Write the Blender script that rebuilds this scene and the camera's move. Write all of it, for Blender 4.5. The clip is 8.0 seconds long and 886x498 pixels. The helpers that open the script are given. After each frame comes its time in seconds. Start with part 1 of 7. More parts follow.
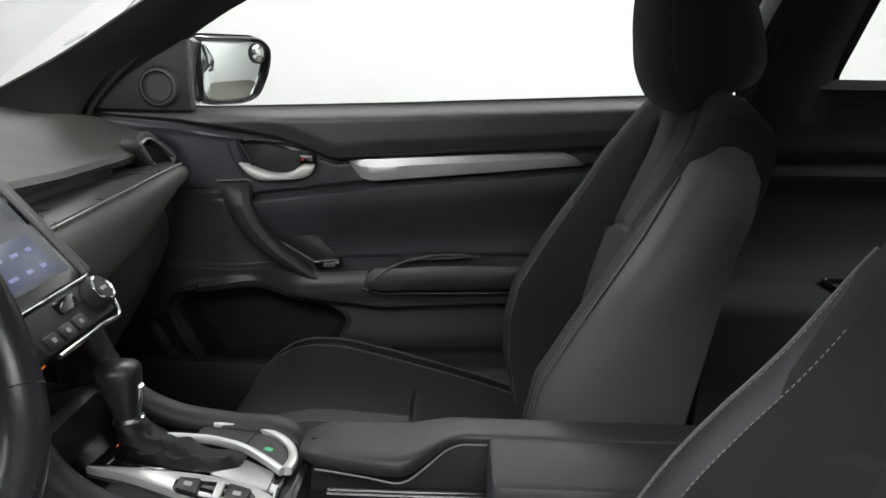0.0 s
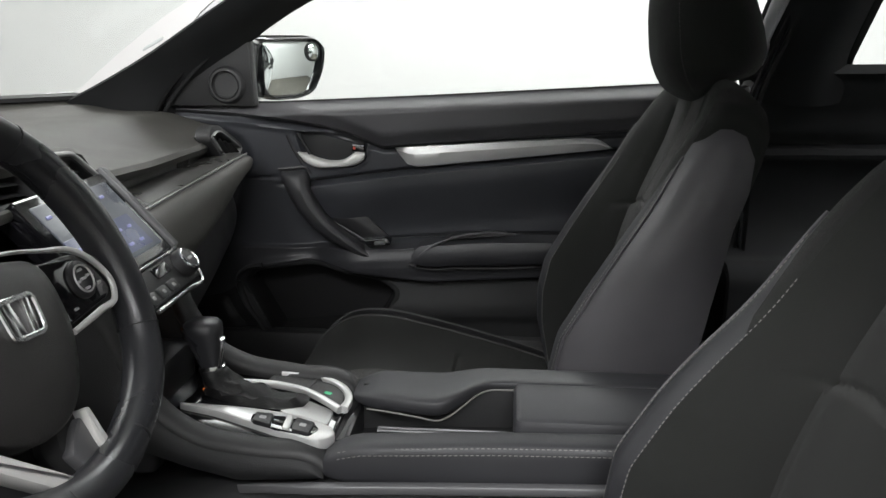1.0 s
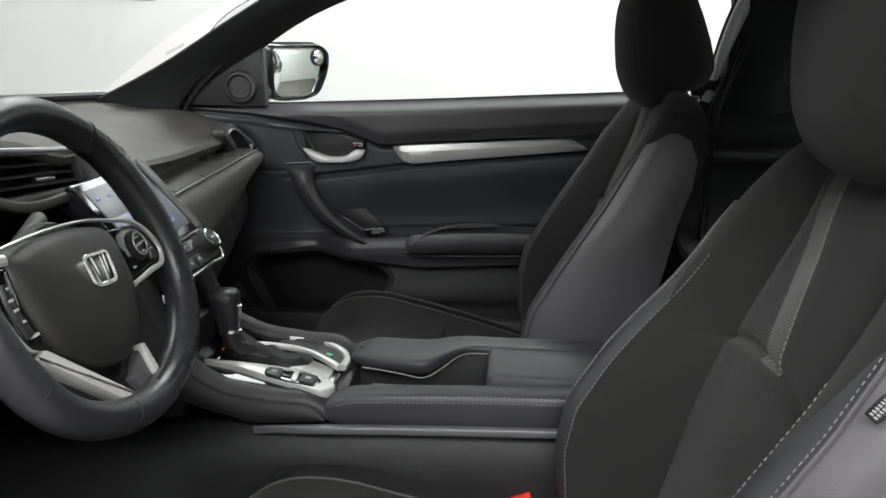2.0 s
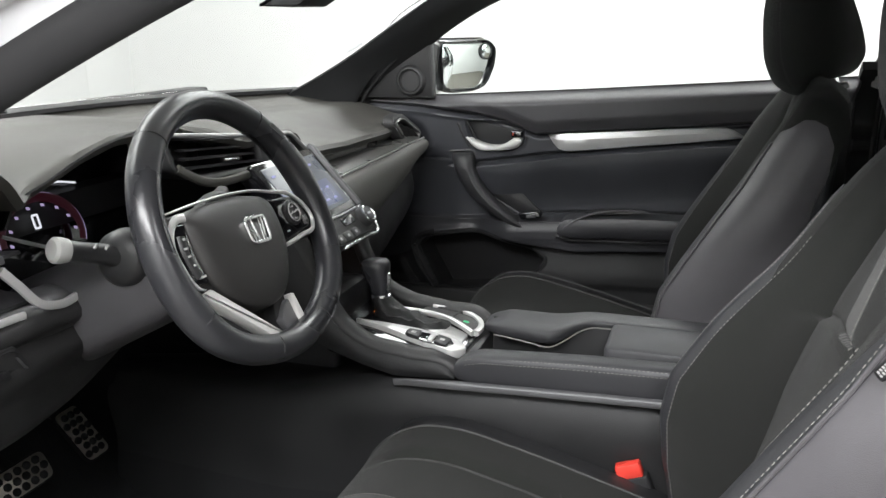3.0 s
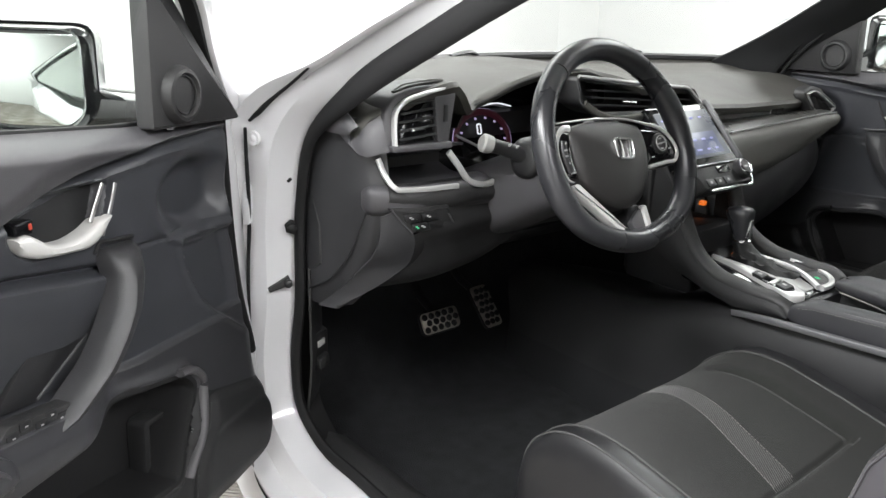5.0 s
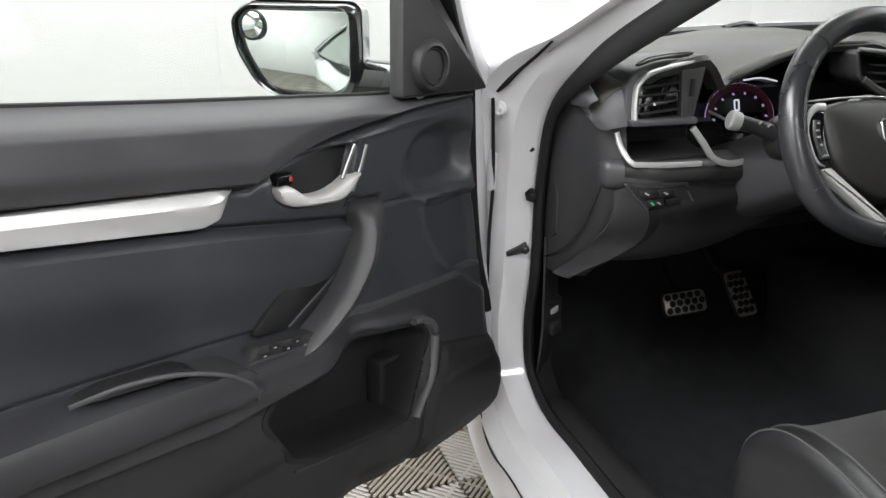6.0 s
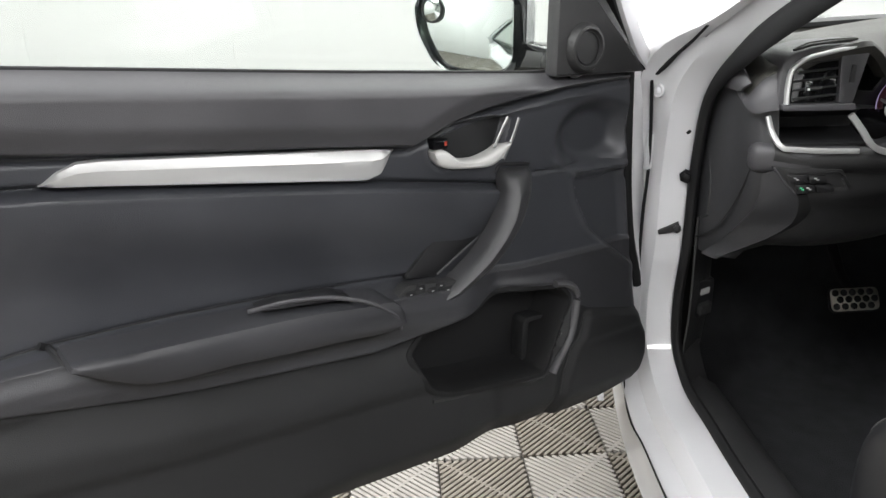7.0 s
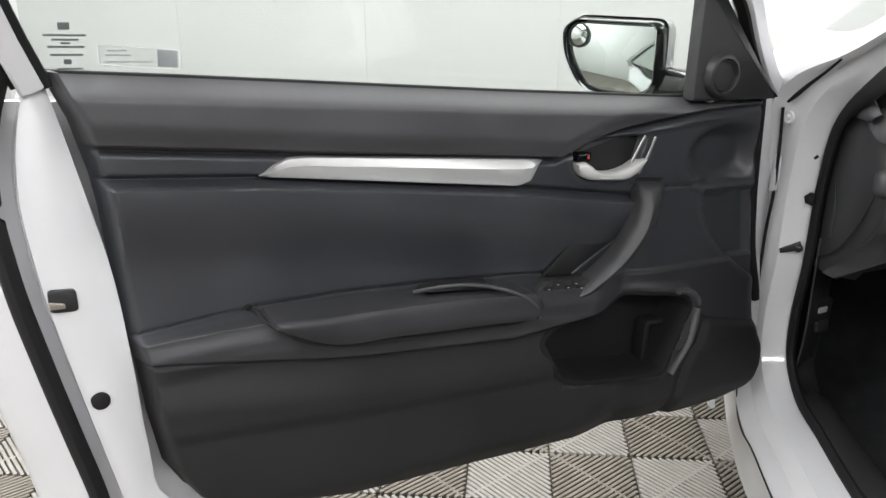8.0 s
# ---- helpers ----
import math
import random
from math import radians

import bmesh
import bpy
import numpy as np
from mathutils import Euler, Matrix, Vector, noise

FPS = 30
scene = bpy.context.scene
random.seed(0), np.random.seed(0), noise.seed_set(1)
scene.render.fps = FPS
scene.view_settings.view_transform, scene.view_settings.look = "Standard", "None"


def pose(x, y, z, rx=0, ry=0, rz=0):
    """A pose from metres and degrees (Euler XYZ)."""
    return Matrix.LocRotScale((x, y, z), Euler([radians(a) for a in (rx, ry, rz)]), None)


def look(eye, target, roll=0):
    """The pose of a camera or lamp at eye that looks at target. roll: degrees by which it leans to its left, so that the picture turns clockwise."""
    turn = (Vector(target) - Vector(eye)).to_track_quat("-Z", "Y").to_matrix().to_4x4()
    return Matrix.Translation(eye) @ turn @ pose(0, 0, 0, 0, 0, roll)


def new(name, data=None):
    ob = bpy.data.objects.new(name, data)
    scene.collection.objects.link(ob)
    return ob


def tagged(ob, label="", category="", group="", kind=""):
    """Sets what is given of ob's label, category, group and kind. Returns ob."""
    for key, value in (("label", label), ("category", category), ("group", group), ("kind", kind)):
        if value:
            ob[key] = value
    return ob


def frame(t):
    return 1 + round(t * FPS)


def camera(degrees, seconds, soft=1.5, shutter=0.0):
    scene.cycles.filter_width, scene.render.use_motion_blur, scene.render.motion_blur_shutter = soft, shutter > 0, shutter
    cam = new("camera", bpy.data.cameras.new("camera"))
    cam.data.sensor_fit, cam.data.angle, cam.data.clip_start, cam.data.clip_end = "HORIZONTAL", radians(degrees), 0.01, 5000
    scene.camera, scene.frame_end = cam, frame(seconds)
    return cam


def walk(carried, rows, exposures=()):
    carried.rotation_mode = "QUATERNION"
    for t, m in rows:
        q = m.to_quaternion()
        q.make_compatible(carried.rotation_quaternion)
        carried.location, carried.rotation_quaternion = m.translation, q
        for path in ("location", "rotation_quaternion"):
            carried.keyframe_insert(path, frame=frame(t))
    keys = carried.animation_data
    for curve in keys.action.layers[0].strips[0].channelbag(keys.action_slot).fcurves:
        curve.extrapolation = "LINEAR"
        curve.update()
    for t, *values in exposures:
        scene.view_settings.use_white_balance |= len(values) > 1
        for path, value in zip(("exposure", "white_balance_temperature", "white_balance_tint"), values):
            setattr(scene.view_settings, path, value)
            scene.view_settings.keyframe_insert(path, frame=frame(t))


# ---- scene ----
cam = camera(58.0, 8.0)
PATH = [
    (0, (0.077, -0.752, 1.068), (0.054, 1.188, 0.582), 1.7),
    (0.5, (0.111, -0.833, 1.089), (-0.028, 1.098, 0.588), 0.3),
    (1, (0.106, -0.896, 1.085), (-0.047, 1.03, 0.569), 0.2),
    (2.3, (0.156, -1.107, 1.108), (-0.008, 0.819, 0.593), 1.6),
    (2.5, (0.171, -1.125, 1.108), (-0.062, 0.79, 0.58), 1.2),
    (3, (0.252, -1.156, 1.111), (-0.37, 0.668, 0.577), -0.8),
    (3.5, (0.312, -1.178, 1.104), (-0.568, 0.519, 0.516), -0.8),
    (4, (0.362, -1.227, 1.098), (-0.694, 0.365, 0.508), 0.1),
    (4.5, (0.441, -1.298, 1.098), (-0.831, 0.127, 0.504), 0.6),
    (5, (0.492, -1.334, 1.093), (-0.977, -0.112, 0.502), 1.3),
    (5.2, (0.5, -1.339, 1.096), (-1.048, -0.223, 0.497), 1.1),
    (6.3, (0.6, -1.25, 1.098), (-1.237, -0.836, 0.425), -0.9),
    (6.5, (0.633, -1.236, 1.095), (-1.224, -0.929, 0.419), -0.9),
    (7, (0.701, -1.21, 1.097), (-1.18, -1.123, 0.423), -1.4),
    (7.5, (0.765, -1.215, 1.12), (-1.119, -1.295, 0.454), -0.8),
    (8, (0.847, -1.272, 1.129), (-1.038, -1.438, 0.481), -0.2),
]
EXPOSURE = [(0, -0.42), (1, -0.40), (2.3, -0.27), (3, 0.1), (3.5, 0.46), (4, 0.52), (4.5, 0.37), (5.2, 0.17), (6.3, -0.26), (7, -0.2), (7.5, -0.2), (8, -0.5)]
walk(cam, [(t, look(eye, target, roll)) for t, eye, target, roll in PATH], EXPOSURE)

# ---- light: a white photo booth with light panels in its ceiling ----
world = bpy.data.worlds.new("world")
scene.world = world
world.use_nodes = True
world.node_tree.nodes["Background"].inputs[0].default_value = (0.9, 0.95, 1.0, 1)
world.node_tree.nodes["Background"].inputs[1].default_value = 0.3


def ceiling_lamp(x, y, sx, sy, watts, color=(0.985, 0.99, 1.0)):
    data = bpy.data.lights.new("ceiling_light_lamp", "AREA")
    data.shape, data.size, data.size_y, data.energy, data.color = "RECTANGLE", sx, sy, watts, color
    ob = new("ceiling_light_lamp", data)
    ob.matrix_basis = pose(x, y, 3.08)
    return ob


LAMPS = [(-2.7, 0.0, 1.6, 3.4, 125), (-0.1, -3.1, 3.6, 1.4, 395), (0.2, 2.6, 3.6, 1.4, 180), (3.2, 0.0, 1.4, 3.0, 310)]
for lx, ly, sx, sy, watts in LAMPS:
    ceiling_lamp(lx, ly, sx, sy, watts)

# ---- materials ----
def material(name, color, rough=0.5, metal=0.0, grain=0.0, grain_scale=900.0, vary=0.12, vary_scale=9.0, rough_vary=0.08,
             coat=0.0, sheen=0.0, spec=0.5, island=0.0, weave=0.0):
    m = bpy.data.materials.new(name)
    m.use_nodes = True
    nt = m.node_tree
    n, l = nt.nodes, nt.links
    b = n["Principled BSDF"]
    b.inputs["Roughness"].default_value = rough
    b.inputs["Metallic"].default_value = metal
    b.inputs["Coat Weight"].default_value = coat
    b.inputs["Coat Roughness"].default_value = 0.06
    b.inputs["Sheen Weight"].default_value = sheen
    b.inputs["Sheen Roughness"].default_value = 0.5
    b.inputs["Specular IOR Level"].default_value = spec
    tc = n.new("ShaderNodeTexCoord")
    big = n.new("ShaderNodeTexNoise")
    big.inputs["Scale"].default_value, big.inputs["Detail"].default_value = vary_scale, 6
    l.new(tc.outputs["Object"], big.inputs["Vector"])
    ramp = n.new("ShaderNodeMapRange")
    ramp.inputs["From Min"].default_value, ramp.inputs["From Max"].default_value = 0.3, 0.7
    ramp.inputs["To Min"].default_value, ramp.inputs["To Max"].default_value = 1 - vary, 1 + vary
    l.new(big.outputs["Fac"], ramp.inputs["Value"])
    mul = n.new("ShaderNodeVectorMath")
    mul.operation = "SCALE"
    mul.inputs[0].default_value = color
    l.new(ramp.outputs["Result"], mul.inputs["Scale"])
    l.new(mul.outputs["Vector"], b.inputs["Base Color"])
    rr = n.new("ShaderNodeMapRange")
    rr.inputs["From Min"].default_value, rr.inputs["From Max"].default_value = 0.3, 0.7
    rr.inputs["To Min"].default_value, rr.inputs["To Max"].default_value = max(rough - rough_vary, 0.02), min(rough + rough_vary, 1)
    l.new(big.outputs["Fac"], rr.inputs["Value"])
    l.new(rr.outputs["Result"], b.inputs["Roughness"])
    if grain or weave:
        bump = n.new("ShaderNodeBump")
        bump.inputs["Distance"].default_value = 0.0008
        if weave:
            w1 = n.new("ShaderNodeTexWave")
            w1.bands_direction = "DIAGONAL"
            w1.inputs["Scale"].default_value = weave
            w1.inputs["Distortion"].default_value = 1.5
            w1.inputs["Detail"].default_value = 3
            l.new(tc.outputs["Object"], w1.inputs["Vector"])
            l.new(w1.outputs["Fac"], bump.inputs["Height"])
            bump.inputs["Strength"].default_value = grain or 0.3
        else:
            v = n.new("ShaderNodeTexVoronoi")
            v.inputs["Scale"].default_value = grain_scale
            l.new(tc.outputs["Object"], v.inputs["Vector"])
            l.new(v.outputs["Distance"], bump.inputs["Height"])
            bump.inputs["Strength"].default_value = grain
        l.new(bump.outputs["Normal"], b.inputs["Normal"])
    if island:
        info = n.new("ShaderNodeObjectInfo")
        mr = n.new("ShaderNodeMapRange")
        mr.inputs["To Min"].default_value, mr.inputs["To Max"].default_value = 1 - island, 1 + island
        l.new(info.outputs["Random"], mr.inputs["Value"])
        mm = n.new("ShaderNodeMath")
        mm.operation = "MULTIPLY"
        l.new(mr.outputs["Result"], mm.inputs[0])
        l.new(ramp.outputs["Result"], mm.inputs[1])
        l.new(mm.outputs["Value"], mul.inputs["Scale"])
    return m


def glowing(name, color, strength, base=(0.01, 0.01, 0.012)):
    m = material(name, base, 0.32)
    b = m.node_tree.nodes["Principled BSDF"]
    b.inputs["Emission Color"].default_value = (*color, 1)
    b.inputs["Emission Strength"].default_value = strength
    return m


def glass(name, tint=(0.95, 0.98, 0.965)):
    m = bpy.data.materials.new(name)
    m.use_nodes = True
    n, l = m.node_tree.nodes, m.node_tree.links
    n.remove(n["Principled BSDF"])
    tr, gl, mix = n.new("ShaderNodeBsdfTransparent"), n.new("ShaderNodeBsdfGlossy"), n.new("ShaderNodeMixShader")
    tr.inputs[0].default_value = (*tint, 1)
    gl.inputs["Roughness"].default_value = 0.01
    mix.inputs[0].default_value = 0.045
    l.new(tr.outputs[0], mix.inputs[1])
    l.new(gl.outputs[0], mix.inputs[2])
    l.new(mix.outputs[0], n["Material Output"].inputs[0])
    return m


M_PAINT = material("white_paint", (0.62, 0.62, 0.635), 0.22, coat=1.0, vary=0.02, rough_vary=0.03)
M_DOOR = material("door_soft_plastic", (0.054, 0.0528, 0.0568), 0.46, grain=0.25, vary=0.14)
# black hard plastic, base taken darker for the shade low in the cabin
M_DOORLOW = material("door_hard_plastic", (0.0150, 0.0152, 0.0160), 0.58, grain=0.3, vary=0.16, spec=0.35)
M_INSERT = material("door_insert_vinyl", (0.036, 0.0375, 0.043), 0.43, grain=0.2, grain_scale=700)
M_DASH = material("dash_soft_plastic", (0.050, 0.0485, 0.043), 0.55, grain=0.3, vary=0.1)
M_TRIM = material("dark_plastic", (0.019, 0.019, 0.0195), 0.5, grain=0.3)
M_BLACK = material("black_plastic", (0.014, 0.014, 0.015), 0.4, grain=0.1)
M_HUB = material("hub_plastic", (0.020, 0.0192, 0.0188), 0.42, grain=0.25, vary=0.15)
M_PIANO = material("gloss_black", (0.006, 0.006, 0.007), 0.08, coat=0.5, vary=0.3, rough_vary=0.03)
M_FABRIC = material("black_fabric", (0.0132, 0.0137, 0.0126), 0.9, grain=0.5, grain_scale=1500, sheen=0.08, vary=0.15, spec=0.2)
M_FABRIC2 = material("ribbed_fabric", (0.0205, 0.0198, 0.0188), 0.9, grain=0.9, weave=150, sheen=0.2, vary=0.2, spec=0.2)
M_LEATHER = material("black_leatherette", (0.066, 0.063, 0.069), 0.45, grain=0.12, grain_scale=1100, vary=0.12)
M_RIM = material("wheel_leather", (0.023, 0.0234, 0.026), 0.30, grain=0.1, grain_scale=700, vary=0.15)
M_SILVER = material("satin_silver", (0.56, 0.56, 0.555), 0.36, metal=0.5, vary=0.05)
M_DECOR = material("dark_decor_strip", (0.040, 0.0395, 0.037), 0.3, vary=0.15, grain=0.1)
M_EDGE = material("grey_metal_edge", (0.33, 0.33, 0.325), 0.35, metal=0.6, vary=0.08)
M_CHROME = material("chrome", (0.74, 0.74, 0.74), 0.2, metal=1.0, vary=0.04, rough_vary=0.05)
M_ARM = material("armrest_vinyl", (0.029, 0.0292, 0.0325), 0.44, grain=0.2, grain_scale=900, vary=0.14)
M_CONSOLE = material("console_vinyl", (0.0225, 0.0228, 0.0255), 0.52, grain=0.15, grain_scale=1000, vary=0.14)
M_RUBBER = material("rubber", (0.012, 0.012, 0.0125), 0.7, vary=0.2, spec=0.2)
M_CLOTH = material("pillar_cloth", (0.022, 0.0225, 0.0235), 0.85, grain=0.3, grain_scale=1300, vary=0.15, spec=0.2)
M_CARPET = material("black_carpet", (0.0195, 0.0202, 0.0215), 1.0, grain=1.0, grain_scale=450, vary=0.25, vary_scale=25, spec=0.1)
M_STITCH = material("grey_thread", (0.17, 0.165, 0.155), 0.8, vary=0.2)
M_BRIGHT = material("bright_silver", (0.6, 0.595, 0.58), 0.4, metal=0.2, vary=0.05)
M_TUNNEL = material("tunnel_side_plastic", (0.0135, 0.014, 0.0150), 0.6, grain=0.25, grain_scale=900, vary=0.15, spec=0.3)
M_LOWER = material("lower_dash_plastic", (0.031, 0.031, 0.033), 0.42, grain=0.3, vary=0.14)
M_RED = material("red_plastic", (0.65, 0.05, 0.035), 0.35, vary=0.06)
M_REDMARK = material("red_print", (0.4, 0.05, 0.03), 0.5)
M_STEEL = material("brushed_steel", (0.5, 0.46, 0.41), 0.35, metal=0.9, vary=0.1, vary_scale=60)
M_WALL = material("white_wall", (0.70, 0.70, 0.695), 0.75, vary=0.025, vary_scale=0.8)
M_WALLP = material("wall_panel", (0.70, 0.70, 0.695), 0.75, vary=0.02, vary_scale=0.8, island=0.03)
M_CEIL = material("white_ceiling", (0.8, 0.8, 0.8), 0.8, vary=0.03)
M_TILE = material("ivory_tile", (0.205, 0.192, 0.172), 0.55, vary=0.12, vary_scale=20, island=0.06)
M_TILE2 = material("tan_tile", (0.135, 0.120, 0.098), 0.55, vary=0.15, vary_scale=20, island=0.08)
M_FLOOR = material("floor_base", (0.022, 0.019, 0.015), 0.7, vary=0.2, vary_scale=20)
M_MIRROR = material("mirror_glass", (0.60, 0.635, 0.62), 0.015, metal=1.0, vary=0.01, rough_vary=0.01)
M_LEDGE = material("pale_grey_plastic", (0.11, 0.11, 0.114), 0.4, metal=0.3, vary=0.05)
M_LEATHERBOOT = material("boot_leather", (0.006, 0.006, 0.0063), 0.5, grain=0.3, grain_scale=500, spec=0.25)
M_MARKW = material("bright_print", (0.75, 0.75, 0.75), 0.5, vary=0.03)
M_STITCHD = material("dark_piping", (0.05, 0.05, 0.05), 0.6)
M_STICKER = glass("sticker_film", (0.985, 0.985, 0.985))
M_DECALG = material("faint_print", (0.38, 0.40, 0.40), 0.6, vary=0.05)
M_GLASS = glass("clear_glass", (0.96, 0.98, 0.97))
M_GREENGLASS = glass("door_glass", (0.885, 0.912, 0.892))
M_SCREEN = glowing("screen_glow", (0.62, 0.7, 0.85), 0.12)
M_SCREENTXT = glowing("screen_marks", (0.5, 0.52, 1.0), 0.55)
M_SCREENBAND = glowing("screen_band_glow", (0.35, 0.42, 0.8), 0.2)
M_STALK = material("grey_plastic", (0.35, 0.35, 0.34), 0.45)
M_GAUGE = glowing("gauge_red", (0.45, 0.05, 0.12), 0.03, base=(0.004, 0.001, 0.002))
M_GAUGEP = glowing("gauge_violet", (0.75, 0.6, 1.0), 0.4)
M_GAUGEW = glowing("gauge_white", (0.9, 0.92, 1.0), 0.8)
M_ORANGE = glowing("orange_lamp", (1.0, 0.22, 0.03), 0.6)
M_GREEN = glowing("green_lamp", (0.1, 0.9, 0.4), 0.6)
M_MARK = material("white_print", (0.34, 0.34, 0.34), 0.6, vary=0.05)
M_DECAL = material("grey_print", (0.13, 0.15, 0.15), 0.6, vary=0.05)
M_PANEL = glowing("lamp_panel", (1.0, 0.98, 0.95), 2.0, base=(0.8, 0.8, 0.8))


# ---- shape helpers ----
def spline(points, n):
    """n points on a smooth curve through the given ones."""
    p = np.array(points, float)
    d = np.concatenate([[0], np.cumsum(np.maximum(np.linalg.norm(np.diff(p, axis=0), axis=1), 1e-6))])
    t = np.linspace(0, d[-1], n)
    m = np.gradient(p, d, axis=0) if len(p) > 2 else np.repeat((p[1:] - p[:1]) / d[-1], 2, axis=0)
    i = np.clip(np.searchsorted(d, t, side="right") - 1, 0, len(p) - 2)
    h = (d[i + 1] - d[i])[:, None]
    s = ((t - d[i])[:, None]) / h
    return (2 * s**3 - 3 * s**2 + 1) * p[i] + (s**3 - 2 * s**2 + s) * h * m[i] + (-2 * s**3 + 3 * s**2) * p[i + 1] + (s**3 - s**2) * h * m[i + 1]


def loop(points, n):
    """n points on a smooth closed curve."""
    p = np.array(points, float)
    q = np.concatenate([p[-3:], p, p[:3]])
    s = spline(q, 40 * len(q))
    a = np.argmin(np.linalg.norm(s[:200] - p[0], axis=1))
    b = len(s) - 200 + np.argmin(np.linalg.norm(s[-200:] - p[0], axis=1))
    s = s[a:b + 1]
    d = np.concatenate([[0], np.cumsum(np.linalg.norm(np.diff(s, axis=0), axis=1))])
    t = np.linspace(0, d[-1], n + 1)[:-1]
    return np.stack([np.interp(t, d, s[:, k]) for k in range(s.shape[1])], 1)


def rounded(points, r, n=5):
    """A closed 2D outline with its corners rounded to radius r (or one radius a corner)."""
    p = [np.array(q, float) for q in points]
    out = []
    for i, c in enumerate(p):
        a, b = p[i - 1] - c, p[(i + 1) % len(p)] - c
        la, lb = np.linalg.norm(a), np.linalg.norm(b)
        rr = r[i] if isinstance(r, (list, tuple)) else r
        k = min(rr, la * 0.48, lb * 0.48)
        s, e = c + a / la * k, c + b / lb * k
        for j in range(n + 1):
            t = j / n
            out.append((1 - t)**2 * s + 2 * t * (1 - t) * c + t * t * e)
    return np.array(out)


def smooth(a, b, x):
    t = np.clip((x - a) / (b - a), 0, 1)
    return t * t * (3 - 2 * t)


def grid(P, wrap=False):
    P = np.array(P, float)
    m, n = P.shape[:2]
    faces = []
    for i in range(m - 1):
        for j in range(n if wrap else n - 1):
            k = (j + 1) % n
            faces.append((i * n + j, i * n + k, (i + 1) * n + k, (i + 1) * n + j))
    return P.reshape(-1, 3), faces


def tubes(P):
    """A closed skin over rings (m rings of n points), with end caps."""
    P = np.array(P, float)
    m, n = P.shape[:2]
    v, f = grid(P, True)
    f.append(tuple(range(n))[::-1])
    f.append(tuple(range((m - 1) * n, m * n)))
    return v, f


def shell(P, t):
    """A sheet (m x n points) given thickness t along its normals."""
    P = np.array(P, float)
    m, n = P.shape[:2]
    a, b = np.gradient(P, axis=0), np.gradient(P, axis=1)
    nn = np.cross(a, b)
    nn /= np.maximum(np.linalg.norm(nn, axis=2, keepdims=True), 1e-9)
    Q = P + nn * t
    v1, f1 = grid(P)
    v2, f2 = grid(Q)
    k = m * n
    f = f1 + [tuple(x + k for x in q[::-1]) for q in f2]
    edge = [i for i in range(n)] + [i * n + n - 1 for i in range(1, m)] + [(m - 1) * n + j for j in range(n - 2, -1, -1)] + [i * n for i in range(m - 2, 0, -1)]
    for i in range(len(edge)):
        x, y = edge[i], edge[(i + 1) % len(edge)]
        f.append((x, y, y + k, x + k)[::-1])
    return np.concatenate([v1, v2]), f


def sweep(path, rx, ry=None, up=(0, 0, 1), n=14, power=2.0, closed=False):
    """A bar along a path, with an elliptic (power 2) or squarer section; rx, ry: numbers or one a point."""
    p = np.array(path, float)
    m = len(p)
    rx = np.broadcast_to(np.array(rx, float), (m,))
    ry = rx if ry is None else np.broadcast_to(np.array(ry, float), (m,))
    if closed:
        t = np.roll(p, -1, 0) - np.roll(p, 1, 0)
    else:
        t = np.gradient(p, axis=0)
    t /= np.linalg.norm(t, axis=1, keepdims=True)
    s = np.cross(t, np.array(up, float))
    s /= np.linalg.norm(s, axis=1, keepdims=True)
    u = np.cross(s, t)
    a = np.linspace(0, 2 * math.pi, n, endpoint=False)
    ca, sa = np.sign(np.cos(a)) * np.abs(np.cos(a))**(2 / power), np.sign(np.sin(a)) * np.abs(np.sin(a))**(2 / power)
    P = p[:, None] + s[:, None] * (rx[:, None] * ca)[:, :, None] + u[:, None] * (ry[:, None] * sa)[:, :, None]
    if closed:
        return grid(np.concatenate([P, P[:1]]), True)
    return tubes(P)


def inset(o, d):
    o = np.array(o, float)
    t = np.roll(o, -1, 0) - np.roll(o, 1, 0)
    t /= np.maximum(np.linalg.norm(t, axis=1, keepdims=True), 1e-9)
    nn = np.stack([-t[:, 1], t[:, 0]], 1)
    area = np.sum(o[:, 0] * np.roll(o[:, 1], -1) - np.roll(o[:, 0], -1) * o[:, 1])
    return o + nn * d * (1 if area > 0 else -1)


def plate(outline, place, t0, t1, chamfer=0.002):
    """A flat piece of a 2D outline between heights t0 and t1, softened at its edges. place(a, b, t) gives the point in space."""
    c = min(chamfer, abs(t1 - t0) / 2.2)
    g = 1 if t1 > t0 else -1
    i1, i2 = inset(outline, c), inset(outline, c * 0.3)
    rings = [(i1, t0), (i2, t0 + g * c * 0.3), (outline, t0 + g * c), (outline, t1 - g * c), (i2, t1 - g * c * 0.3), (i1, t1)]
    return tubes([[place(a, b, t) for a, b in o] for o, t in rings])


def frame_ring(outline, width, place, t0, t1, chamfer=0.0015):
    """A frame: the band of that width inside an outline."""
    inner = inset(outline, width)
    c = chamfer
    g = 1 if t1 > t0 else -1
    rings = [(outline, t0), (outline, t1 - g * c), (inset(outline, c), t1), (inset(outline, width - c), t1), (inner, t1 - g * c), (inner, t0)]
    P = np.array([[place(a, b, t) for a, b in o] for o, t in rings])
    return grid(np.concatenate([P, P[:1]]), True)


def merge(*pieces):
    v, f, k = [], [], 0
    for a, b in pieces:
        v.append(np.array(a, float).reshape(-1, 3))
        f += [tuple(i + k for i in q) for q in b]
        k += len(v[-1])
    return np.concatenate(v), f


def brick(x0, x1, y0, y1, z0, z1, r=0.003):
    """A box with softened edges."""
    o = rounded([(x0, y0), (x1, y0), (x1, y1), (x0, y1)], r, 3)
    return plate(o, lambda a, b, t: (a, b, t), z0, z1, r)


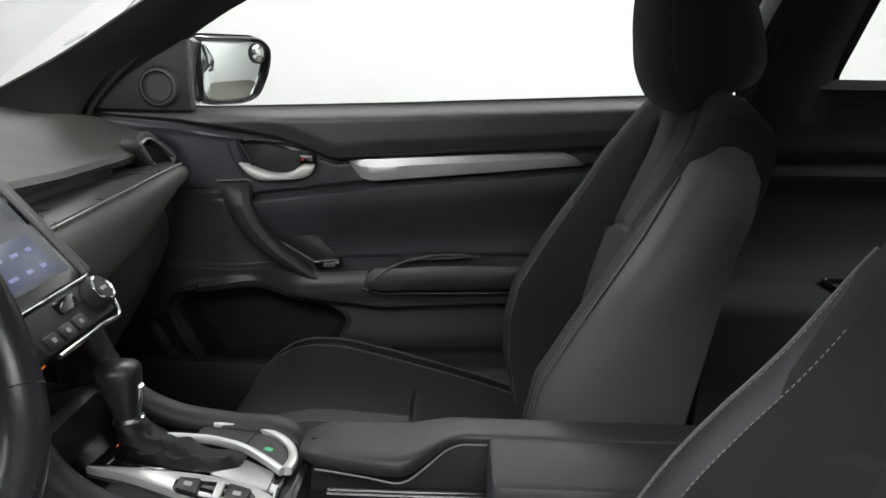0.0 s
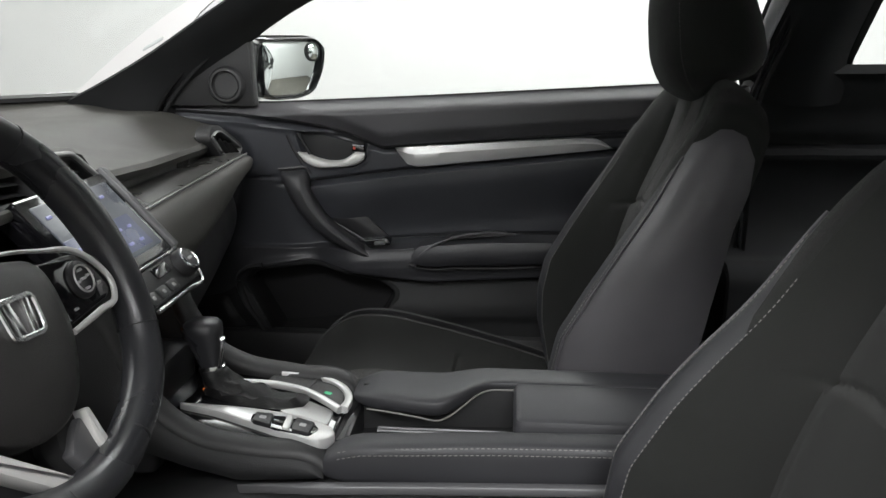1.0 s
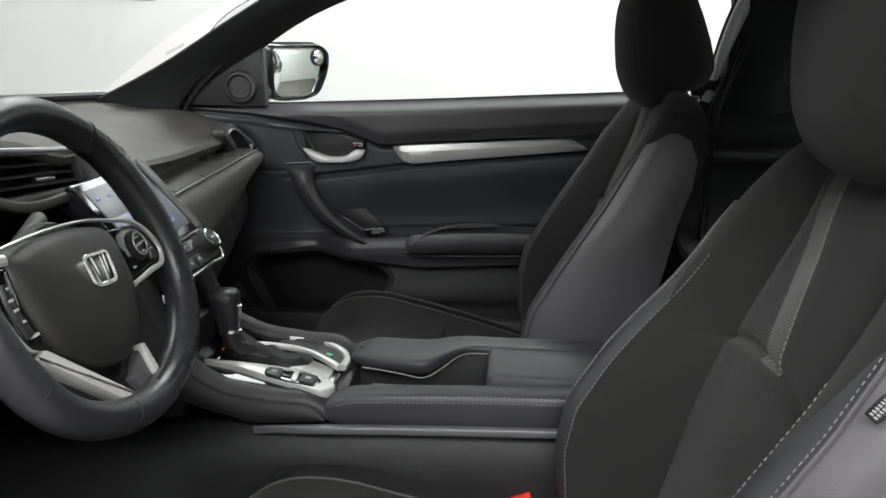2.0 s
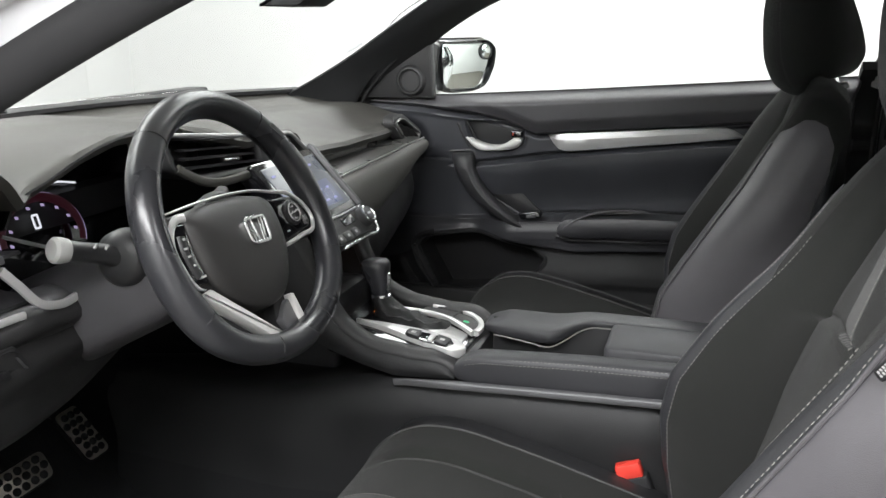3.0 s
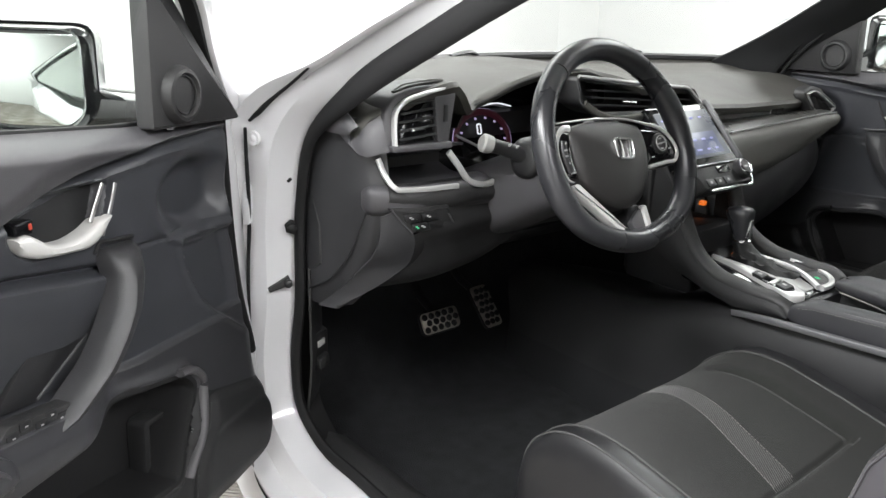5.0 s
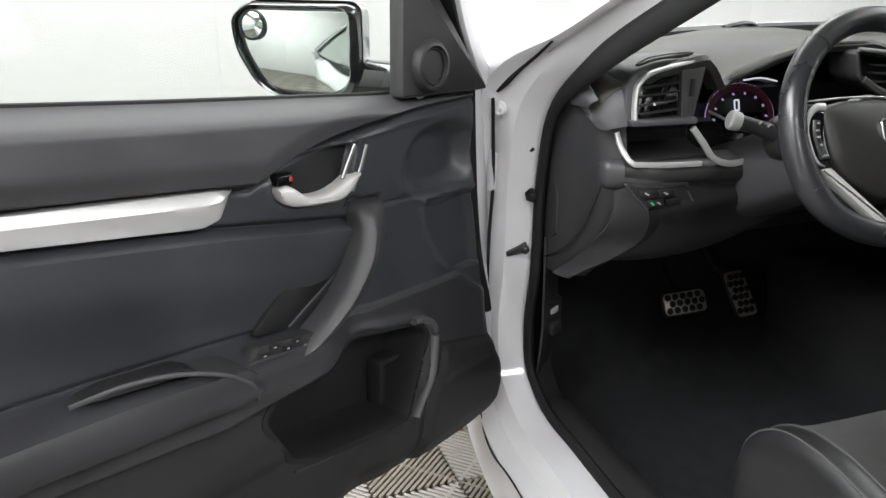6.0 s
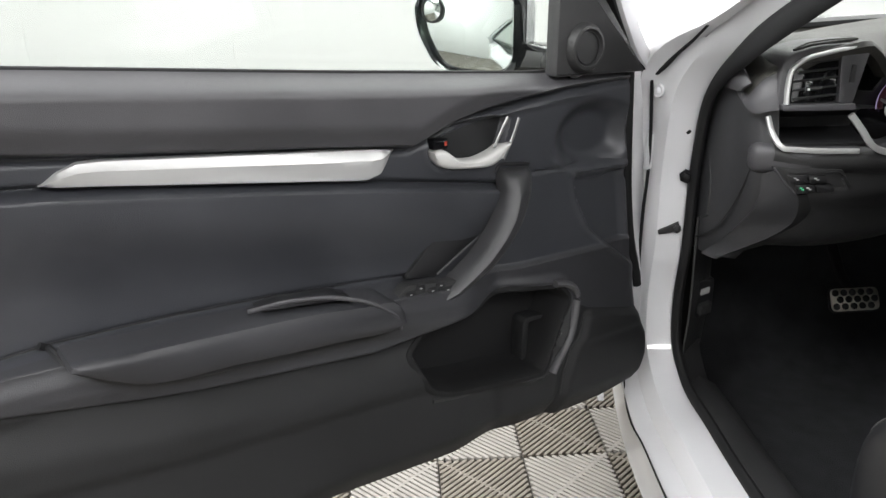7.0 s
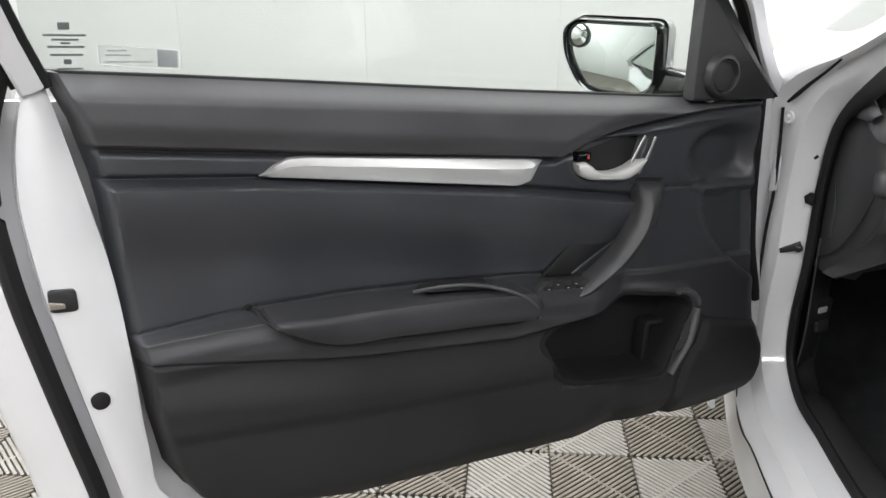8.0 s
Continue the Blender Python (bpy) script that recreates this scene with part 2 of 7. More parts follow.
def disc(center, axis, radii, n=28):
    """A turned piece: rings of (distance along the axis, radius)."""
    a = Vector(axis).normalized()
    s = a.orthogonal().normalized()
    u = a.cross(s)
    c = Vector(center)
    P = [[tuple(c + a * d + (s * math.cos(q) + u * math.sin(q)) * r) for q in np.linspace(0, 2 * math.pi, n, endpoint=False)] for d, r in radii]
    return tubes(P)


def mesh_of(name, piece, mat, angle=40):
    v, f = piece
    me = bpy.data.meshes.new(name)
    me.from_pydata([tuple(map(float, q)) for q in v], [], [tuple(map(int, q)) for q in f])
    bm = bmesh.new()
    bm.from_mesh(me)
    bmesh.ops.remove_doubles(bm, verts=bm.verts, dist=1e-6)
    bmesh.ops.recalc_face_normals(bm, faces=bm.faces)
    bm.to_mesh(me)
    bm.free()
    me.shade_smooth()
    me.set_sharp_from_angle(angle=radians(angle))
    me.materials.append(mat)
    return me


def thing(name, at, label, category, group="", kind=""):
    ob = new(name)
    ob.empty_display_size = 0.05
    ob.location = at
    return tagged(ob, label, category, group, kind)


def part(name, piece, mat, parent=None, label="", angle=40):
    """One mesh, given in world places, under its thing."""
    ob = new(name, mesh_of(name, piece, mat, angle))
    if parent is not None:
        m = Matrix.Translation(parent.location)
        up = parent.parent
        ob.parent = parent
        if up is None and parent.type == "EMPTY":
            ob.matrix_parent_inverse = m.inverted()
    if label:
        ob["label"] = label
    return ob


def solo(name, piece, mat, label, category="", kind="", group="", angle=40):
    return tagged(part(name, piece, mat, None, "", angle), label, category, group, kind)

# ---- the booth ----
TILE, TX, TY = 0.2, -0.895, -0.96
floor = solo("floor", brick(-4.3, 4.9, -4.6, 4.3, -0.14, -0.013, 0.002), M_FLOOR, "dark sub-floor under ribbed interlocking garage tiles", "floor", "structure")


def wall_slab(name, x0, x1, y0, y1, label):
    return solo(name, brick(x0, x1, y0, y1, -0.13, 3.2, 0.01), M_WALL, label, "wall", "structure")


wall_front = wall_slab("wall_front", -4.4, -4.25, -4.6, 4.3, "plain white photo booth wall")
wall_back = wall_slab("wall_back", 4.85, 5.0, -4.6, 4.3, "plain white photo booth wall")
wall_driver_side = wall_slab("wall_driver_side", -4.4, 5.0, -4.75, -4.6, "plain white photo booth wall")
wall_passenger_side = wall_slab("wall_passenger_side", -4.4, 5.0, 4.3, 4.45, "plain white photo booth wall")
ceiling = solo("ceiling", brick(-4.4, 5.0, -4.75, 4.45, 3.2, 3.35, 0.01), M_CEIL, "white ceiling with flat light panels", "ceiling", "structure")
for lx, ly, sx, sy, watts in LAMPS:
    panel = thing("ceiling_light", (lx, ly, 3.12), "flat rectangular white ceiling light panel", "ceiling light", "booth lights")
    o = rounded([(lx - sx / 2, ly - sy / 2), (lx + sx / 2, ly - sy / 2), (lx + sx / 2, ly + sy / 2), (lx - sx / 2, ly + sy / 2)], 0.02, 3)
    part("frame", frame_ring(inset(o, -0.03), 0.03, lambda a, b, t: (a, b, t), 3.195, 3.1), M_SILVER, panel)
    part("diffuser", plate(o, lambda a, b, t: (a, b, t), 3.195, 3.11, 0.004), M_PANEL, panel)
for y in np.arange(-4.6, 4.2, 1.2):
    part("panel", brick(-4.25, -4.238, y + 0.0005, y + 1.1995, 0.0, 3.19, 0.0008), M_WALLP, wall_front)
for x in np.arange(-4.2, 4.8, 1.2):
    part("panel", brick(x + 0.0005, x + 1.1995, -4.6, -4.588, 0.0, 3.19, 0.0008), M_WALLP, wall_driver_side)

# ---- the car's body shell ----
car = thing("car", (0, 0, 0), "white painted two-door car body with black rubber door seals", "car")

# line of the door opening, along the seal on the driver's side
SEAL = [(0.30, -0.55, 1.285), (0.10, -0.56, 1.25), (-0.12, -0.60, 1.17), (-0.33, -0.66, 1.06), (-0.50, -0.69, 0.965), (-0.60, -0.70, 0.885),
        (-0.637, -0.70, 0.77), (-0.65, -0.70, 0.60), (-0.672, -0.70, 0.47), (-0.66, -0.70, 0.395), (-0.60, -0.70, 0.35), (-0.46, -0.70, 0.335),
        (-0.1, -0.70, 0.325), (0.35, -0.70, 0.325), (0.60, -0.70, 0.35), (0.68, -0.70, 0.45), (0.70, -0.70, 0.7), (0.69, -0.69, 0.95), (0.64, -0.60, 1.2),
        (0.5, -0.555, 1.28)]


CLOSED = [(0.30, -0.55, 1.30), (0.10, -0.56, 1.285), (-0.12, -0.60, 1.235), (-0.33, -0.66, 1.15), (-0.50, -0.69, 1.04), (-0.60, -0.70, 0.93)] + SEAL[6:14] + [
    (0.49, -0.70, 0.35), (0.56, -0.70, 0.45), (0.575, -0.70, 0.7), (0.575, -0.70, 0.95), (0.61, -0.62, 1.2), (0.5, -0.56, 1.295)]


def opening(side):
    pts = loop(SEAL if side < 0 else CLOSED, 160)
    pts[:, 1] *= -side
    return pts


def away_from(pts):
    t = np.roll(pts, -1, 0) - np.roll(pts, 1, 0)
    t[:, 1] = 0
    t /= np.linalg.norm(t, axis=1, keepdims=True)
    nn = np.stack([t[:, 2], t[:, 1] * 0, -t[:, 0]], 1)
    c = pts.mean(0)
    flip = np.sign(np.sum(nn * (pts - c), axis=1))
    return nn * np.where(flip[:, None] == 0, 1, flip[:, None])


def jamb(side):
    pts = opening(side)
    nn = away_from(pts)
    low = 1 - 0.55 * smooth(0.9, 1.15, pts[:, 2])
    rings = []
    for out, away in [(0.0, 0.006), (0.02, 0.012), (0.03, 0.03)] if side > 0 else [(0.0, 0.006), (0.03, 0.012), (0.055, 0.016), (0.062, 0.026), (0.072, 0.05), (0.092, 0.06), (0.1, 0.07), (0.104, 0.12), (0.1, 0.19)]:
        lift = low if away < 0.1 else low * 0.9
        aft = 1 - 0.8 * smooth(0.35, 0.6, pts[:, 0])
        slim = 1 - 0.74 * smooth(0.87, 1.0, pts[:, 2]) * (away > 0.04)
        up = smooth(0.86, 1.0, pts[:, 2]) * (pts[:, 0] < 0.2)
        rings.append(pts + nn * (away * aft * slim * (0.62 + 0.38 * low) + 0.35 * min(out, 0.06) * up)[:, None] + np.array([0, side, 0]) * (out * lift * (1 - 0.4 * up))[:, None])
    return grid(rings, True)


for side in (-1, 1):
    q = opening(side)
    part("opening_trim", grid([q + np.array([0, -side * d, 0]) + away_from(q) * e for d, e in (((0.0, 0.004), (0.02, 0.006), (0.05, 0.02)) if side < 0 else ((0.0, 0.004), (0.006, 0.005), (0.010, 0.010)))], True), M_RUBBER, car, "black inner edge of the door opening")
    # passenger's jamb is black instead of white: its shade is in the colour
    part("door_opening", jamb(side), M_PAINT if side < 0 else M_BLACK, car, "white painted door jamb and sill" if side < 0 else "passenger's door jamb, coloured black for shade")
    part("weatherstrip", sweep(q + np.array([0, side * 0.004, 0]) - away_from(q) * 0.006, 0.011 + 0.011 * smooth(0.88, 1.0, q[:, 2]) if side < 0 else 0.0045, 0.009 if side < 0 else 0.005, up=(0, 1, 0), n=10, closed=True), M_RUBBER, car, "black rubber door seal")

# windscreen, its pillars, roof
BASE = [(-0.80, -0.74, 0.965), (-0.93, -0.4, 0.972), (-0.985, 0.0, 0.975), (-0.93, 0.4, 0.972), (-0.80, 0.74, 0.965)]
HEAD = [(-0.06, -0.52, 1.29), (-0.08, -0.28, 1.30), (-0.10, 0.0, 1.305), (-0.08, 0.28, 1.30), (-0.06, 0.52, 1.29)]
b, h = spline(BASE, 33), spline(HEAD, 33)
rows = []
for s in np.linspace(0, 1, 13):
    bow = np.array([-0.25, 0, 1.0]) * 0.05 * math.sin(math.pi * s)
    rows.append(b * (1 - s) + h * s + bow)
pane = part("windscreen", shell(rows, 0.005), M_GLASS, car, "clear windscreen")
pane.visible_shadow = False

roof_rows = []
for x, z, w in [(-0.10, 1.30, 0.53), (0.1, 1.345, 0.545), (0.5, 1.375, 0.55), (0.8, 1.37, 0.545), (1.05, 1.35, 0.54), (1.2, 1.325, 0.53)]:
    roof_rows.append([(x + 0.06 * (y * y), y * w * 1.06, z - 0.05 * abs(y)**2.5) for y in np.linspace(-1, 1, 21)])
part("roof", shell([spline([r[k] for r in roof_rows], 20) for k in range(21)], 0.02), M_PAINT, car)
part("headliner", shell([spline([(r[k][0], r[k][1] * 0.98, r[k][2] - 0.03) for r in roof_rows], 20) for k in range(21)], -0.01), M_TRIM, car, "dark cloth headliner")


rw = [[(1.2 + 0.75 * s, y * (0.54 - 0.03 * s), 1.335 - 0.05 * abs(y)**2.5 - 0.28 * s**1.2) for y in np.linspace(-1, 1, 21)] for s in np.linspace(0, 1, 12)]
rear = part("rear_window", shell(rw, 0.005), M_GLASS, car, "sloping rear window")
rear.visible_shadow = False


def pillar(side, a, b, mat, name, label, bulge=0.02, thick=0.012, n=18):
    """A trim strip between two edge lines, bulging into the cabin."""
    pa, pb = spline(a, n), spline(b, n)
    P = []
    for s in np.linspace(0, 1, 9):
        P.append(pa * (1 - s) + pb * s + np.array([0.2, -1.0, -0.3]) * bulge * math.sin(math.pi * s))
    P = np.array(P)
    P[:, :, 1] *= side
    return part(name, shell(P, thick * side), mat, car, label)


WS_EDGE = [(-0.86, 0.70, 0.925), (-0.715, 0.66, 0.986), (-0.60, 0.635, 1.042), (-0.443, 0.60, 1.131), (-0.22, 0.55, 1.245), (-0.05, 0.52, 1.305)]
WIN_EDGE = [(-0.60, 0.735, 0.915), (-0.44, 0.722, 1.055), (-0.315, 0.695, 1.135), (-0.1, 0.62, 1.215), (0.12, 0.56, 1.28)]
for side in (-1, 1):
    pillar(side, WS_EDGE, WIN_EDGE if side > 0 else [(x, y - 0.045, z - 0.01) for x, y, z in WIN_EDGE], M_CLOTH, "a_pillar_trim", "dark grey windscreen pillar trim", 0.012, 0.006)
    pillar(side, [(0.592, 0.742, 0.968), (0.594, 0.712, 1.06), (0.606, 0.66, 1.14), (0.655, 0.57, 1.30)], [(0.755, 0.752, 0.965), (0.738, 0.728, 1.02), (0.752, 0.648, 1.17), (0.785, 0.57, 1.31)], M_CLOTH,
           "b_pillar_trim", "black door pillar trim", 0.025)
    part("b_pillar_seal", sweep(np.array([(x, y * side, z) for x, y, z in spline([(0.562, 0.752, 0.985), (0.566, 0.718, 1.05), (0.574, 0.666, 1.14), (0.614, 0.594, 1.28)], 14)]), 0.005, 0.006, up=(0, 1, 0)), M_RUBBER, car)
    part("b_pillar_paint", sweep(np.array([(x, y * side, z) for x, y, z in spline([(0.566, 0.732, 0.992), (0.571, 0.694, 1.05), (0.581, 0.642, 1.14), (0.622, 0.572, 1.28)], 14)]), 0.011, 0.005, up=(0, 1, 0)), M_PAINT, car)

# rear side panels: stepped trim, armrest with cup tray, quarter windows
PROFILE = [(0.70, 1.018), (0.725, 1.0), (0.735, 0.96), (0.728, 0.90), (0.742, 0.888), (0.742, 0.878), (0.715, 0.872), (0.71, 0.858), (0.735, 0.845), (0.75, 0.78), (0.735, 0.70), (0.69, 0.672),
           (0.60, 0.662), (0.585, 0.65), (0.58, 0.60), (0.60, 0.45), (0.60, 0.28)]
for side in (-1, 1):
    pr = spline([(y, z) for y, z in PROFILE], 70)
    P = [[(x, (y - 0.02 * smooth(1.0, 1.6, x)) * side, z + 0.012 * (x - 0.75)) for y, z in pr] for x in np.linspace(0.53, 1.75, 26)]
    part("rear_side_panel", shell(P, 0.02 * side), M_CLOTH, car, "stepped dark rear side trim with armrest")
    for x in (0.80, 0.90, 1.0):
        o = rounded([(x - 0.045, 0.605 * side), (x + 0.045, 0.605 * side), (x + 0.045, 0.68 * side), (x - 0.045, 0.68 * side)], 0.015, 4)
        part("cup_tray_rim", frame_ring(o, 0.006, lambda a, b, t: (a, b, t), 0.655, 0.678), M_PIANO, car)
    o = rounded([(0.748, 1.020), (1.30, 1.045), (1.45, 1.09), (1.1, 1.27), (0.775, 1.27)], [0.03, 0.05, 0.03, 0.05, 0.03], 6)
    q = part("quarter_window", plate(o, lambda a, b, t: (a, side * (0.745 - (b - 1.0) * 0.62 + t), b), 0.0, 0.004, 0.001), M_GLASS, car, "fixed rear quarter glass")
    q.visible_shadow = False
    part("quarter_window_seal", frame_ring(inset(o, -0.012), 0.016, lambda a, b, t: (a, side * (0.742 - (b - 1.0) * 0.62 + t), b), 0.01, -0.006), M_RUBBER, car)
    part("quarter_trim", frame_ring(inset(o, -0.05), 0.042, lambda a, b, t: (a, side * (0.748 - (b - 1.0) * 0.62 + t), b), 0.012, -0.004), M_CLOTH, car)

# cabin floor, toe board, bulkhead behind
fl = [(-1.10, 0.70), (-0.98, 0.56), (-0.88, 0.36), (-0.78, 0.275), (-0.5, 0.262), (0.2, 0.262), (0.6, 0.30), (1.1, 0.36), (1.6, 0.40)]
fp = spline(fl, 50)
P = [[(x, y, z + 0.05 * smooth(0.55, 0.70, abs(y)) - 0.0) for x, z in fp] for y in np.linspace(-0.69, 0.69, 31)]
part("carpet", shell(P, -0.02), M_CARPET, car, "black carpeted footwell floor")
part("inner_sill", brick(-0.95, 1.6, 0.682, 0.72, 0.20, 0.47, 0.01), M_TRIM, car, "dark trim along the closed sill")
part("b_pillar_base", brick(0.43, 0.68, 0.775, 0.80, 0.30, 0.95, 0.008), M_CLOTH, car, "dark lower pillar behind the closed door")
part("bulkhead", brick(1.55, 1.75, -0.7, 0.7, 0.3, 1.04, 0.03), M_BLACK, car, "black rear bulkhead")
part("parcel_shelf", brick(1.5, 2.1, -0.6, 0.6, 1.02, 1.05, 0.01), M_BLACK, car)
part("firewall", brick(-1.12, -1.06, -0.74, 0.74, 0.25, 0.965, 0.01), M_BLACK, car)

# front of the body: bonnet, wings, scuttle
P = []
for y in np.linspace(-1, 1, 33):
    col = []
    for s in np.linspace(0, 1, 21):
        x0 = -1.02 + 0.19 * abs(y)**2.2
        x = x0 * (1 - s) + (-2.05 + 0.25 * y * y) * s
        col.append((x, y * (0.74 - 0.06 * s), 0.955 - 0.03 * abs(y)**3 - 0.16 * s**1.7 + 0.012 * math.cos(y * 6.0) * s * (1 - s)))
    P.append(col)
part("bonnet", shell(P, 0.015), M_PAINT, car, "white bonnet")
for side in (-1, 1):
    P = []
    for x in np.linspace(-0.76, -2.0, 24):
        s = (-0.76 - x) / 1.24
        top = 0.925 - 0.14 * s**1.6
        P.append([(x, side * yy, zz) for yy, zz in spline([(0.742 - 0.05 * s, top + 0.004), (0.775 - 0.04 * s, top - 0.01), (0.80 - 0.03 * s, top - 0.06), (0.835 - 0.03 * s, top - 0.16), (0.835 - 0.03 * s, 0.45), (0.81 - 0.03 * s, 0.22)], 20)])
    part("wing", shell(P, 0.012), M_PAINT, car, "white front wing")
sc = spline([(x - 0.03, y * 0.985, z - 0.004) for x, y, z in BASE], 40)
P = [sc + np.array([0.075, 0, 0.003]), sc + np.array([0.035, 0, 0.007]), sc + np.array([-0.02, 0, 0.002]), sc + np.array([-0.07, 0, -0.03])]
part("scuttle", shell(P, 0.008), M_BLACK, car, "black plastic scuttle below the windscreen")
path = spline([(-0.945, -0.13, 0.974), (-0.948, -0.10, 0.979), (-0.952, -0.06, 0.981), (-0.955, -0.04, 0.976)], 16)
part("wiper", sweep(path, 0.008, 0.005, up=(0, 0, 1), n=8), M_BLACK, car, "end of a black windscreen wiper")
# service label behind the windscreen's lower corner
LX, LY, LZ = -0.603, 0.70, 1.067
label = thing("windscreen_label", (LX, LY, LZ), "small pale grey printed label stuck on the windscreen", "label")
wl = lambda a, b, t: (LX + 0.90 * a + 0.12 * b - 0.35 * t, LY + 0.30 * b - 0.55 * a * 0.3 - 0.3 * t, LZ + 0.42 * a + 0.52 * b + t)
part("paper", plate(rounded([(-0.026, -0.006), (0.026, -0.006), (0.026, 0.006), (-0.026, 0.006)], 0.002, 2), wl, -0.0008, 0.0008, 0.0002), M_DECALG, label)

# sensor housing behind the windscreen's upper edge
o = rounded([(-0.446, 1.1475), (-0.376, 1.1465), (-0.20, 1.245), (-0.27, 1.262)], 0.004, 3)
part("sensor_housing", plate(o, lambda a, b, t: (a, t, b), 0.0, 0.10, 0.004), M_TRIM, car, "grey sensor housing behind the windscreen")

# hinge bolts and door check strap on the driver's pillar
for x, z in ((-0.655, 0.816), (-0.645, 0.734)):
    bolt = part("bolt", merge(disc((x + 0.004, -0.716, z), (0.9, -0.45, 0), [(0, 0.013), (0.003, 0.013), (0.004, 0.009)], 6), disc((x + 0.008, -0.718, z), (0.9, -0.45, 0), [(0, 0.009), (0.008, 0.008), (0.010, 0.005)], 6)), M_RUBBER, car, "dark hinge bolt")
part("check_strap", merge(sweep([(-0.655, -0.716, 0.638), (-0.659, -0.735, 0.630), (-0.664, -0.752, 0.624)], [0.009, 0.006, 0.005], [0.009, 0.007, 0.005], up=(0, 0, 1), n=8, power=3), disc((-0.650, -0.722, 0.634), (0.9, -0.4, 0), [(0, 0.008), (0.008, 0.007), (0.010, 0.004)], 6)), M_BLACK, car, "black steel door check strap")

# shut line between pillar and door, rubber wedge at the wing, sill seam, hinge leaf
part("shut_line", sweep(spline([(-0.650, -0.786, 0.901), (-0.667, -0.778, 0.846), (-0.675, -0.774, 0.78), (-0.680, -0.773, 0.735), (-0.687, -0.775, 0.665), (-0.692, -0.775, 0.605), (-0.699, -0.773, 0.542)], 40), np.interp(np.linspace(0, 1, 40), [0, 0.3, 0.5, 1], [0.002, 0.005, 0.004, 0.0015]), 0.003, up=(0, 1, 0), n=8), M_RUBBER, car, "dark shut line beside the door")
part("wing_seal", sweep(spline([(-0.646, -0.780, 0.912), (-0.627, -0.770, 0.930), (-0.603, -0.763, 0.948), (-0.561, -0.752, 0.975), (-0.521, -0.747, 0.999)], 30), np.interp(np.linspace(0, 1, 30), [0, 0.15, 0.4, 1], [0.002, 0.006, 0.003, 0.001]), 0.003, up=(0, 1, 0), n=8), M_RUBBER, car, "black rubber wedge between wing and pillar")
part("sill_seam", sweep(spline([(-0.669, -0.797, 0.318), (-0.645, -0.799, 0.285), (-0.60, -0.801, 0.268), (-0.53, -0.801, 0.269), (-0.406, -0.803, 0.262), (0.3, -0.803, 0.262)], 60), 0.0022, 0.0016, up=(0, 1, 0), n=6), M_RUBBER, car, "dark seam along the sill")
part("hinge_leaf", plate(rounded([(0.0, 0.0), (0.016, 0.004), (0.020, 0.07), (0.006, 0.075)], 0.004, 3), lambda a, b, t: (-0.690 + 0.9 * a + 0.38 * t, -0.776 - 0.92 * t + 0.3 * a, 0.735 + b), -0.004, 0.006, 0.002), M_PAINT, car, "white painted hinge leaf")
part("grommet", disc((-0.648, -0.772, 0.884), (0.4, -0.9, 0), [(0, 0.012), (0.004, 0.011), (0.003, 0.006), (0.005, 0.003)], 18), M_PAINT, car, "small painted plug")

# ---- doors ----
# a door's own places: u back from its tweeter, w outwards, z up
def closed_door(u, w, z):
    return (-0.447 + u, 0.681 + w, z)


TH = radians(57.3)
DC, DS = math.cos(TH), math.sin(TH)


def open_door(u, w, z):
    return (-0.506 + DC * u - DS * w, -0.926 - DS * u - DC * w, z - 0.016 + 0.045 * u)


def line(points):
    p = np.array(points, float)
    p = p[np.argsort(p[:, 0])]
    return lambda u: np.interp(u, p[:, 0], p[:, 1])


SILL = line([(-0.2, 0.952), (0.06, 0.95), (0.39, 0.966), (0.65, 0.981), (0.84, 0.992), (1.0, 1.0)])
CREASE = line([(-0.2, 0.935), (-0.12, 0.933), (0.0, 0.926), (0.117, 0.913), (0.18, 0.903), (0.231, 0.89), (0.27, 0.874), (0.3, 0.862), (0.36, 0.868), (0.733, 0.897), (1.0, 0.918)])
BAND = line([(-0.2, 0.76), (0.116, 0.784), (0.366, 0.819), (0.765, 0.863), (1.0, 0.876)])
PAD = line([(-0.2, 0.75), (0.12, 0.772), (0.21, 0.764), (0.386, 0.785), (0.811, 0.836), (1.0, 0.846)])
LEDGE = line([(-0.2, 0.650), (0.12, 0.650), (0.27, 0.659), (0.38, 0.667), (0.525, 0.675), (0.66, 0.678), (0.778, 0.676), (0.937, 0.659), (1.0, 0.65)])
ARMLOW = line([(-0.2, 0.510), (-0.054, 0.542), (0.03, 0.588), (0.12, 0.622), (0.275, 0.597), (0.396, 0.586), (0.70, 0.607), (0.92, 0.626), (1.0, 0.632)])
POCKET = rounded([(0.335, 0.560), (0.299, 0.492), (0.255, 0.471), (0.060, 0.450), (-0.008, 0.574), (0.016, 0.602), (0.13, 0.618), (0.20, 0.612), (0.30, 0.588)], [0.014, 0.012, 0.02, 0.014, 0.014, 0.014, 0.03, 0.03, 0.03], 6)
HANDLE = rounded([(0.266, 0.872), (0.228, 0.884), (0.174, 0.893), (0.117, 0.892), (0.134, 0.846), (0.155, 0.824), (0.240, 0.822), (0.266, 0.840)], [0.012, 0.02, 0.03, 0.012, 0.03, 0.02, 0.02, 0.012], 5)


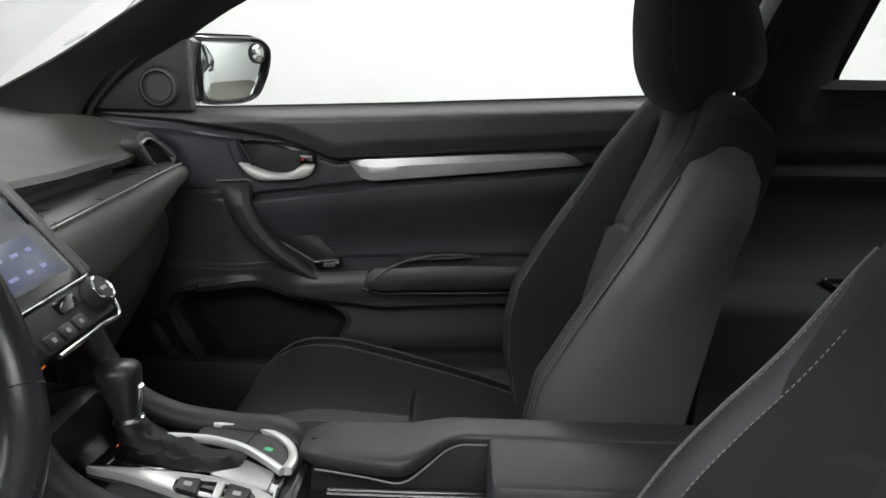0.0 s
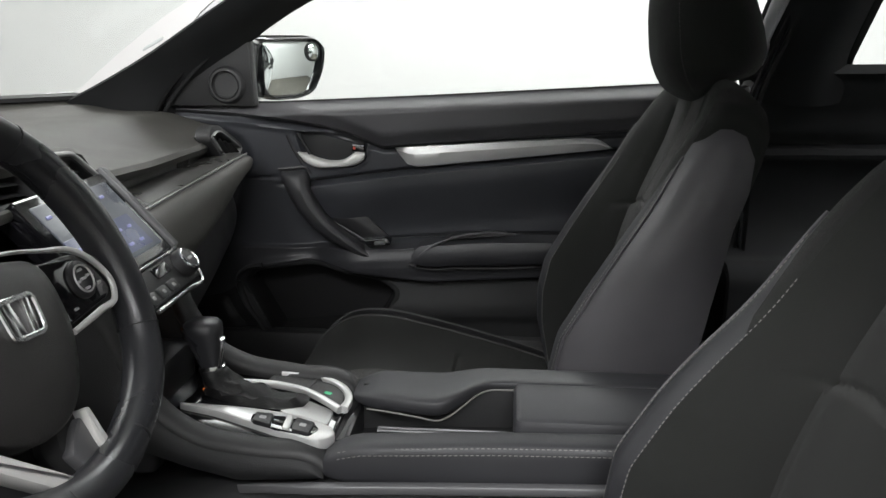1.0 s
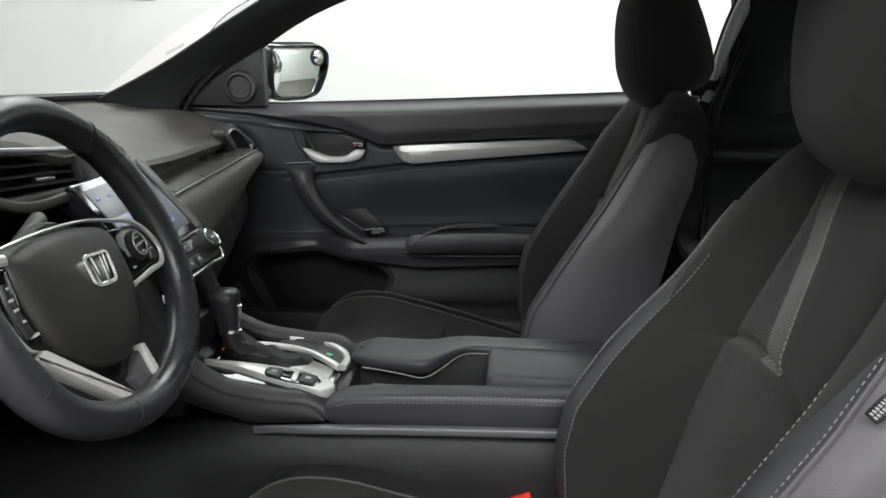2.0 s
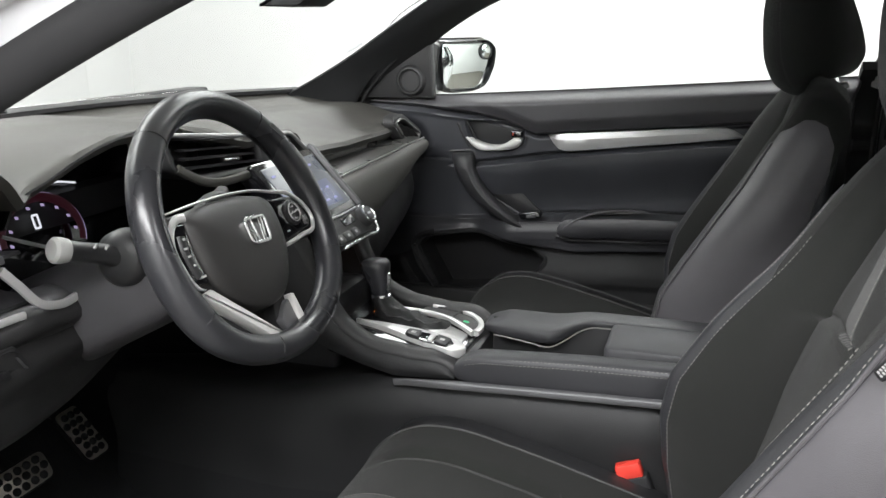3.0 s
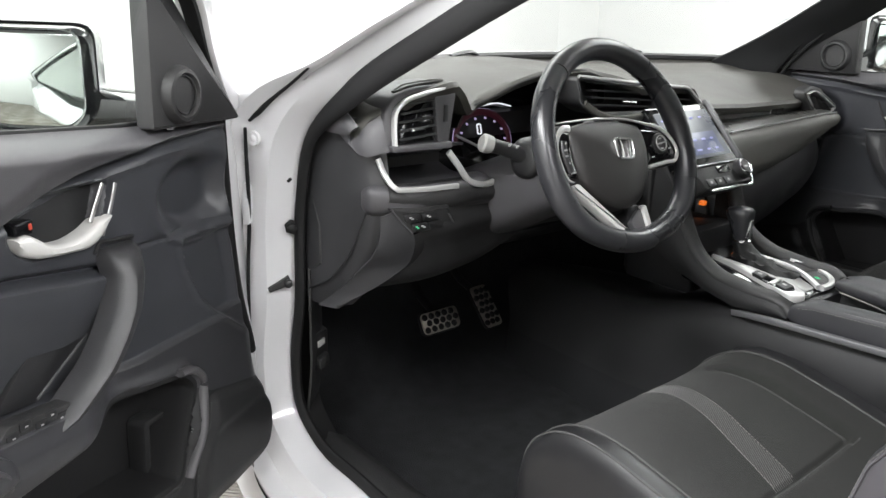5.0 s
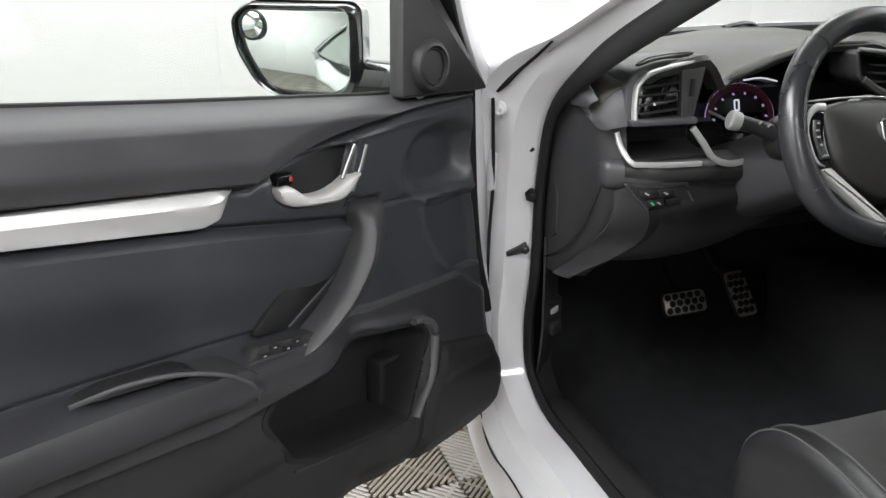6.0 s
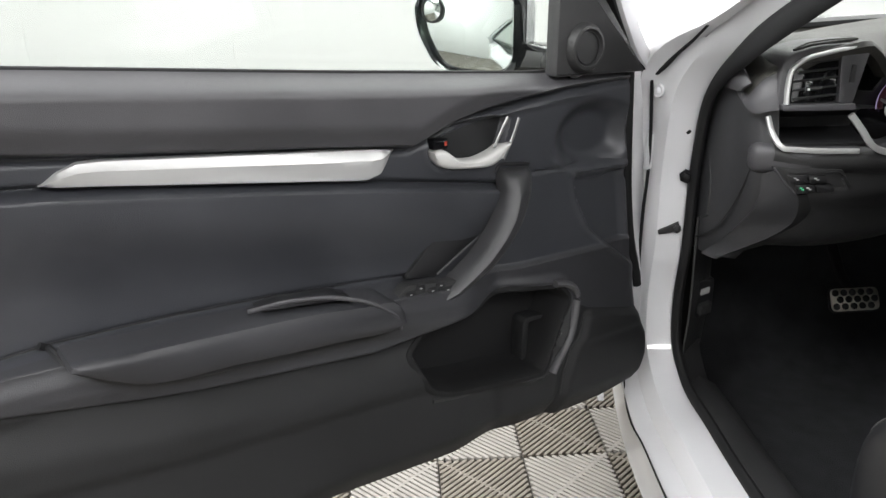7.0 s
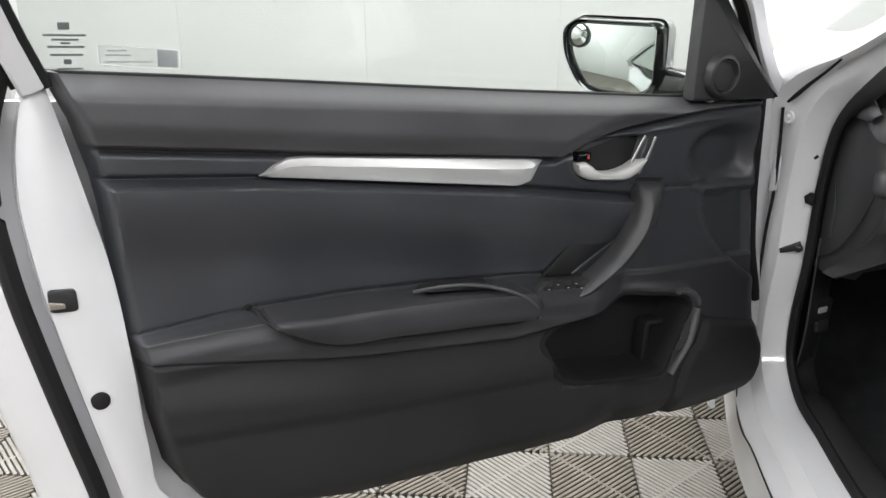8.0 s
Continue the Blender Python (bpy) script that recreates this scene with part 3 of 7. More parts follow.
def signed(o, u, z):
    """Distance to a closed outline, minus inside."""
    a, b = o, np.roll(o, -1, 0)
    d2 = np.full(u.shape, 1e9)
    inside = np.zeros(u.shape, bool)
    for p, q in zip(a, b):
        e = q - p
        t = np.clip(((u - p[0]) * e[0] + (z - p[1]) * e[1]) / max(e @ e, 1e-12), 0, 1)
        d2 = np.minimum(d2, (u - p[0] - t * e[0])**2 + (z - p[1] - t * e[1])**2)
        hit = ((p[1] > z) != (q[1] > z)) & (u < (q[0] - p[0]) * (z - p[1]) / (q[1] - p[1] if q[1] != p[1] else 1e-9) + p[0])
        inside ^= hit
    return np.sqrt(d2) * np.where(inside, -1, 1)


def door_depth(u, z):
    """How far the lining stands into the cabin."""
    S = smooth
    h = 0.012 + 0 * u
    # upper pad, rolling over to the sill
    k = z - CREASE(u)
    pad = S(-0.002, 0.006, k)
    h -= 0.006 * np.exp(-((k + 0.005) / 0.0045)**2)
    # rib that follows the pad's sweep round the inner handle
    h += 0.0045 * np.exp(-((k + 0.017) / 0.0045)**2) * S(0.29, 0.24, u) * S(-0.10, -0.02, u)
    h = h + pad * (0.017 + 0.014 * S(0.0, 0.035, k) - 0.034 * S(SILL(u) - 0.028, SILL(u) + 0.004, z))
    # groove below the strip of the silver trim
    h -= 0.011 * np.exp(-((z - BAND(u)) / 0.0045)**2) * S(0.06, 0.14, u)
    # shoulder under the band, then the hollow insert
    sh = S(0.0, 0.010, BAND(u) - z)
    h += sh * (0.018 - 0.028 * S(-0.012, 0.10, PAD(u) - z)) * S(0.09, 0.16, u)
    # armrest: a flat shelf with a firm front face
    a = S(-0.004, 0.005, LEDGE(u) - z)
    back = 1 - 0.85 * S(0.62, 0.95, u)
    front = S(0.13, 0.25, u)
    h += a * (0.046 * back * front + 0.010)
    face_ = LEDGE(u) - z
    h -= 0.006 * np.exp(-((face_ + 0.006) / 0.0035)**2) * S(0.22, 0.30, u)
    h += 0.006 * S(0.005, 0.03, face_) * S(0.07, 0.04, face_) * front
    low = S(-0.004, 0.006, ARMLOW(u) - z)
    h -= low * 0.026 * back * front
    h -= 0.007 * np.exp(-((z - ARMLOW(u)) / 0.0035)**2) * front
    h += low * 0.016 * S(0.0, 0.07, ARMLOW(u) - z)
    h -= 0.006 * S(0.0, 0.02, (0.50 + 0.03 * u) - z)
    # lower lining curls out at the bottom
    h -= 0.03 * S(0.40, 0.33, z)
    # map pocket with a raised rim
    d = signed(POCKET, u, z)
    h += 0.012 * np.exp(-((d - 0.006) / 0.008)**2) * S(0.22, 0.02, u)
    # pull recess round the inner handle
    d = signed(HANDLE, u, z)
    h -= 0.016 * S(0.002, -0.006, d)
    h += 0.0025 * np.exp(-((d - 0.004) / 0.003)**2)
    # sculpted hollow in front of the handle, cheek and speaker cover
    e = np.sqrt(((u + 0.075) / 0.105)**2 + ((z - 0.842) / 0.066)**2)
    h -= 0.034 * S(1.0, 0.45, e)
    h += 0.004 * np.exp(-((e - 1.06) / 0.06)**2) * S(0.845, 0.80, z)
    ce = np.interp(z, [0.58, 0.597, 0.644, 0.689, 0.741, 0.777], [-0.20, -0.173, -0.108, -0.058, -0.029, -0.021])
    h -= 0.018 * S(0.004, -0.012, u - ce) * S(0.788, 0.772, z) * S(0.585, 0.62, z)
    h += 0.004 * np.exp(-((u - ce - 0.006) / 0.006)**2) * S(0.785, 0.77, z) * S(0.585, 0.62, z)
    h -= 0.005 * np.exp(-((z - 0.797) / 0.0025)**2) * S(0.09, 0.05, u)
    q = u - np.interp(z, [0.356, 0.432, 0.486, 0.531, 0.545], [0.025, 0.007, -0.0155, -0.047, -0.062])
    top = 0.541 + 0.2 * (u + 0.054)
    h += 0.010 * S(-0.008, 0.008, -q) * S(top, top - 0.016, z)
    h -= 0.005 * np.exp(-(q / 0.009)**2) * S(top, top - 0.01, z)
    return h


PLANE = 0.06


def lining(put):
    """Lining of the door."""
    m = 300
    # rows run along the panel's own lines, closer together beside them
    lines = [lambda u: np.interp(u, [-0.22, -0.16, -0.10, -0.02, 0.18, 0.31, 0.457, 0.58, 0.664, 0.9], [0.362, 0.350, 0.343, 0.338, 0.338, 0.341, 0.347, 0.349, 0.350, 0.40]), ARMLOW, LEDGE, PAD, BAND, CREASE, SILL]
    rows = [(0, 0.0)]
    for k, count in enumerate((80, 44, 44, 22, 40, 44)):
        for q in np.linspace(0, 1, count + 1)[1:]:
            rows.append((k, q - 0.12 * math.sin(2 * math.pi * q)))
    mid = [float(f(0.4)) for f in lines]
    v = np.array([(mid[k] * (1 - q) + mid[k + 1] * q - mid[0]) / (mid[-1] - mid[0]) for k, q in rows])[None, :] * np.ones((m, 1))
    s = np.linspace(0, 1, m)[:, None] * np.ones_like(v)
    rear = np.interp(v, [0, 0.04, 0.12, 0.25, 0.45, 0.78, 0.9, 1], [0.80, 0.90, 0.925, 0.936, 0.945, 0.964, 0.978, 1.0])
    fore = np.interp(v, [0, 0.012, 0.03, 0.06, 0.10, 0.16, 0.26, 0.36, 0.43, 0.6, 0.75, 0.9, 0.96, 1], [-0.06, -0.11, -0.16, -0.202, -0.217, -0.228, -0.228, -0.210, -0.194, -0.182, -0.170, -0.160, -0.157, -0.155])
    u = fore + (rear - fore) * s
    z = np.zeros_like(u)
    for j, (k, q) in enumerate(rows):
        z[:, j] = lines[k](u[:, j]) * (1 - q) + lines[k + 1](u[:, j]) * q
    h = door_depth(u, z)
    edge = np.minimum(s, 1 - s)
    h = 0.012 + (h - 0.012) * smooth(0.0, 0.035, s) * smooth(0.0, 0.02, 1 - s)
    h = h - 0.03 * smooth(0.018, 0.0, edge) - 0.03 * smooth(0.02, 0.0, v)
    P = np.array([[put(u[i, j], PLANE - h[i, j], z[i, j]) for j in range(u.shape[1])] for i in range(m)])
    return P, signed(POCKET, u, z)


def open_out(piece, d):
    """A sheet without the faces inside the pocket's outline."""
    v, f = piece
    inside = np.tile((d < -0.001).reshape(-1), 2)
    return v, [q for q in f if not all(inside[k] for k in q)]


def trim_piece(outline, put, w0, w1, ch=0.002):
    return plate(outline, lambda a, b, t: put(a, t, b), w0, w1, ch)


def build_door(put, label, side):
    door = thing("hinged_door", put(0, 0, 0.5), label, "car door", "front doors")
    P, hole = lining(put)
    t_ = 0.004 if side < 0 else -0.004
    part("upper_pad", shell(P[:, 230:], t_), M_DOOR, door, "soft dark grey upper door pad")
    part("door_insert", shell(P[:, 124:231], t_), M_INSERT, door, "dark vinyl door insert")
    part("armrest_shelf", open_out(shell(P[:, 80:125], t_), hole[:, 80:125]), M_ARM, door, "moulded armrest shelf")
    # lower part: harder plastic, its colour also carrying shade
    part("lower_panel", open_out(shell(P[:, :81], t_), hole[:, :81]), M_DOORLOW, door, "black hard plastic lower door panel, low shade in its colour")
    # map pocket let into the lining
    h0 = door_depth(POCKET[:, 0], POCKET[:, 1])
    h0 = np.minimum(h0, 0.06)
    rings = []
    for gap, dw in ((-0.005, 0.010), (-0.004, -0.001), (0.0, -0.003), (0.005, -0.002), (0.008, 0.004), (0.009, 0.03), (0.010, 0.072), (0.012, 0.078)):
        q = inset(POCKET, gap)
        rings.append([put(a, PLANE - hh + dw if dw < 0.02 else 0.03 + dw * 0.9, b) for (a, b), hh in zip(q, h0)])
    v_, f_ = grid(rings, True)
    f_.append(tuple(range((len(rings) - 1) * len(POCKET), len(rings) * len(POCKET))))
    part("map_pocket", (v_, f_), M_RUBBER, door, "deep black map pocket")
    # satin trim blade
    us = np.concatenate([np.linspace(0.325, 0.37, 14), np.linspace(0.38, 0.70, 40), np.linspace(0.705, 0.765, 18)])
    upper = np.interp(us, [0.325, 0.335, 0.36, 0.70, 0.725, 0.745, 0.765], [0.8622, 0.8640, 0.867, 0.889, 0.8885, 0.881, 0.8672])
    lower = np.interp(us, [0.325, 0.335, 0.350, 0.372, 0.765], [0.861, 0.846, 0.829, 0.8228, 0.8662])
    rows = []
    for q, w in ((0.0, 0.056), (0.01, 0.046), (0.05, 0.0415), (0.35, 0.0385), (0.62, 0.0375), (0.66, 0.0385), (0.95, 0.0425), (0.99, 0.046), (1.0, 0.056)):
        rows.append([put(a, w + 0.008 * smooth(0.35, 0.325, a) + 0.008 * smooth(0.745, 0.765, a), l * (1 - q) + h_ * q) for a, l, h_ in zip(us, lower, upper)])
    part("trim_blade", grid(rows), M_SILVER, door, "satin silver trim blade", 35)
    # inner handle: a bowl with its lever, edge strips and lock button
    part("handle_recess", trim_piece(inset(HANDLE, 0.002), put, 0.0615, 0.070), M_DOORLOW, door)
    up_ = spline([(0.263, 0.851), (0.246, 0.853), (0.234, 0.847), (0.221, 0.838), (0.19, 0.833), (0.157, 0.840), (0.137, 0.849), (0.124, 0.852)], 36)
    lo_ = spline([(0.262, 0.843), (0.257, 0.834), (0.243, 0.826), (0.22, 0.8215), (0.19, 0.8195), (0.158, 0.8195), (0.140, 0.828), (0.122, 0.850)], 36)
    rings = [[put(p[0] * (1 - q) + r[0] * q, w, p[1] * (1 - q) + r[1] * q) for q, w in ((0, 0.060), (0.0, 0.044), (0.08, 0.039), (0.3, 0.036), (0.7, 0.036), (0.92, 0.039), (1.0, 0.044), (1.0, 0.060))] for p, r in zip(up_, lo_)]
    part("door_handle", tubes(rings), M_BRIGHT, door, "satin silver inner door handle")
    for ends in ([(0.147, 0.846), (0.134, 0.868), (0.121, 0.889)], [(0.130, 0.826), (0.112, 0.856), (0.099, 0.886)]):
        # grey metal for the driver; the passenger's are blackened for the recess's dark line
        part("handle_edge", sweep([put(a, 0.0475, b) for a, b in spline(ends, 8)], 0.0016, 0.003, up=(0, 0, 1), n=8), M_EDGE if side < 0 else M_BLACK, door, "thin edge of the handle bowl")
    part("lock_button", trim_piece(rounded([(0.262, 0.853), (0.236, 0.853), (0.234, 0.869), (0.261, 0.868)], 0.004, 3), put, 0.066, 0.042, 0.003), M_PIANO, door)
    part("lock_mark", trim_piece(rounded([(0.243, 0.858), (0.238, 0.858), (0.238, 0.865), (0.243, 0.865)], 0.002, 2), put, 0.044, 0.0415, 0.0005), M_REDMARK, door, "red lock mark")
    # pull handle: a broad head at the top, a slanted bar with a bevelled inner edge
    ins = spline([(0.138, 0.812), (0.147, 0.802), (0.156, 0.778), (0.186, 0.731), (0.231, 0.688), (0.270, 0.656), (0.290, 0.639)], 40)
    outs = spline([(0.084, 0.811), (0.087, 0.799), (0.106, 0.755), (0.146, 0.703), (0.196, 0.665), (0.246, 0.640), (0.276, 0.629)], 40)
    back_off = np.interp(np.linspace(0, 1, 40), [0, 0.03, 0.12, 0.3, 0.6, 0.88, 0.97, 1], [0.034, 0.022, 0.010, 0.0, -0.004, 0.002, 0.012, 0.026])
    rings = []
    for (iu, iz), (ou, oz), d in zip(ins, outs, back_off):
        slim = 0.14 * min(1, max(0, (d - 0.022) / -0.02))
        rings.append([put(iu * (1 - c) + ou * c, w + d, iz * (1 - c) + oz * c) for c, w in ((e * (1 - 1.6 * slim) + slim * 0.9, w) for e, w in ((0.04, 0.034), (0.0, 0.010), (0.02, 0.002), (0.07, -0.002), (0.20, -0.009), (0.27, -0.0105), (0.6, -0.007), (0.86, 0.001), (0.96, 0.008), (1.0, 0.018), (0.97, 0.034)))])
    part("pull_handle", tubes(rings), M_LOWER, door, "slanted dark pull handle", 32)
    part("pull_head_joint", sweep([put(a, 0.047, b) for a, b in spline([(0.146, 0.806), (0.140, 0.816), (0.110, 0.8165), (0.078, 0.814)], 14)], 0.0022, 0.003, up=(0, 0, 1), n=6), M_BLACK, door)
    o = rounded([(0.14, 0.776), (0.225, 0.752), (0.316, 0.668), (0.258, 0.662), (0.176, 0.71), (0.15, 0.74)], 0.008, 4)
    part("pull_backing", trim_piece(o, put, 0.056, 0.0475, 0.001), M_BLACK, door, "dark backing behind the pull handle")
    part("backing_edge", sweep([put(a, 0.047, b) for a, b in spline([(0.172, 0.714), (0.21, 0.693), (0.258, 0.665)], 12)], 0.0012, 0.002, up=(0, 0, 1), n=6), M_LEDGE, door, "thin pale edge")
    # armrest pad, switch plate
    o = loop([(0.365, 0.640), (0.372, 0.668), (0.44, 0.680), (0.607, 0.689), (0.70, 0.690), (0.785, 0.688), (0.750, 0.668), (0.718, 0.653), (0.60, 0.644), (0.45, 0.637), (0.385, 0.635)], 60)
    rings = []
    for k, w in ((1.0, 0.03), (1.0, -0.018), (0.985, -0.027), (0.94, -0.033), (0.6, -0.037), (0.1, -0.038)):
        cz = np.interp(o[:, 0], [0.36, 0.6, 0.79], [0.654, 0.665, 0.686])
        q = np.stack([0.57 + (o[:, 0] - 0.57) * (1 - (1 - k) * 0.08), cz + (o[:, 1] - cz) * k], 1)
        rings.append([put(a, w, bb) for a, bb in q])
    part("armrest_pad", tubes(rings), M_ARM, door, "padded leatherette armrest")
    under = spline([(0.795, 0.686), (0.768, 0.668), (0.738, 0.649), (0.70, 0.637), (0.60, 0.629), (0.45, 0.623), (0.385, 0.622), (0.358, 0.630)], 40)
    part("armrest_joint", sweep([put(a, PLANE - float(door_depth(np.array([a]), np.array([b]))[0]) - 0.002, b) for a, b in under], 0.0045, 0.0045, up=(0, 0, 1), n=8), M_BLACK, door, "dark joint under the armrest pad")
    joint = [(a, float(LEDGE(a)) + 0.007) for a in np.linspace(0.925, 0.40, 40)]
    part("shelf_joint", sweep([put(a, PLANE - float(door_depth(np.array([a]), np.array([b]))[0]) + 0.0012, b) for a, b in joint], 0.002, 0.002, up=(0, 0, 1), n=6), M_BLACK, door)
    part("armrest_slot", trim_piece(rounded([(0.43, 0.684), (0.56, 0.696), (0.53, 0.700), (0.45, 0.695)], 0.004, 3), put, 0.02, -0.012, 0.001), M_BLACK, door, "black slot of the grab cup")
    part("armrest_seam", sweep([put(a, w, b) for a, b, w in spline([(0.575, 0.698, -0.008), (0.52, 0.7015, -0.014), (0.463, 0.695, -0.02), (0.405, 0.674, -0.034), (0.380, 0.652, -0.035), (0.372, 0.632, -0.026)], 30)], np.interp(np.linspace(0, 1, 30), [0, 0.35, 1], [0.0006, 0.0028, 0.0034]), 0.003, up=(0, 0, 1), n=10), M_DOOR, door, "grey seam round the grab cup")
    sw = rounded([(0.36, 0.654), (0.335, 0.676), (0.235, 0.664), (0.262, 0.642)], 0.006, 3)
    if side < 0:
        plate_ob = part("switch_plate", trim_piece(sw, put, 0.03, 0.007), M_TRIM, door, "dark window switch plate")
        for a, b in ((0.332, 0.662), (0.315, 0.668), (0.295, 0.660), (0.28, 0.665), (0.268, 0.656)):
            part("window_switch", trim_piece(rounded([(a - 0.008, b - 0.005), (a + 0.008, b - 0.005), (a + 0.008, b + 0.005), (a - 0.008, b + 0.005)], 0.002, 2), put, 0.009, 0.0055, 0.001), M_BLACK, plate_ob)
            part("mark", trim_piece(rounded([(a - 0.002, b - 0.001), (a + 0.002, b - 0.001), (a + 0.002, b + 0.0005), (a - 0.002, b + 0.0005)], 0.0005, 2), put, 0.006, 0.0048, 0.0002), M_MARK, plate_ob)
    else:
        plate_ob = part("switch_plate", trim_piece(rounded([(0.32, 0.668), (0.312, 0.682), (0.262, 0.675), (0.272, 0.66)], 0.005, 3), put, 0.03, 0.004), M_PIANO, door)
        part("window_switch", trim_piece(rounded([(0.308, 0.668), (0.308, 0.676), (0.285, 0.674), (0.285, 0.666)], 0.002, 2), put, 0.006, 0.001, 0.001), M_LEDGE, plate_ob)
    # bottle holder inside the pocket, bead below it
    if side < 0:
        part("bottle_holder", trim_piece(rounded([(0.071, 0.448), (0.067, 0.531), (0.061, 0.538), (0.002, 0.536), (0.002, 0.529), (0.055, 0.528), (0.060, 0.448)], 0.003, 3), put, 0.098, 0.068, 0.002), M_DOORLOW, door)
        part("holder_clip", trim_piece(rounded([(0.017, 0.512), (0.008, 0.508), (0.007, 0.512), (0.016, 0.516)], 0.001, 2), put, 0.085, 0.070, 0.001), M_MARKW, door, "small white clip")
    part("pocket_bead", sweep([put(a, PLANE - float(door_depth(np.array([a]), np.array([b]))[0]) - 0.001, b) for a, b in spline([(0.292, 0.474), (0.245, 0.467), (0.198, 0.462)], 12)], 0.002, 0.003, up=(0, 0, 1), n=8), M_TRIM, door)
    # map pocket's outer lip
    lip = spline([(0.040, 0.611), (0.017, 0.607), (-0.006, 0.594), (-0.0155, 0.578), (-0.010, 0.556), (0.015, 0.510), (0.048, 0.453)], 28)
    deep = PLANE - door_depth(lip[:, 0], lip[:, 1])
    deep = np.convolve(np.pad(deep, 3, mode="edge"), np.ones(7) / 7, mode="valid")
    # the passenger's lip takes the darker plastic, shade put into its colour
    part("pocket_lip", sweep([put(a, w - 0.0035, b) for (a, b), w in zip(lip, deep)], 0.0085, 0.006, up=(0, 0, 1), n=10), M_DOOR if side < 0 else M_DOORLOW, door, "raised grey pocket lip, darkened for shade on the passenger's door")
    edge = spline([(-0.044, 0.527), (-0.0135, 0.4856), (0.0085, 0.432), (0.016, 0.395)], 20)
    part("speaker_edge", sweep([put(a, PLANE - float(door_depth(np.array([a]), np.array([b]))[0]) - 0.0005, b) for a, b in edge], 0.0013, 0.0016, up=(0, 0, 1), n=6), M_TRIM, door, "thin raised edge of the speaker cover")
    # sail trim and tweeter
    o = rounded([(0.043, 0.945), (0.036, 1.128), (-0.004, 1.12), (-0.158, 0.945)], [0.004, 0.006, 0.006, 0.01], 4)
    part("sail_trim", trim_piece(o, put, 0.055, 0.028, 0.004), M_TRIM, door)
    ax = np.array(put(0, -1, 0)) - np.array(put(0, 0, 0))
    tw = part("tweeter", disc(put(-0.013, 0.035, 0.987), ax, [(0, 0.039), (0.012, 0.0375), (0.019, 0.033), (0.020, 0.0285), (0.014, 0.0255)]), M_TRIM, door, "round tweeter pod")
    part("tweeter_grille", disc(put(-0.013, 0.026, 0.987), ax, [(0, 0.026), (0.005, 0.025), (0.000, 0.016), (-0.003, 0.007), (0.001, 0.005), (0.002, 0.002)]), M_PIANO, tw, "black speaker cone")
    part("grille_ring", sweep([np.array(put(-0.013 + 0.0245 * math.cos(q), 0.0195, 0.987 + 0.0245 * math.sin(q))) for q in np.linspace(0, 2 * math.pi, 40, endpoint=False)], 0.0013, 0.0016, up=ax, n=6, closed=True), M_BLACK, tw)
    # steel shell round the lining: outer skin, rear face, frame of the window
    outer = []
    for s in np.linspace(0, 1, 30):
        zz = 0.335 + (0.925 - 0.335) * s
        bulge = 0.035 * math.sin(math.pi * (0.15 + 0.7 * s))
        outer.append([put(u, 0.135 + bulge + 0.02 * (u - 0.4) * (0.4 - u) - 0.055 * smooth(0.85, 1.0, s), zz + (0.035 * s + 0.005) * u) for u in np.linspace(-0.21, 1.075, 24)])
    part("outer_skin", shell(outer, 0.004), M_PAINT, door, "white outer door skin")
    rear = spline([(0.975, 0.36), (0.985, 0.44), (1.0, 0.52), (1.02, 0.63), (1.04, 0.76), (1.045, 0.86), (1.03, 0.95), (1.012, 1.0)], 30)
    inner = spline([(0.86, 0.38), (0.93, 0.42), (0.94, 0.5), (0.945, 0.62), (0.955, 0.76), (0.972, 0.86), (0.985, 0.93), (0.998, 0.995)], 30)
    P = [[put(a, w, b) for (a, b) in (inner * (1 - s) + rear * s)] for s, w in ((0, 0.066), (0.3, 0.06), (0.75, 0.06), (0.95, 0.066), (1.0, 0.085), (1.03, 0.15))]
    if side < 0:
      part("shut_face", shell(P, 0.003), M_PAINT, door, "white painted edge of the door")
    if side < 0:
      part("door_seal", sweep([put(a + 0.026 * (1 if i > 3 else 1), 0.078, b) for i, (a, b) in enumerate(rear)], 0.02, 0.012, up=(0, 0, 1), n=10), M_RUBBER, door, "black rubber seal along the door edge")
    flange = rear + np.array([0.045, 0])
    P = [[put(a, w, b) for (a, b) in (flange + np.array([d, 0]))] for d, w in ((-0.01, 0.085), (0.01, 0.098), (0.05, 0.125), (0.06, 0.15))]
    if side < 0:
      part("skin_flange", shell(P, 0.003), M_PAINT, door)
    low = [(u, 0.345) for u in np.linspace(-0.20, 0.98, 20)]
    P = [[put(u, w, z - dz) for u, z in low] for dz, w in ((-0.01, 0.085), (0.0, 0.10), (0.01, 0.13))]
    part("bottom_face", shell(P, 0.003), M_PAINT, door)
    fr = spline([(-0.20, 0.36), (-0.222, 0.45), (-0.214, 0.55), (-0.188, 0.64), (-0.172, 0.75), (-0.166, 0.86), (-0.163, 0.95)], 24)
    far_ = spline([(-0.225, 0.345), (-0.246, 0.45), (-0.250, 0.55), (-0.250, 0.64), (-0.258, 0.75), (-0.257, 0.86), (-0.246, 0.935)], 24)
    P = [[put(*(p * (1 - q) + r * q)[:1], w, (p * (1 - q) + r * q)[1]) for p, r in zip(fr, far_)] for q, w in ((0, 0.078), (0.1, 0.072), (0.45, 0.074), (0.55, 0.080), (0.9, 0.084), (1.0, 0.092), (1.02, 0.15))]
    part("front_face", shell(P, 0.003), M_PAINT, door, "white painted front edge of the door")
    if side < 0:
        part("front_seal", sweep([put(a - 0.004, 0.070, b) for a, b in fr[7:]], 0.007, 0.009, up=(0, 0, 1), n=10), M_RUBBER, door, "black rubber edge beside the lining")
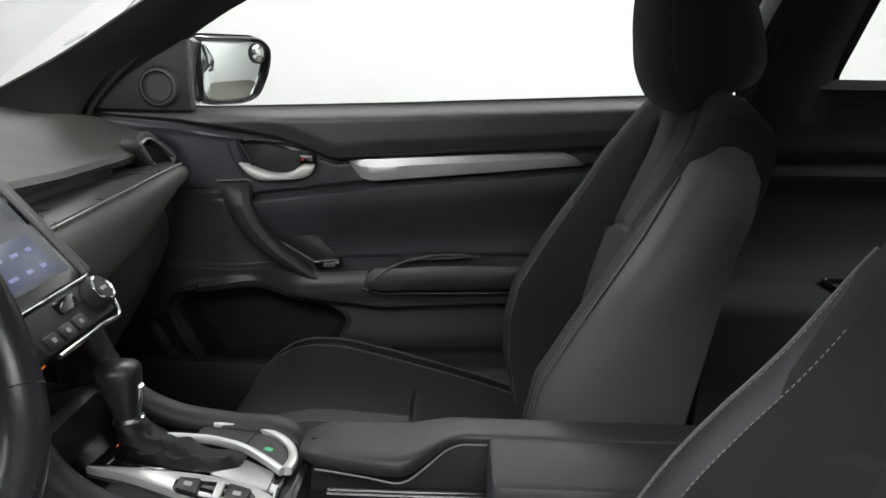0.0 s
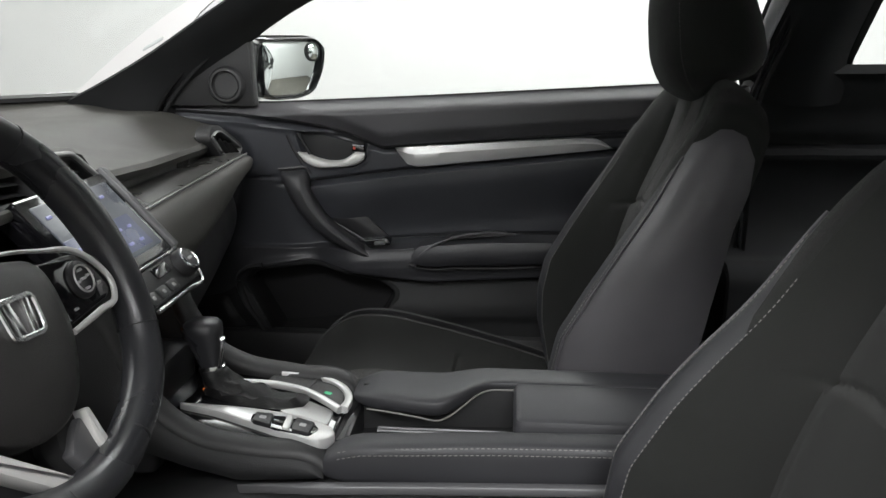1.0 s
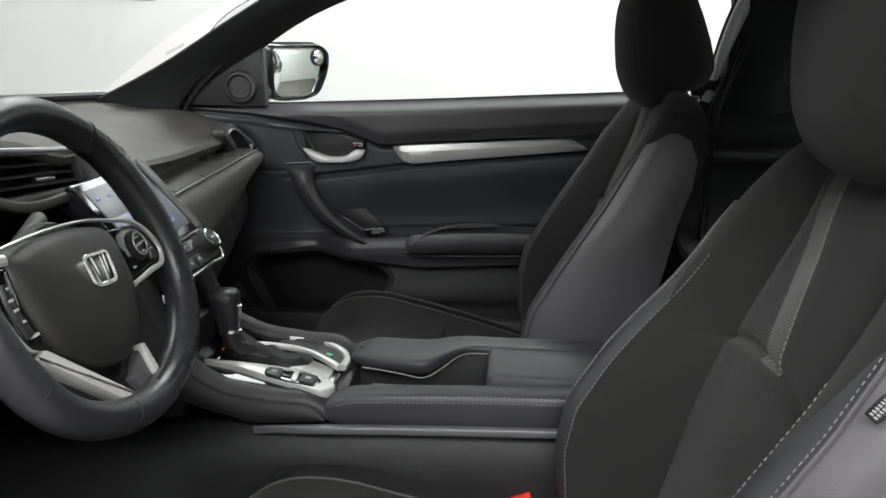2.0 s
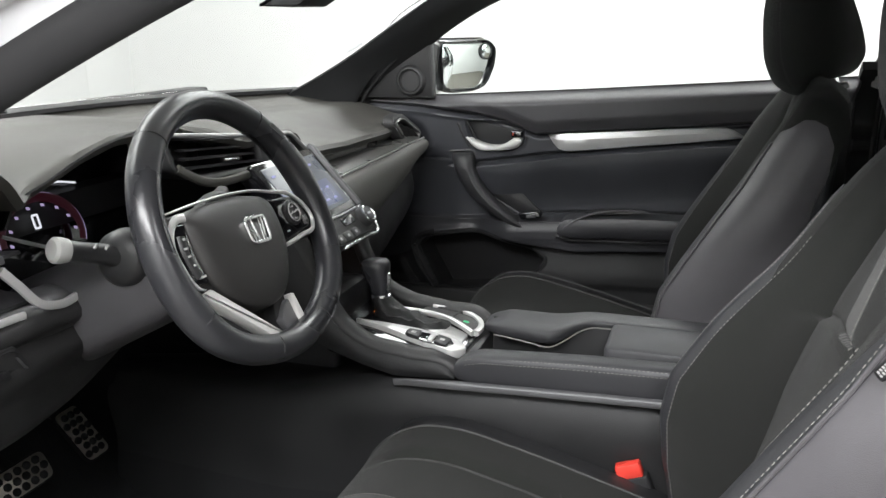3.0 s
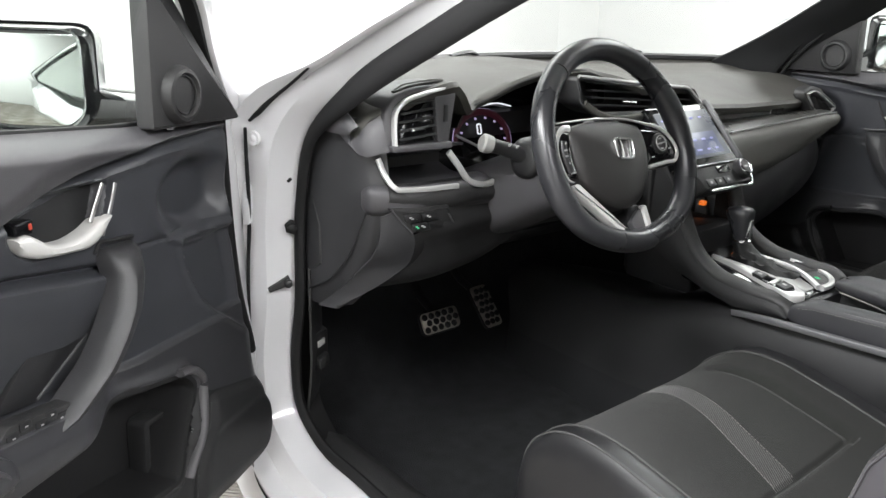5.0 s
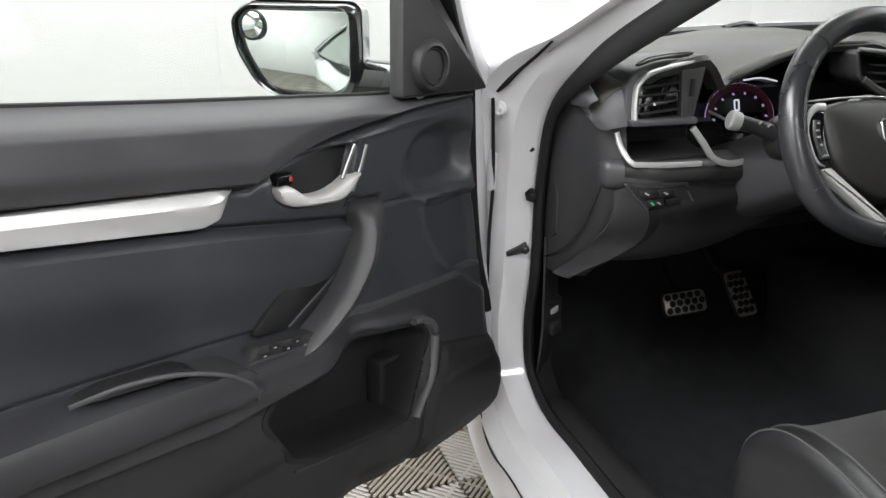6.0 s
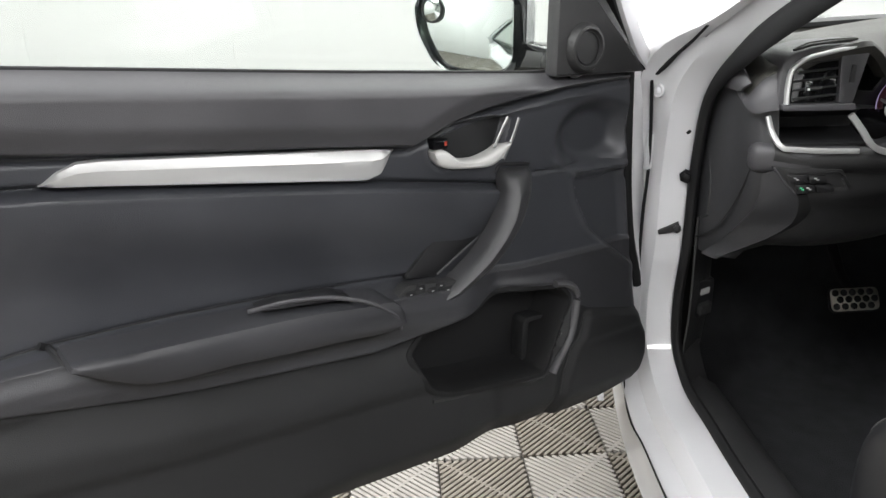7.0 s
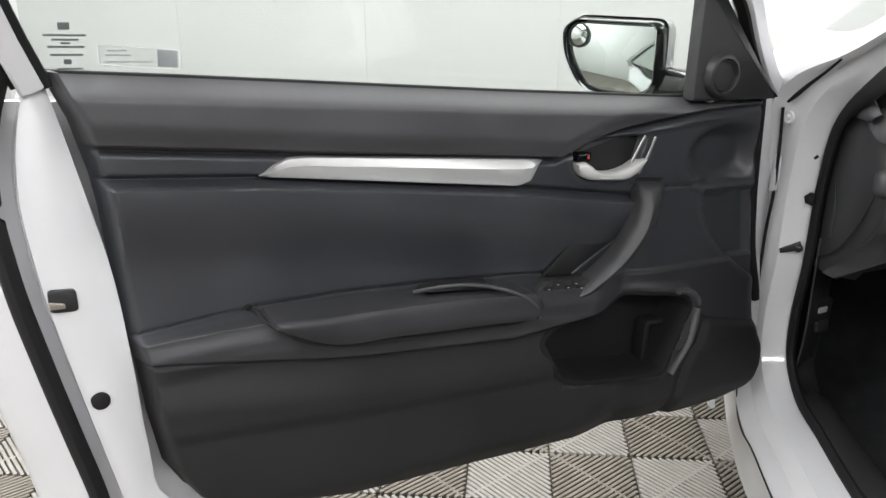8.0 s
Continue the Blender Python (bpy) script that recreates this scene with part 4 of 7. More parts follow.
    if side < 0:
      part("latch", trim_piece(rounded([(1.03, 0.713), (0.998, 0.712), (0.998, 0.741), (1.03, 0.742)], 0.006, 3), put, 0.062, 0.0555, 0.001), M_BLACK, door, "black door latch opening")
    if side < 0:
      part("latch_claw", trim_piece(rounded([(1.03, 0.718), (1.012, 0.718), (1.012, 0.724), (1.03, 0.728)], 0.002, 2), put, 0.057, 0.053, 0.001), M_STEEL, door)
    if side < 0:
      part("plug", disc(put(0.99, 0.062, 0.584), ax, [(0, 0.012), (0.006, 0.0115), (0.008, 0.007)], 18), M_RUBBER, door, "black rubber plug")
    # window frame and glass, leaning in towards the roof
    def lean(u, w, z):
        return put(u, w - 0.55 * max(z - 0.97, 0)**1.15, z)
    top = spline([(-0.238, 0.925), (-0.193, 0.962), (-0.10, 1.05), (-0.036, 1.115), (0.10, 1.185), (0.32, 1.255), (0.6, 1.30), (0.85, 1.31), (1.0, 1.27), (1.055, 1.17), (1.035, 1.06), (1.01, 0.985)], 60)
    part("window_frame", sweep([lean(a, 0.075, b) for a, b in top], 0.016, 0.022, up=np.array(put(0, 1, 0)) - np.array(put(0, 0, 0)), n=12, power=4), M_PAINT, door, "white painted window frame")
    cen = np.array([0.45, 1.0])
    inn = cen + (top - cen) * np.array([0.972, 0.935])
    part("glass_channel", sweep([lean(a, 0.068, b) for a, b in inn], 0.007, 0.012, up=np.array(put(0, 1, 0)) - np.array(put(0, 0, 0)), n=8, power=4), M_RUBBER, door, "black glass channel")
    outl = cen + (top - cen) * np.array([1.03, 1.06])
    part("frame_seal", sweep([lean(a, 0.088, b) for a, b in outl], 0.006, 0.014, up=np.array(put(0, 1, 0)) - np.array(put(0, 0, 0)), n=8, power=4), M_RUBBER, door)
    gu = np.linspace(-0.20, 1.01, 30)
    topz = np.interp(gu, top[:45, 0], top[:45, 1])
    topz = np.where(gu > 0.85, np.interp(gu, [0.85, 1.0, 1.06], [1.31, 1.27, 1.1]), topz)
    P = [[lean(u, 0.085, (0.93 + 0.04 * max(u, 0)) * (1 - s) + zt * s) for s in np.linspace(0, 1, 10)] for u, zt in zip(gu, topz)]
    g = part("window_glass", shell(P, 0.004), M_GREENGLASS if side < 0 else M_GLASS, door, "tinted side window glass")
    g.visible_shadow = False
    part("sill_strip", sweep([put(u, 0.074, float(SILL(u)) - 0.002) for u in np.linspace(-0.12, 0.995, 24)], 0.005, 0.004, up=(0, 0, 1), n=8), M_RUBBER, door)
    # mirror: arm, housing, glass with a small round wide-angle mirror; it faces back and a little inwards
    turn = radians(20 if side < 0 else 31)
    mu, mw, mz = (0.070, 0.216, 1.006) if side < 0 else (0.066, 0.246, 1.018)
    mn, me_ = np.array([math.cos(turn), -math.sin(turn)]), np.array([math.sin(turn), math.cos(turn)])
    o = rounded([(-0.098, 0.062), (0.078, 0.062), (0.104, 0.040), (0.098, -0.006), (0.062, -0.062), (0.02, -0.074), (-0.07, -0.074), (-0.098, -0.05)], [0.022, 0.03, 0.012, 0.03, 0.04, 0.03, 0.03, 0.02], 5)

    def face(a, b, t):
        q = np.array([mu, mw]) + me_ * a - mn * (t + 0.03 * b)
        return put(q[0], q[1], mz + b)
    co = o.mean(0)
    rings = []
    for k, t in ((0.90, 0.010), (0.915, 0.0), (0.955, -0.006), (1.0, 0.0), (1.01, 0.02), (0.99, 0.05), (0.85, 0.085), (0.55, 0.108), (0.2, 0.116), (0.02, 0.117)):
        rings.append([face(*(co + (q - co) * k), t) for q in o])
    housing = part("mirror_housing", tubes(rings), M_PIANO, door, "gloss black mirror housing")
    cap = []
    for k, t in ((1.02, 0.024), (1.0, 0.053), (0.86, 0.089), (0.56, 0.112), (0.21, 0.120), (0.02, 0.121)):
        cap.append([face(*(co + (q - co) * k + np.array([0, 0.003])), t) for q in o])
    part("mirror_cap", grid(cap, True), M_PAINT, housing, "white painted mirror cap")
    part("mirror_glass", plate(inset(o, 0.010), face, 0.008, 0.004, 0.001), M_MIRROR, housing, "mirror glass")
    ax2 = np.array(face(0, 0, -1)) - np.array(face(0, 0, 0))
    part("wide_angle_mirror", disc(face(0.068, 0.030, 0.004), tuple(ax2), [(0, 0.021), (0.003, 0.0205), (0.0045, 0.018), (0.0075, 0.010), (0.0085, 0.002)]), M_MIRROR, housing, "small round stick-on mirror")
    part("wide_angle_rim", disc(face(0.068, 0.030, 0.004), tuple(ax2), [(0, 0.0228), (0.003, 0.0226), (0.0042, 0.0202)]), M_BLACK, housing)
    part("mirror_arm", sweep([put(-0.03, 0.05, 0.965), put(-0.02, 0.09, 0.962), face(-0.085, -0.045, 0.045)], [0.045, 0.04, 0.035], [0.026, 0.026, 0.03], up=(0, 0, 1), n=12, power=3), M_PIANO, door, "black mirror arm")
    return door


driver_door = build_door(open_door, "white car door standing open, with dark moulded lining and silver blade", -1)
passenger_door = build_door(closed_door, "closed car door with dark moulded lining and silver blade", 1)

# ---- dashboard ----
dash = thing("dashboard", (-0.6, 0, 0.8), "dark grey moulded dashboard with silver-edged air vents", "dashboard")


def along(pairs):
    p = np.array(pairs, float)
    return lambda y: np.interp(y, p[:, 0], p[:, 1])


LIP_Z = along([(-0.70, 0.895), (-0.66, 0.93), (-0.60, 0.958), (-0.53, 0.972), (-0.505, 0.955), (-0.475, 0.925), (-0.42, 0.942), (-0.36, 0.962), (-0.30, 0.975), (-0.18, 0.977), (-0.12, 0.962), (-0.08, 0.946), (0.07, 0.942),
               (0.12, 0.898), (0.30, 0.888), (0.55, 0.884), (0.64, 0.888), (0.70, 0.90)])
LIP_X = along([(-0.70, -0.53), (-0.66, -0.49), (-0.62, -0.462), (-0.53, -0.456), (-0.5, -0.47), (-0.45, -0.5), (-0.15, -0.495), (-0.08, -0.44), (0.08, -0.44), (0.12, -0.447), (0.55, -0.458), (0.64, -0.463), (0.70, -0.485)])
CREST = along([(-0.70, 0.93), (-0.6, 0.962), (-0.5, 0.962), (-0.3, 0.984), (-0.15, 0.980), (0, 0.958), (0.1, 0.948), (0.3, 0.938), (0.6, 0.932), (0.7, 0.928)])


def pad_z(y, s):
    lip, crest = LIP_Z(y), CREST(y)
    z = 0.964 - 0.022 * smooth(0.0, 0.10, s) + (crest - 0.942) * smooth(0.14, 0.42, s)
    return z + (lip - z) * smooth(0.55, 1.0, s)**1.4


def pad_fall(y):
    return 0.03 * (1 - math.sqrt(max(1 - min(max((-0.645 - y) / 0.033, 0), 1)**2, 0)))


cols = []
base = spline(BASE, 200)
for y in np.concatenate([np.linspace(-0.676, -0.640, 20), np.linspace(-0.63, 0.705, 132)]):
    xb = np.interp(y, base[:, 1], base[:, 0]) + 0.015
    xl = LIP_X(y)
    col = [(xb + (xl - xb) * s, y, pad_z(y, s)) for s in np.linspace(0, 1, 30)]
    e_ = 0.25 + 0.25 * float(smooth(-0.18, -0.10, y)) if y > -0.52 else 0.4
    col += [(xl + 0.006 * e_, y, LIP_Z(y) - 0.006 * e_), (xl + 0.003 * e_, y, LIP_Z(y) - 0.013 * e_), (xl - 0.03, y, LIP_Z(y) - 0.02 * e_)]
    # the end rolls over towards the door
    cols.append([(a, b_, c_ - pad_fall(y)) for a, b_, c_ in col])
part("top_pad", shell(cols, -0.006), M_DASH, dash, "soft grey dashboard top")

# dark core behind the fascia
core = []
for y in np.linspace(-0.685, 0.70, 40):
    k = smooth(0.6, 0.70, abs(y)) * 0.05
    core.append([(-0.62, y, 0.915), (-0.585 - k, y, 0.90), (-0.585 - k, y, 0.80), (-0.56 - k, y, 0.74), (-0.56 - k, y, 0.68), (-0.62 - k, y, 0.64), (-0.75, y, 0.60), (-0.95, y, 0.60)])
part("core", shell(core, -0.01), M_BLACK, dash)


def fascia(stations, ys, n, mat, name, label="", thick=0.006, flip=1):
    """A skin through profiles (x, z) given at several places across the car."""
    prof = [spline(p, n) for p in stations]
    P = []
    for j in range(n):
        P.append(spline([(q[j][0], y, q[j][1]) for y, q in zip(ys, prof)], 50))
    return part(name, shell(P, thick * flip), mat, dash, label)


# passenger's side: gloss strip, silver line, lower panel, glove box
YS = [0.09, 0.25, 0.42, 0.58, 0.66, 0.70]
lip = [(-0.452, 0.888), (-0.453, 0.884), (-0.455, 0.881), (-0.457, 0.882), (-0.462, 0.886), (-0.475, 0.89)]
sil = [(-0.402, 0.842), (-0.404, 0.847), (-0.407, 0.851), (-0.414, 0.853), (-0.424, 0.850), (-0.45, 0.848)]
low = [(-0.362, 0.762), (-0.372, 0.768), (-0.390, 0.785), (-0.412, 0.808), (-0.428, 0.820), (-0.46, 0.824)]
fascia([[(a[0], a[1]), (a[0] - 0.016, a[1] - 0.008), (a[0] - 0.018, a[1] - 0.022), (b_[0] - 0.014, b_[1] + 0.004), (b_[0], b_[1])] for a, b_ in zip(lip, sil)], YS, 24, M_DECOR, "decor_strip", "dark satin decor strip")
fascia([[(b_[0] + 0.001, b_[1]), (b_[0] + 0.018, b_[1] - 0.008), (b_[0] * 0.45 + c_[0] * 0.55 + 0.016, b_[1] * 0.45 + c_[1] * 0.55), (c_[0] + 0.004, c_[1] + 0.008), (c_[0], c_[1]), (c_[0] - 0.03, c_[1] - 0.012), (c_[0] - 0.05, c_[1] - 0.02)] for b_, c_ in zip(sil, low)], YS, 30, M_DASH, "lower_pad", "soft grey knee-side pad")
part("silver_line", sweep(spline([(b_[0] + 0.012, y, b_[1] + 0.006) for y, b_ in zip(YS[:-1], sil)], 40), 0.0018, 0.0022, up=(0, 0, 1), n=8), M_EDGE, dash, "thin silver line")
fascia([[(c_[0] - 0.045, c_[1] - 0.018), (c_[0] - 0.035, c_[1] - 0.03), (c_[0] - 0.02, c_[1] - 0.07), (c_[0] - 0.05, c_[1] - 0.16), (c_[0] - 0.12, c_[1] - 0.22)] for c_ in low], YS, 24, M_BLACK, "glove_box", "dark glove box lid")
# passenger's outer vent
V = rounded([(0.550, 0.902), (0.578, 0.910), (0.605, 0.908), (0.690, 0.864), (0.648, 0.848), (0.585, 0.860)], [0.008, 0.014, 0.014, 0.008, 0.01, 0.01], 4)


def pv(a, b, t):
    return (-0.432 - 0.25 * (b - 0.86) + t, a, b)


vent = part("vent", frame_ring(V, 0.004, pv, -0.03, 0.005), M_EDGE, dash, "silver-framed outer air vent")
part("vent_back", plate(inset(V, 0.004), pv, -0.036, -0.030, 0.001), M_BLACK, vent)
for k in range(4):
    a = 0.562 + k * 0.026
    part("vent_slat", sweep([pv(a - 0.006, 0.902 - k * 0.008, -0.004), pv(a + 0.018, 0.868 - k * 0.003, -0.004)], 0.0025, 0.010, up=(1, 0, 0), n=8), M_TRIM, vent)
part("vent_surround", frame_ring(inset(V, -0.010), 0.011, pv, -0.025, 0.001), M_TRIM, dash)

# middle: twin vents under a silver brow
CV = rounded([(-0.235, 0.972), (-0.02, 0.948), (0.055, 0.943), (0.098, 0.900), (0.085, 0.895), (-0.20, 0.902), (-0.235, 0.925)], [0.01, 0.02, 0.02, 0.008, 0.008, 0.02, 0.01], 4)


def cvp(a, b, t):
    return (-0.428 - 0.3 * (b - 0.90) + t - 0.03 * smooth(-0.1, -0.25, a), a, b)


brow = part("centre_vent", frame_ring(CV, 0.007, cvp, -0.05, 0.008), M_TRIM, dash, "pair of slatted centre vents")
part("vent_back", plate(inset(CV, 0.004), cvp, -0.06, -0.05, 0.001), M_BLACK, brow)
part("brow_strip", sweep([cvp(a, b, 0.010) for a, b in spline([(-0.232, 0.972), (-0.1, 0.957), (0.02, 0.945), (0.05, 0.941), (0.072, 0.922), (0.094, 0.902)], 30)], 0.0035, 0.0035, up=(1, 0, 0), n=8), M_EDGE, brow, "silver strip over the vents")
for k in range(4):
    b = 0.911 + 0.0125 * k
    part("vent_slat", sweep([cvp(-0.205 + 0.004 * k, b + 0.010, -0.008), cvp(-0.055 - 0.004 * k, b, -0.008)], 0.011, 0.0018, up=(0, 0, 1), n=8), M_BLACK, brow)
    part("vent_slat", sweep([cvp(-0.01, b, -0.008), cvp(0.075 - 0.012 * k, b - 0.006, -0.008)], 0.011, 0.0018, up=(0, 0, 1), n=8), M_BLACK, brow)
part("vent_tab", sweep([cvp(-0.145, 0.926, 0.006), cvp(-0.115, 0.924, 0.006)], 0.004, 0.003, up=(0, 0, 1), n=8), M_CHROME, brow)
part("hazard_pod", plate(rounded([(-0.055, 0.905), (-0.018, 0.902), (-0.018, 0.945), (-0.055, 0.95)], 0.006, 3), cvp, -0.03, 0.010, 0.003), M_BLACK, brow)
part("vent_lower_frame", sweep([cvp(a, b, 0.006) for a, b in spline([(-0.225, 0.925), (-0.19, 0.902), (-0.10, 0.898), (-0.04, 0.899)], 16)], 0.007, 0.006, up=(1, 0, 0), n=8), M_DASH, brow)

# touch screen and climate panel, raked back
S0, S1 = np.array([-0.416, 0.908]), np.array([-0.330, 0.812])
SD = (S1 - S0) / np.linalg.norm(S1 - S0)
SN = np.array([-SD[1], SD[0]])
SN = SN if SN[0] > 0 else -SN


def sp(a, b, t):
    """a across, b down the raked face, t off it."""
    q = S0 + SD * b + SN * t
    return (q[0], a, q[1])


stack = part("screen_bezel", plate(rounded([(-0.105, -0.004), (0.092, -0.004), (0.092, 0.128), (-0.105, 0.128)], 0.006, 4), sp, -0.03, 0.002, 0.003), M_PIANO, dash, "gloss black touch screen")
part("screen", plate(rounded([(-0.09, 0.010), (0.078, 0.010), (0.078, 0.114), (-0.09, 0.114)], 0.003, 3), sp, 0.0, 0.0035, 0.0008), M_SCREEN, stack, "lit touch screen display")
part("screen_band", plate(rounded([(-0.09, 0.060), (0.06, 0.060), (0.06, 0.108), (-0.09, 0.108)], 0.002, 3), sp, 0.003, 0.0042, 0.0004), M_SCREENBAND, stack)
rnd = random.Random(4)
for a in (-0.075, -0.045, -0.015, 0.015, 0.042):
    for b in (0.028, 0.076, 0.098):
        wv = rnd.uniform(0.004, 0.009)
        part("screen_mark", plate(rounded([(a - wv, b - 0.002), (a + wv, b - 0.002), (a + wv, b + 0.002), (a - wv, b + 0.002)], 0.001, 2), sp, 0.004, 0.005, 0.0003), M_SCREENTXT, stack)
part("screen_flank", plate(rounded([(0.092, -0.012), (0.106, -0.006), (0.106, 0.128), (0.092, 0.128)], 0.004, 3), sp, -0.04, 0.006, 0.003), M_LEDGE, dash, "pale satin edge beside the screen")
clim = part("climate_panel", plate(rounded([(-0.07, 0.132), (0.094, 0.132), (0.09, 0.178), (-0.06, 0.178)], 0.006, 4), sp, -0.035, 0.004, 0.003), M_TRIM, dash, "climate control panel")
part("climate_edge", sweep([sp(a, b, 0.004) for a, b in spline([(0.094, 0.135), (0.096, 0.165), (0.088, 0.181), (0.04, 0.183), (-0.05, 0.183)], 26)], 0.0028, 0.0028, up=(1, 0, 0), n=8), M_CHROME, clim, "chrome lower edge")
part("climate_top_edge", sweep([sp(a, 0.131, 0.005) for a in np.linspace(-0.07, 0.09, 8)], 0.002, 0.002, up=(1, 0, 0.3), n=6), M_CHROME, clim)
ax = (SN[0], 0, SN[1])
knob = part("climate_knob", disc(sp(0.072, 0.153, 0.003), ax, [(0, 0.0195), (0.012, 0.0185), (0.014, 0.0165)]), M_BLACK, dash, "round climate knob")
part("knob_ring", disc(sp(0.072, 0.153, 0.014), ax, [(0, 0.0165), (0.005, 0.016), (0.006, 0.0145), (0.004, 0.0135)]), M_CHROME, knob, "chrome ring")
part("knob_face", disc(sp(0.072, 0.153, 0.016), ax, [(0, 0.0135), (0.0025, 0.013), (0.003, 0.010)]), M_BLACK, knob)
part("knob_mark", plate(rounded([(0.066, 0.151), (0.078, 0.151), (0.078, 0.155), (0.066, 0.155)], 0.001, 2), sp, 0.018, 0.0196, 0.0003), M_MARK, knob)
for a in (-0.04, -0.012, 0.016):
    bt = part("climate_button", plate(rounded([(a - 0.011, 0.160), (a + 0.011, 0.160), (a + 0.011, 0.175), (a - 0.011, 0.175)], 0.003, 3), sp, 0.0, 0.0065, 0.001), M_BLACK, clim)
    part("button_mark", plate(rounded([(a - 0.003, 0.165), (a + 0.003, 0.165), (a + 0.003, 0.170), (a - 0.003, 0.170)], 0.001, 2), sp, 0.0055, 0.0072, 0.0002), M_MARK, clim)
part("climate_readout", plate(rounded([(0.0, 0.137), (0.04, 0.137), (0.04, 0.152), (0.0, 0.152)], 0.003, 3), sp, 0.0, 0.0065, 0.001), M_PIANO, clim)
part("orange_lamp", plate(rounded([(0.040, 0.703), (0.052, 0.703), (0.052, 0.713), (0.040, 0.713)], 0.004, 3), lambda a, b, t: (t, a, b + 0.016), -0.372, -0.360, 0.002), M_ORANGE, dash, "small lit orange switch")

# driver's side: instrument hood and cluster
arch = [(-0.49, 0.90), (-0.475, 0.921), (-0.42, 0.941), (-0.36, 0.961), (-0.30, 0.974), (-0.18, 0.976), (-0.14, 0.965), (-0.13, 0.92)]
ar = spline(arch, 40)
P = [[(x, y * k - 0.31 * (1 - k), z - dz) for y, z in ar] for x, k, dz in ((-0.49, 1.0, 0.0), (-0.50, 0.985, 0.004), (-0.55, 0.97, 0.010), (-0.60, 0.96, 0.018))]
part("instrument_hood", shell(P, -0.003), M_BLACK, dash, "black hood over the instruments")


def cl(a, b, t):
    return (-0.575 - 0.25 * (b - 0.86) + t, a, b)


cluster = part("instrument_display", plate(rounded([(-0.50, 0.795), (-0.13, 0.795), (-0.14, 0.955), (-0.30, 0.965), (-0.47, 0.918)], 0.02, 4), cl, -0.02, 0.0, 0.004), M_PIANO, dash, "gloss black instrument display")
part("tach_ring", sweep([cl(-0.372 + 0.064 * math.cos(q), 0.857 + 0.050 * math.sin(q), 0.014) for q in np.linspace(radians(-20), radians(180), 40)], 0.006, 0.002, up=(1, 0, 0), n=8), M_GAUGE, cluster, "red-lit rev counter ring")
part("tach_edge", sweep([cl(-0.372 + 0.069 * math.cos(q), 0.857 + 0.055 * math.sin(q), 0.014) for q in np.linspace(radians(-20), radians(180), 40)], 0.0014, 0.0012, up=(1, 0, 0), n=6), M_GAUGEP, cluster)
for q in np.linspace(radians(0), radians(180), 8):
    a, b = -0.372 + 0.053 * math.cos(q), 0.857 + 0.040 * math.sin(q)
    part("tach_mark", plate(rounded([(a - 0.0011, b - 0.0018), (a + 0.0011, b - 0.0018), (a + 0.0011, b + 0.0018), (a - 0.0011, b + 0.0018)], 0.0006, 2), cl, 0.013, 0.0175, 0.0003), M_GAUGEP, cluster)
part("digital_readout", frame_ring(rounded([(-0.382, 0.868), (-0.371, 0.868), (-0.371, 0.887), (-0.382, 0.887)], 0.003, 3), 0.0026, cl, 0.013, 0.0145, 0.0004), M_GAUGEW, cluster, "white digit 0")
# pale bar painted in for the reflection along the display's edge trim
part("lens_trim_glint", sweep([cl(-0.372, 0.842, 0.016), cl(-0.435, 0.872, 0.016)], 0.0025, 0.0015, up=(1, 0, 0), n=6), M_MARK, cluster)
part("light_bar", sweep([cl(a, b, 0.006) for a, b in spline([(-0.355, 0.916), (-0.32, 0.918), (-0.285, 0.911)], 12)], 0.0014, 0.001, up=(1, 0, 0), n=6), M_GAUGEW, cluster, "white indicator bar")

# driver's outer vent pod
DV = rounded([(-0.656, 0.884), (-0.653, 0.938), (-0.640, 0.958), (-0.602, 0.972), (-0.522, 0.974), (-0.546, 0.884)], [0.006, 0.02, 0.02, 0.02, 0.006, 0.006], 5)


def dv(a, b, t):
    return (-0.443 - 0.2 * max(-0.60 - a, 0) - 0.15 * (b - 0.9) + t, a, b)


pod = part("outer_vent", plate(DV, dv, -0.10, -0.008, 0.004), M_DOOR, dash, "silver-edged driver's air vent")
part("vent_edge", sweep([dv(a, b, -0.003) for a, b in spline([(-0.644, 0.888), (-0.643, 0.915), (-0.638, 0.938), (-0.622, 0.952), (-0.595, 0.9605), (-0.56, 0.966), (-0.525, 0.970)], 40)], 0.0036, 0.006, up=(1, 0, 0), n=8), M_SILVER, pod, "silver edge")
part("vent_well", plate(rounded([(-0.637, 0.889), (-0.634, 0.936), (-0.604, 0.951), (-0.571, 0.958), (-0.572, 0.892)], 0.006, 4), dv, -0.03, -0.0068, 0.0006), M_PIANO, pod)
for k in range(5):
    b = 0.896 + 0.0125 * k
    part("vent_slat", sweep([dv(-0.635 + (0.0 if k < 3 else 0.006 * (k - 2)), b, -0.004), dv(-0.573, b + 0.006, -0.004)], 0.006, 0.0014, up=(0, 0, 1), n=8), M_TRIM, pod)
part("vent_tab", sweep([dv(-0.622, 0.9105, 0.001), dv(-0.598, 0.913, 0.001)], 0.004, 0.0028, up=(0, 0, 1), n=8), M_TRIM, pod)
part("tab_dot", disc(dv(-0.618, 0.911, 0.004), (1, 0, 0), [(0, 0.002), (0.002, 0.0018)], 10), M_MARKW, pod)
part("vent_side", plate(rounded([(-0.570, 0.889), (-0.548, 0.889), (-0.526, 0.962), (-0.569, 0.958)], 0.004, 3), dv, -0.02, -0.003, 0.002), M_DOOR, pod)
part("vent_wheel", plate(rounded([(-0.557, 0.918), (-0.549, 0.918), (-0.546, 0.944), (-0.553, 0.944)], 0.002, 3), dv, -0.006, 0.0, 0.001), M_BLACK, pod)
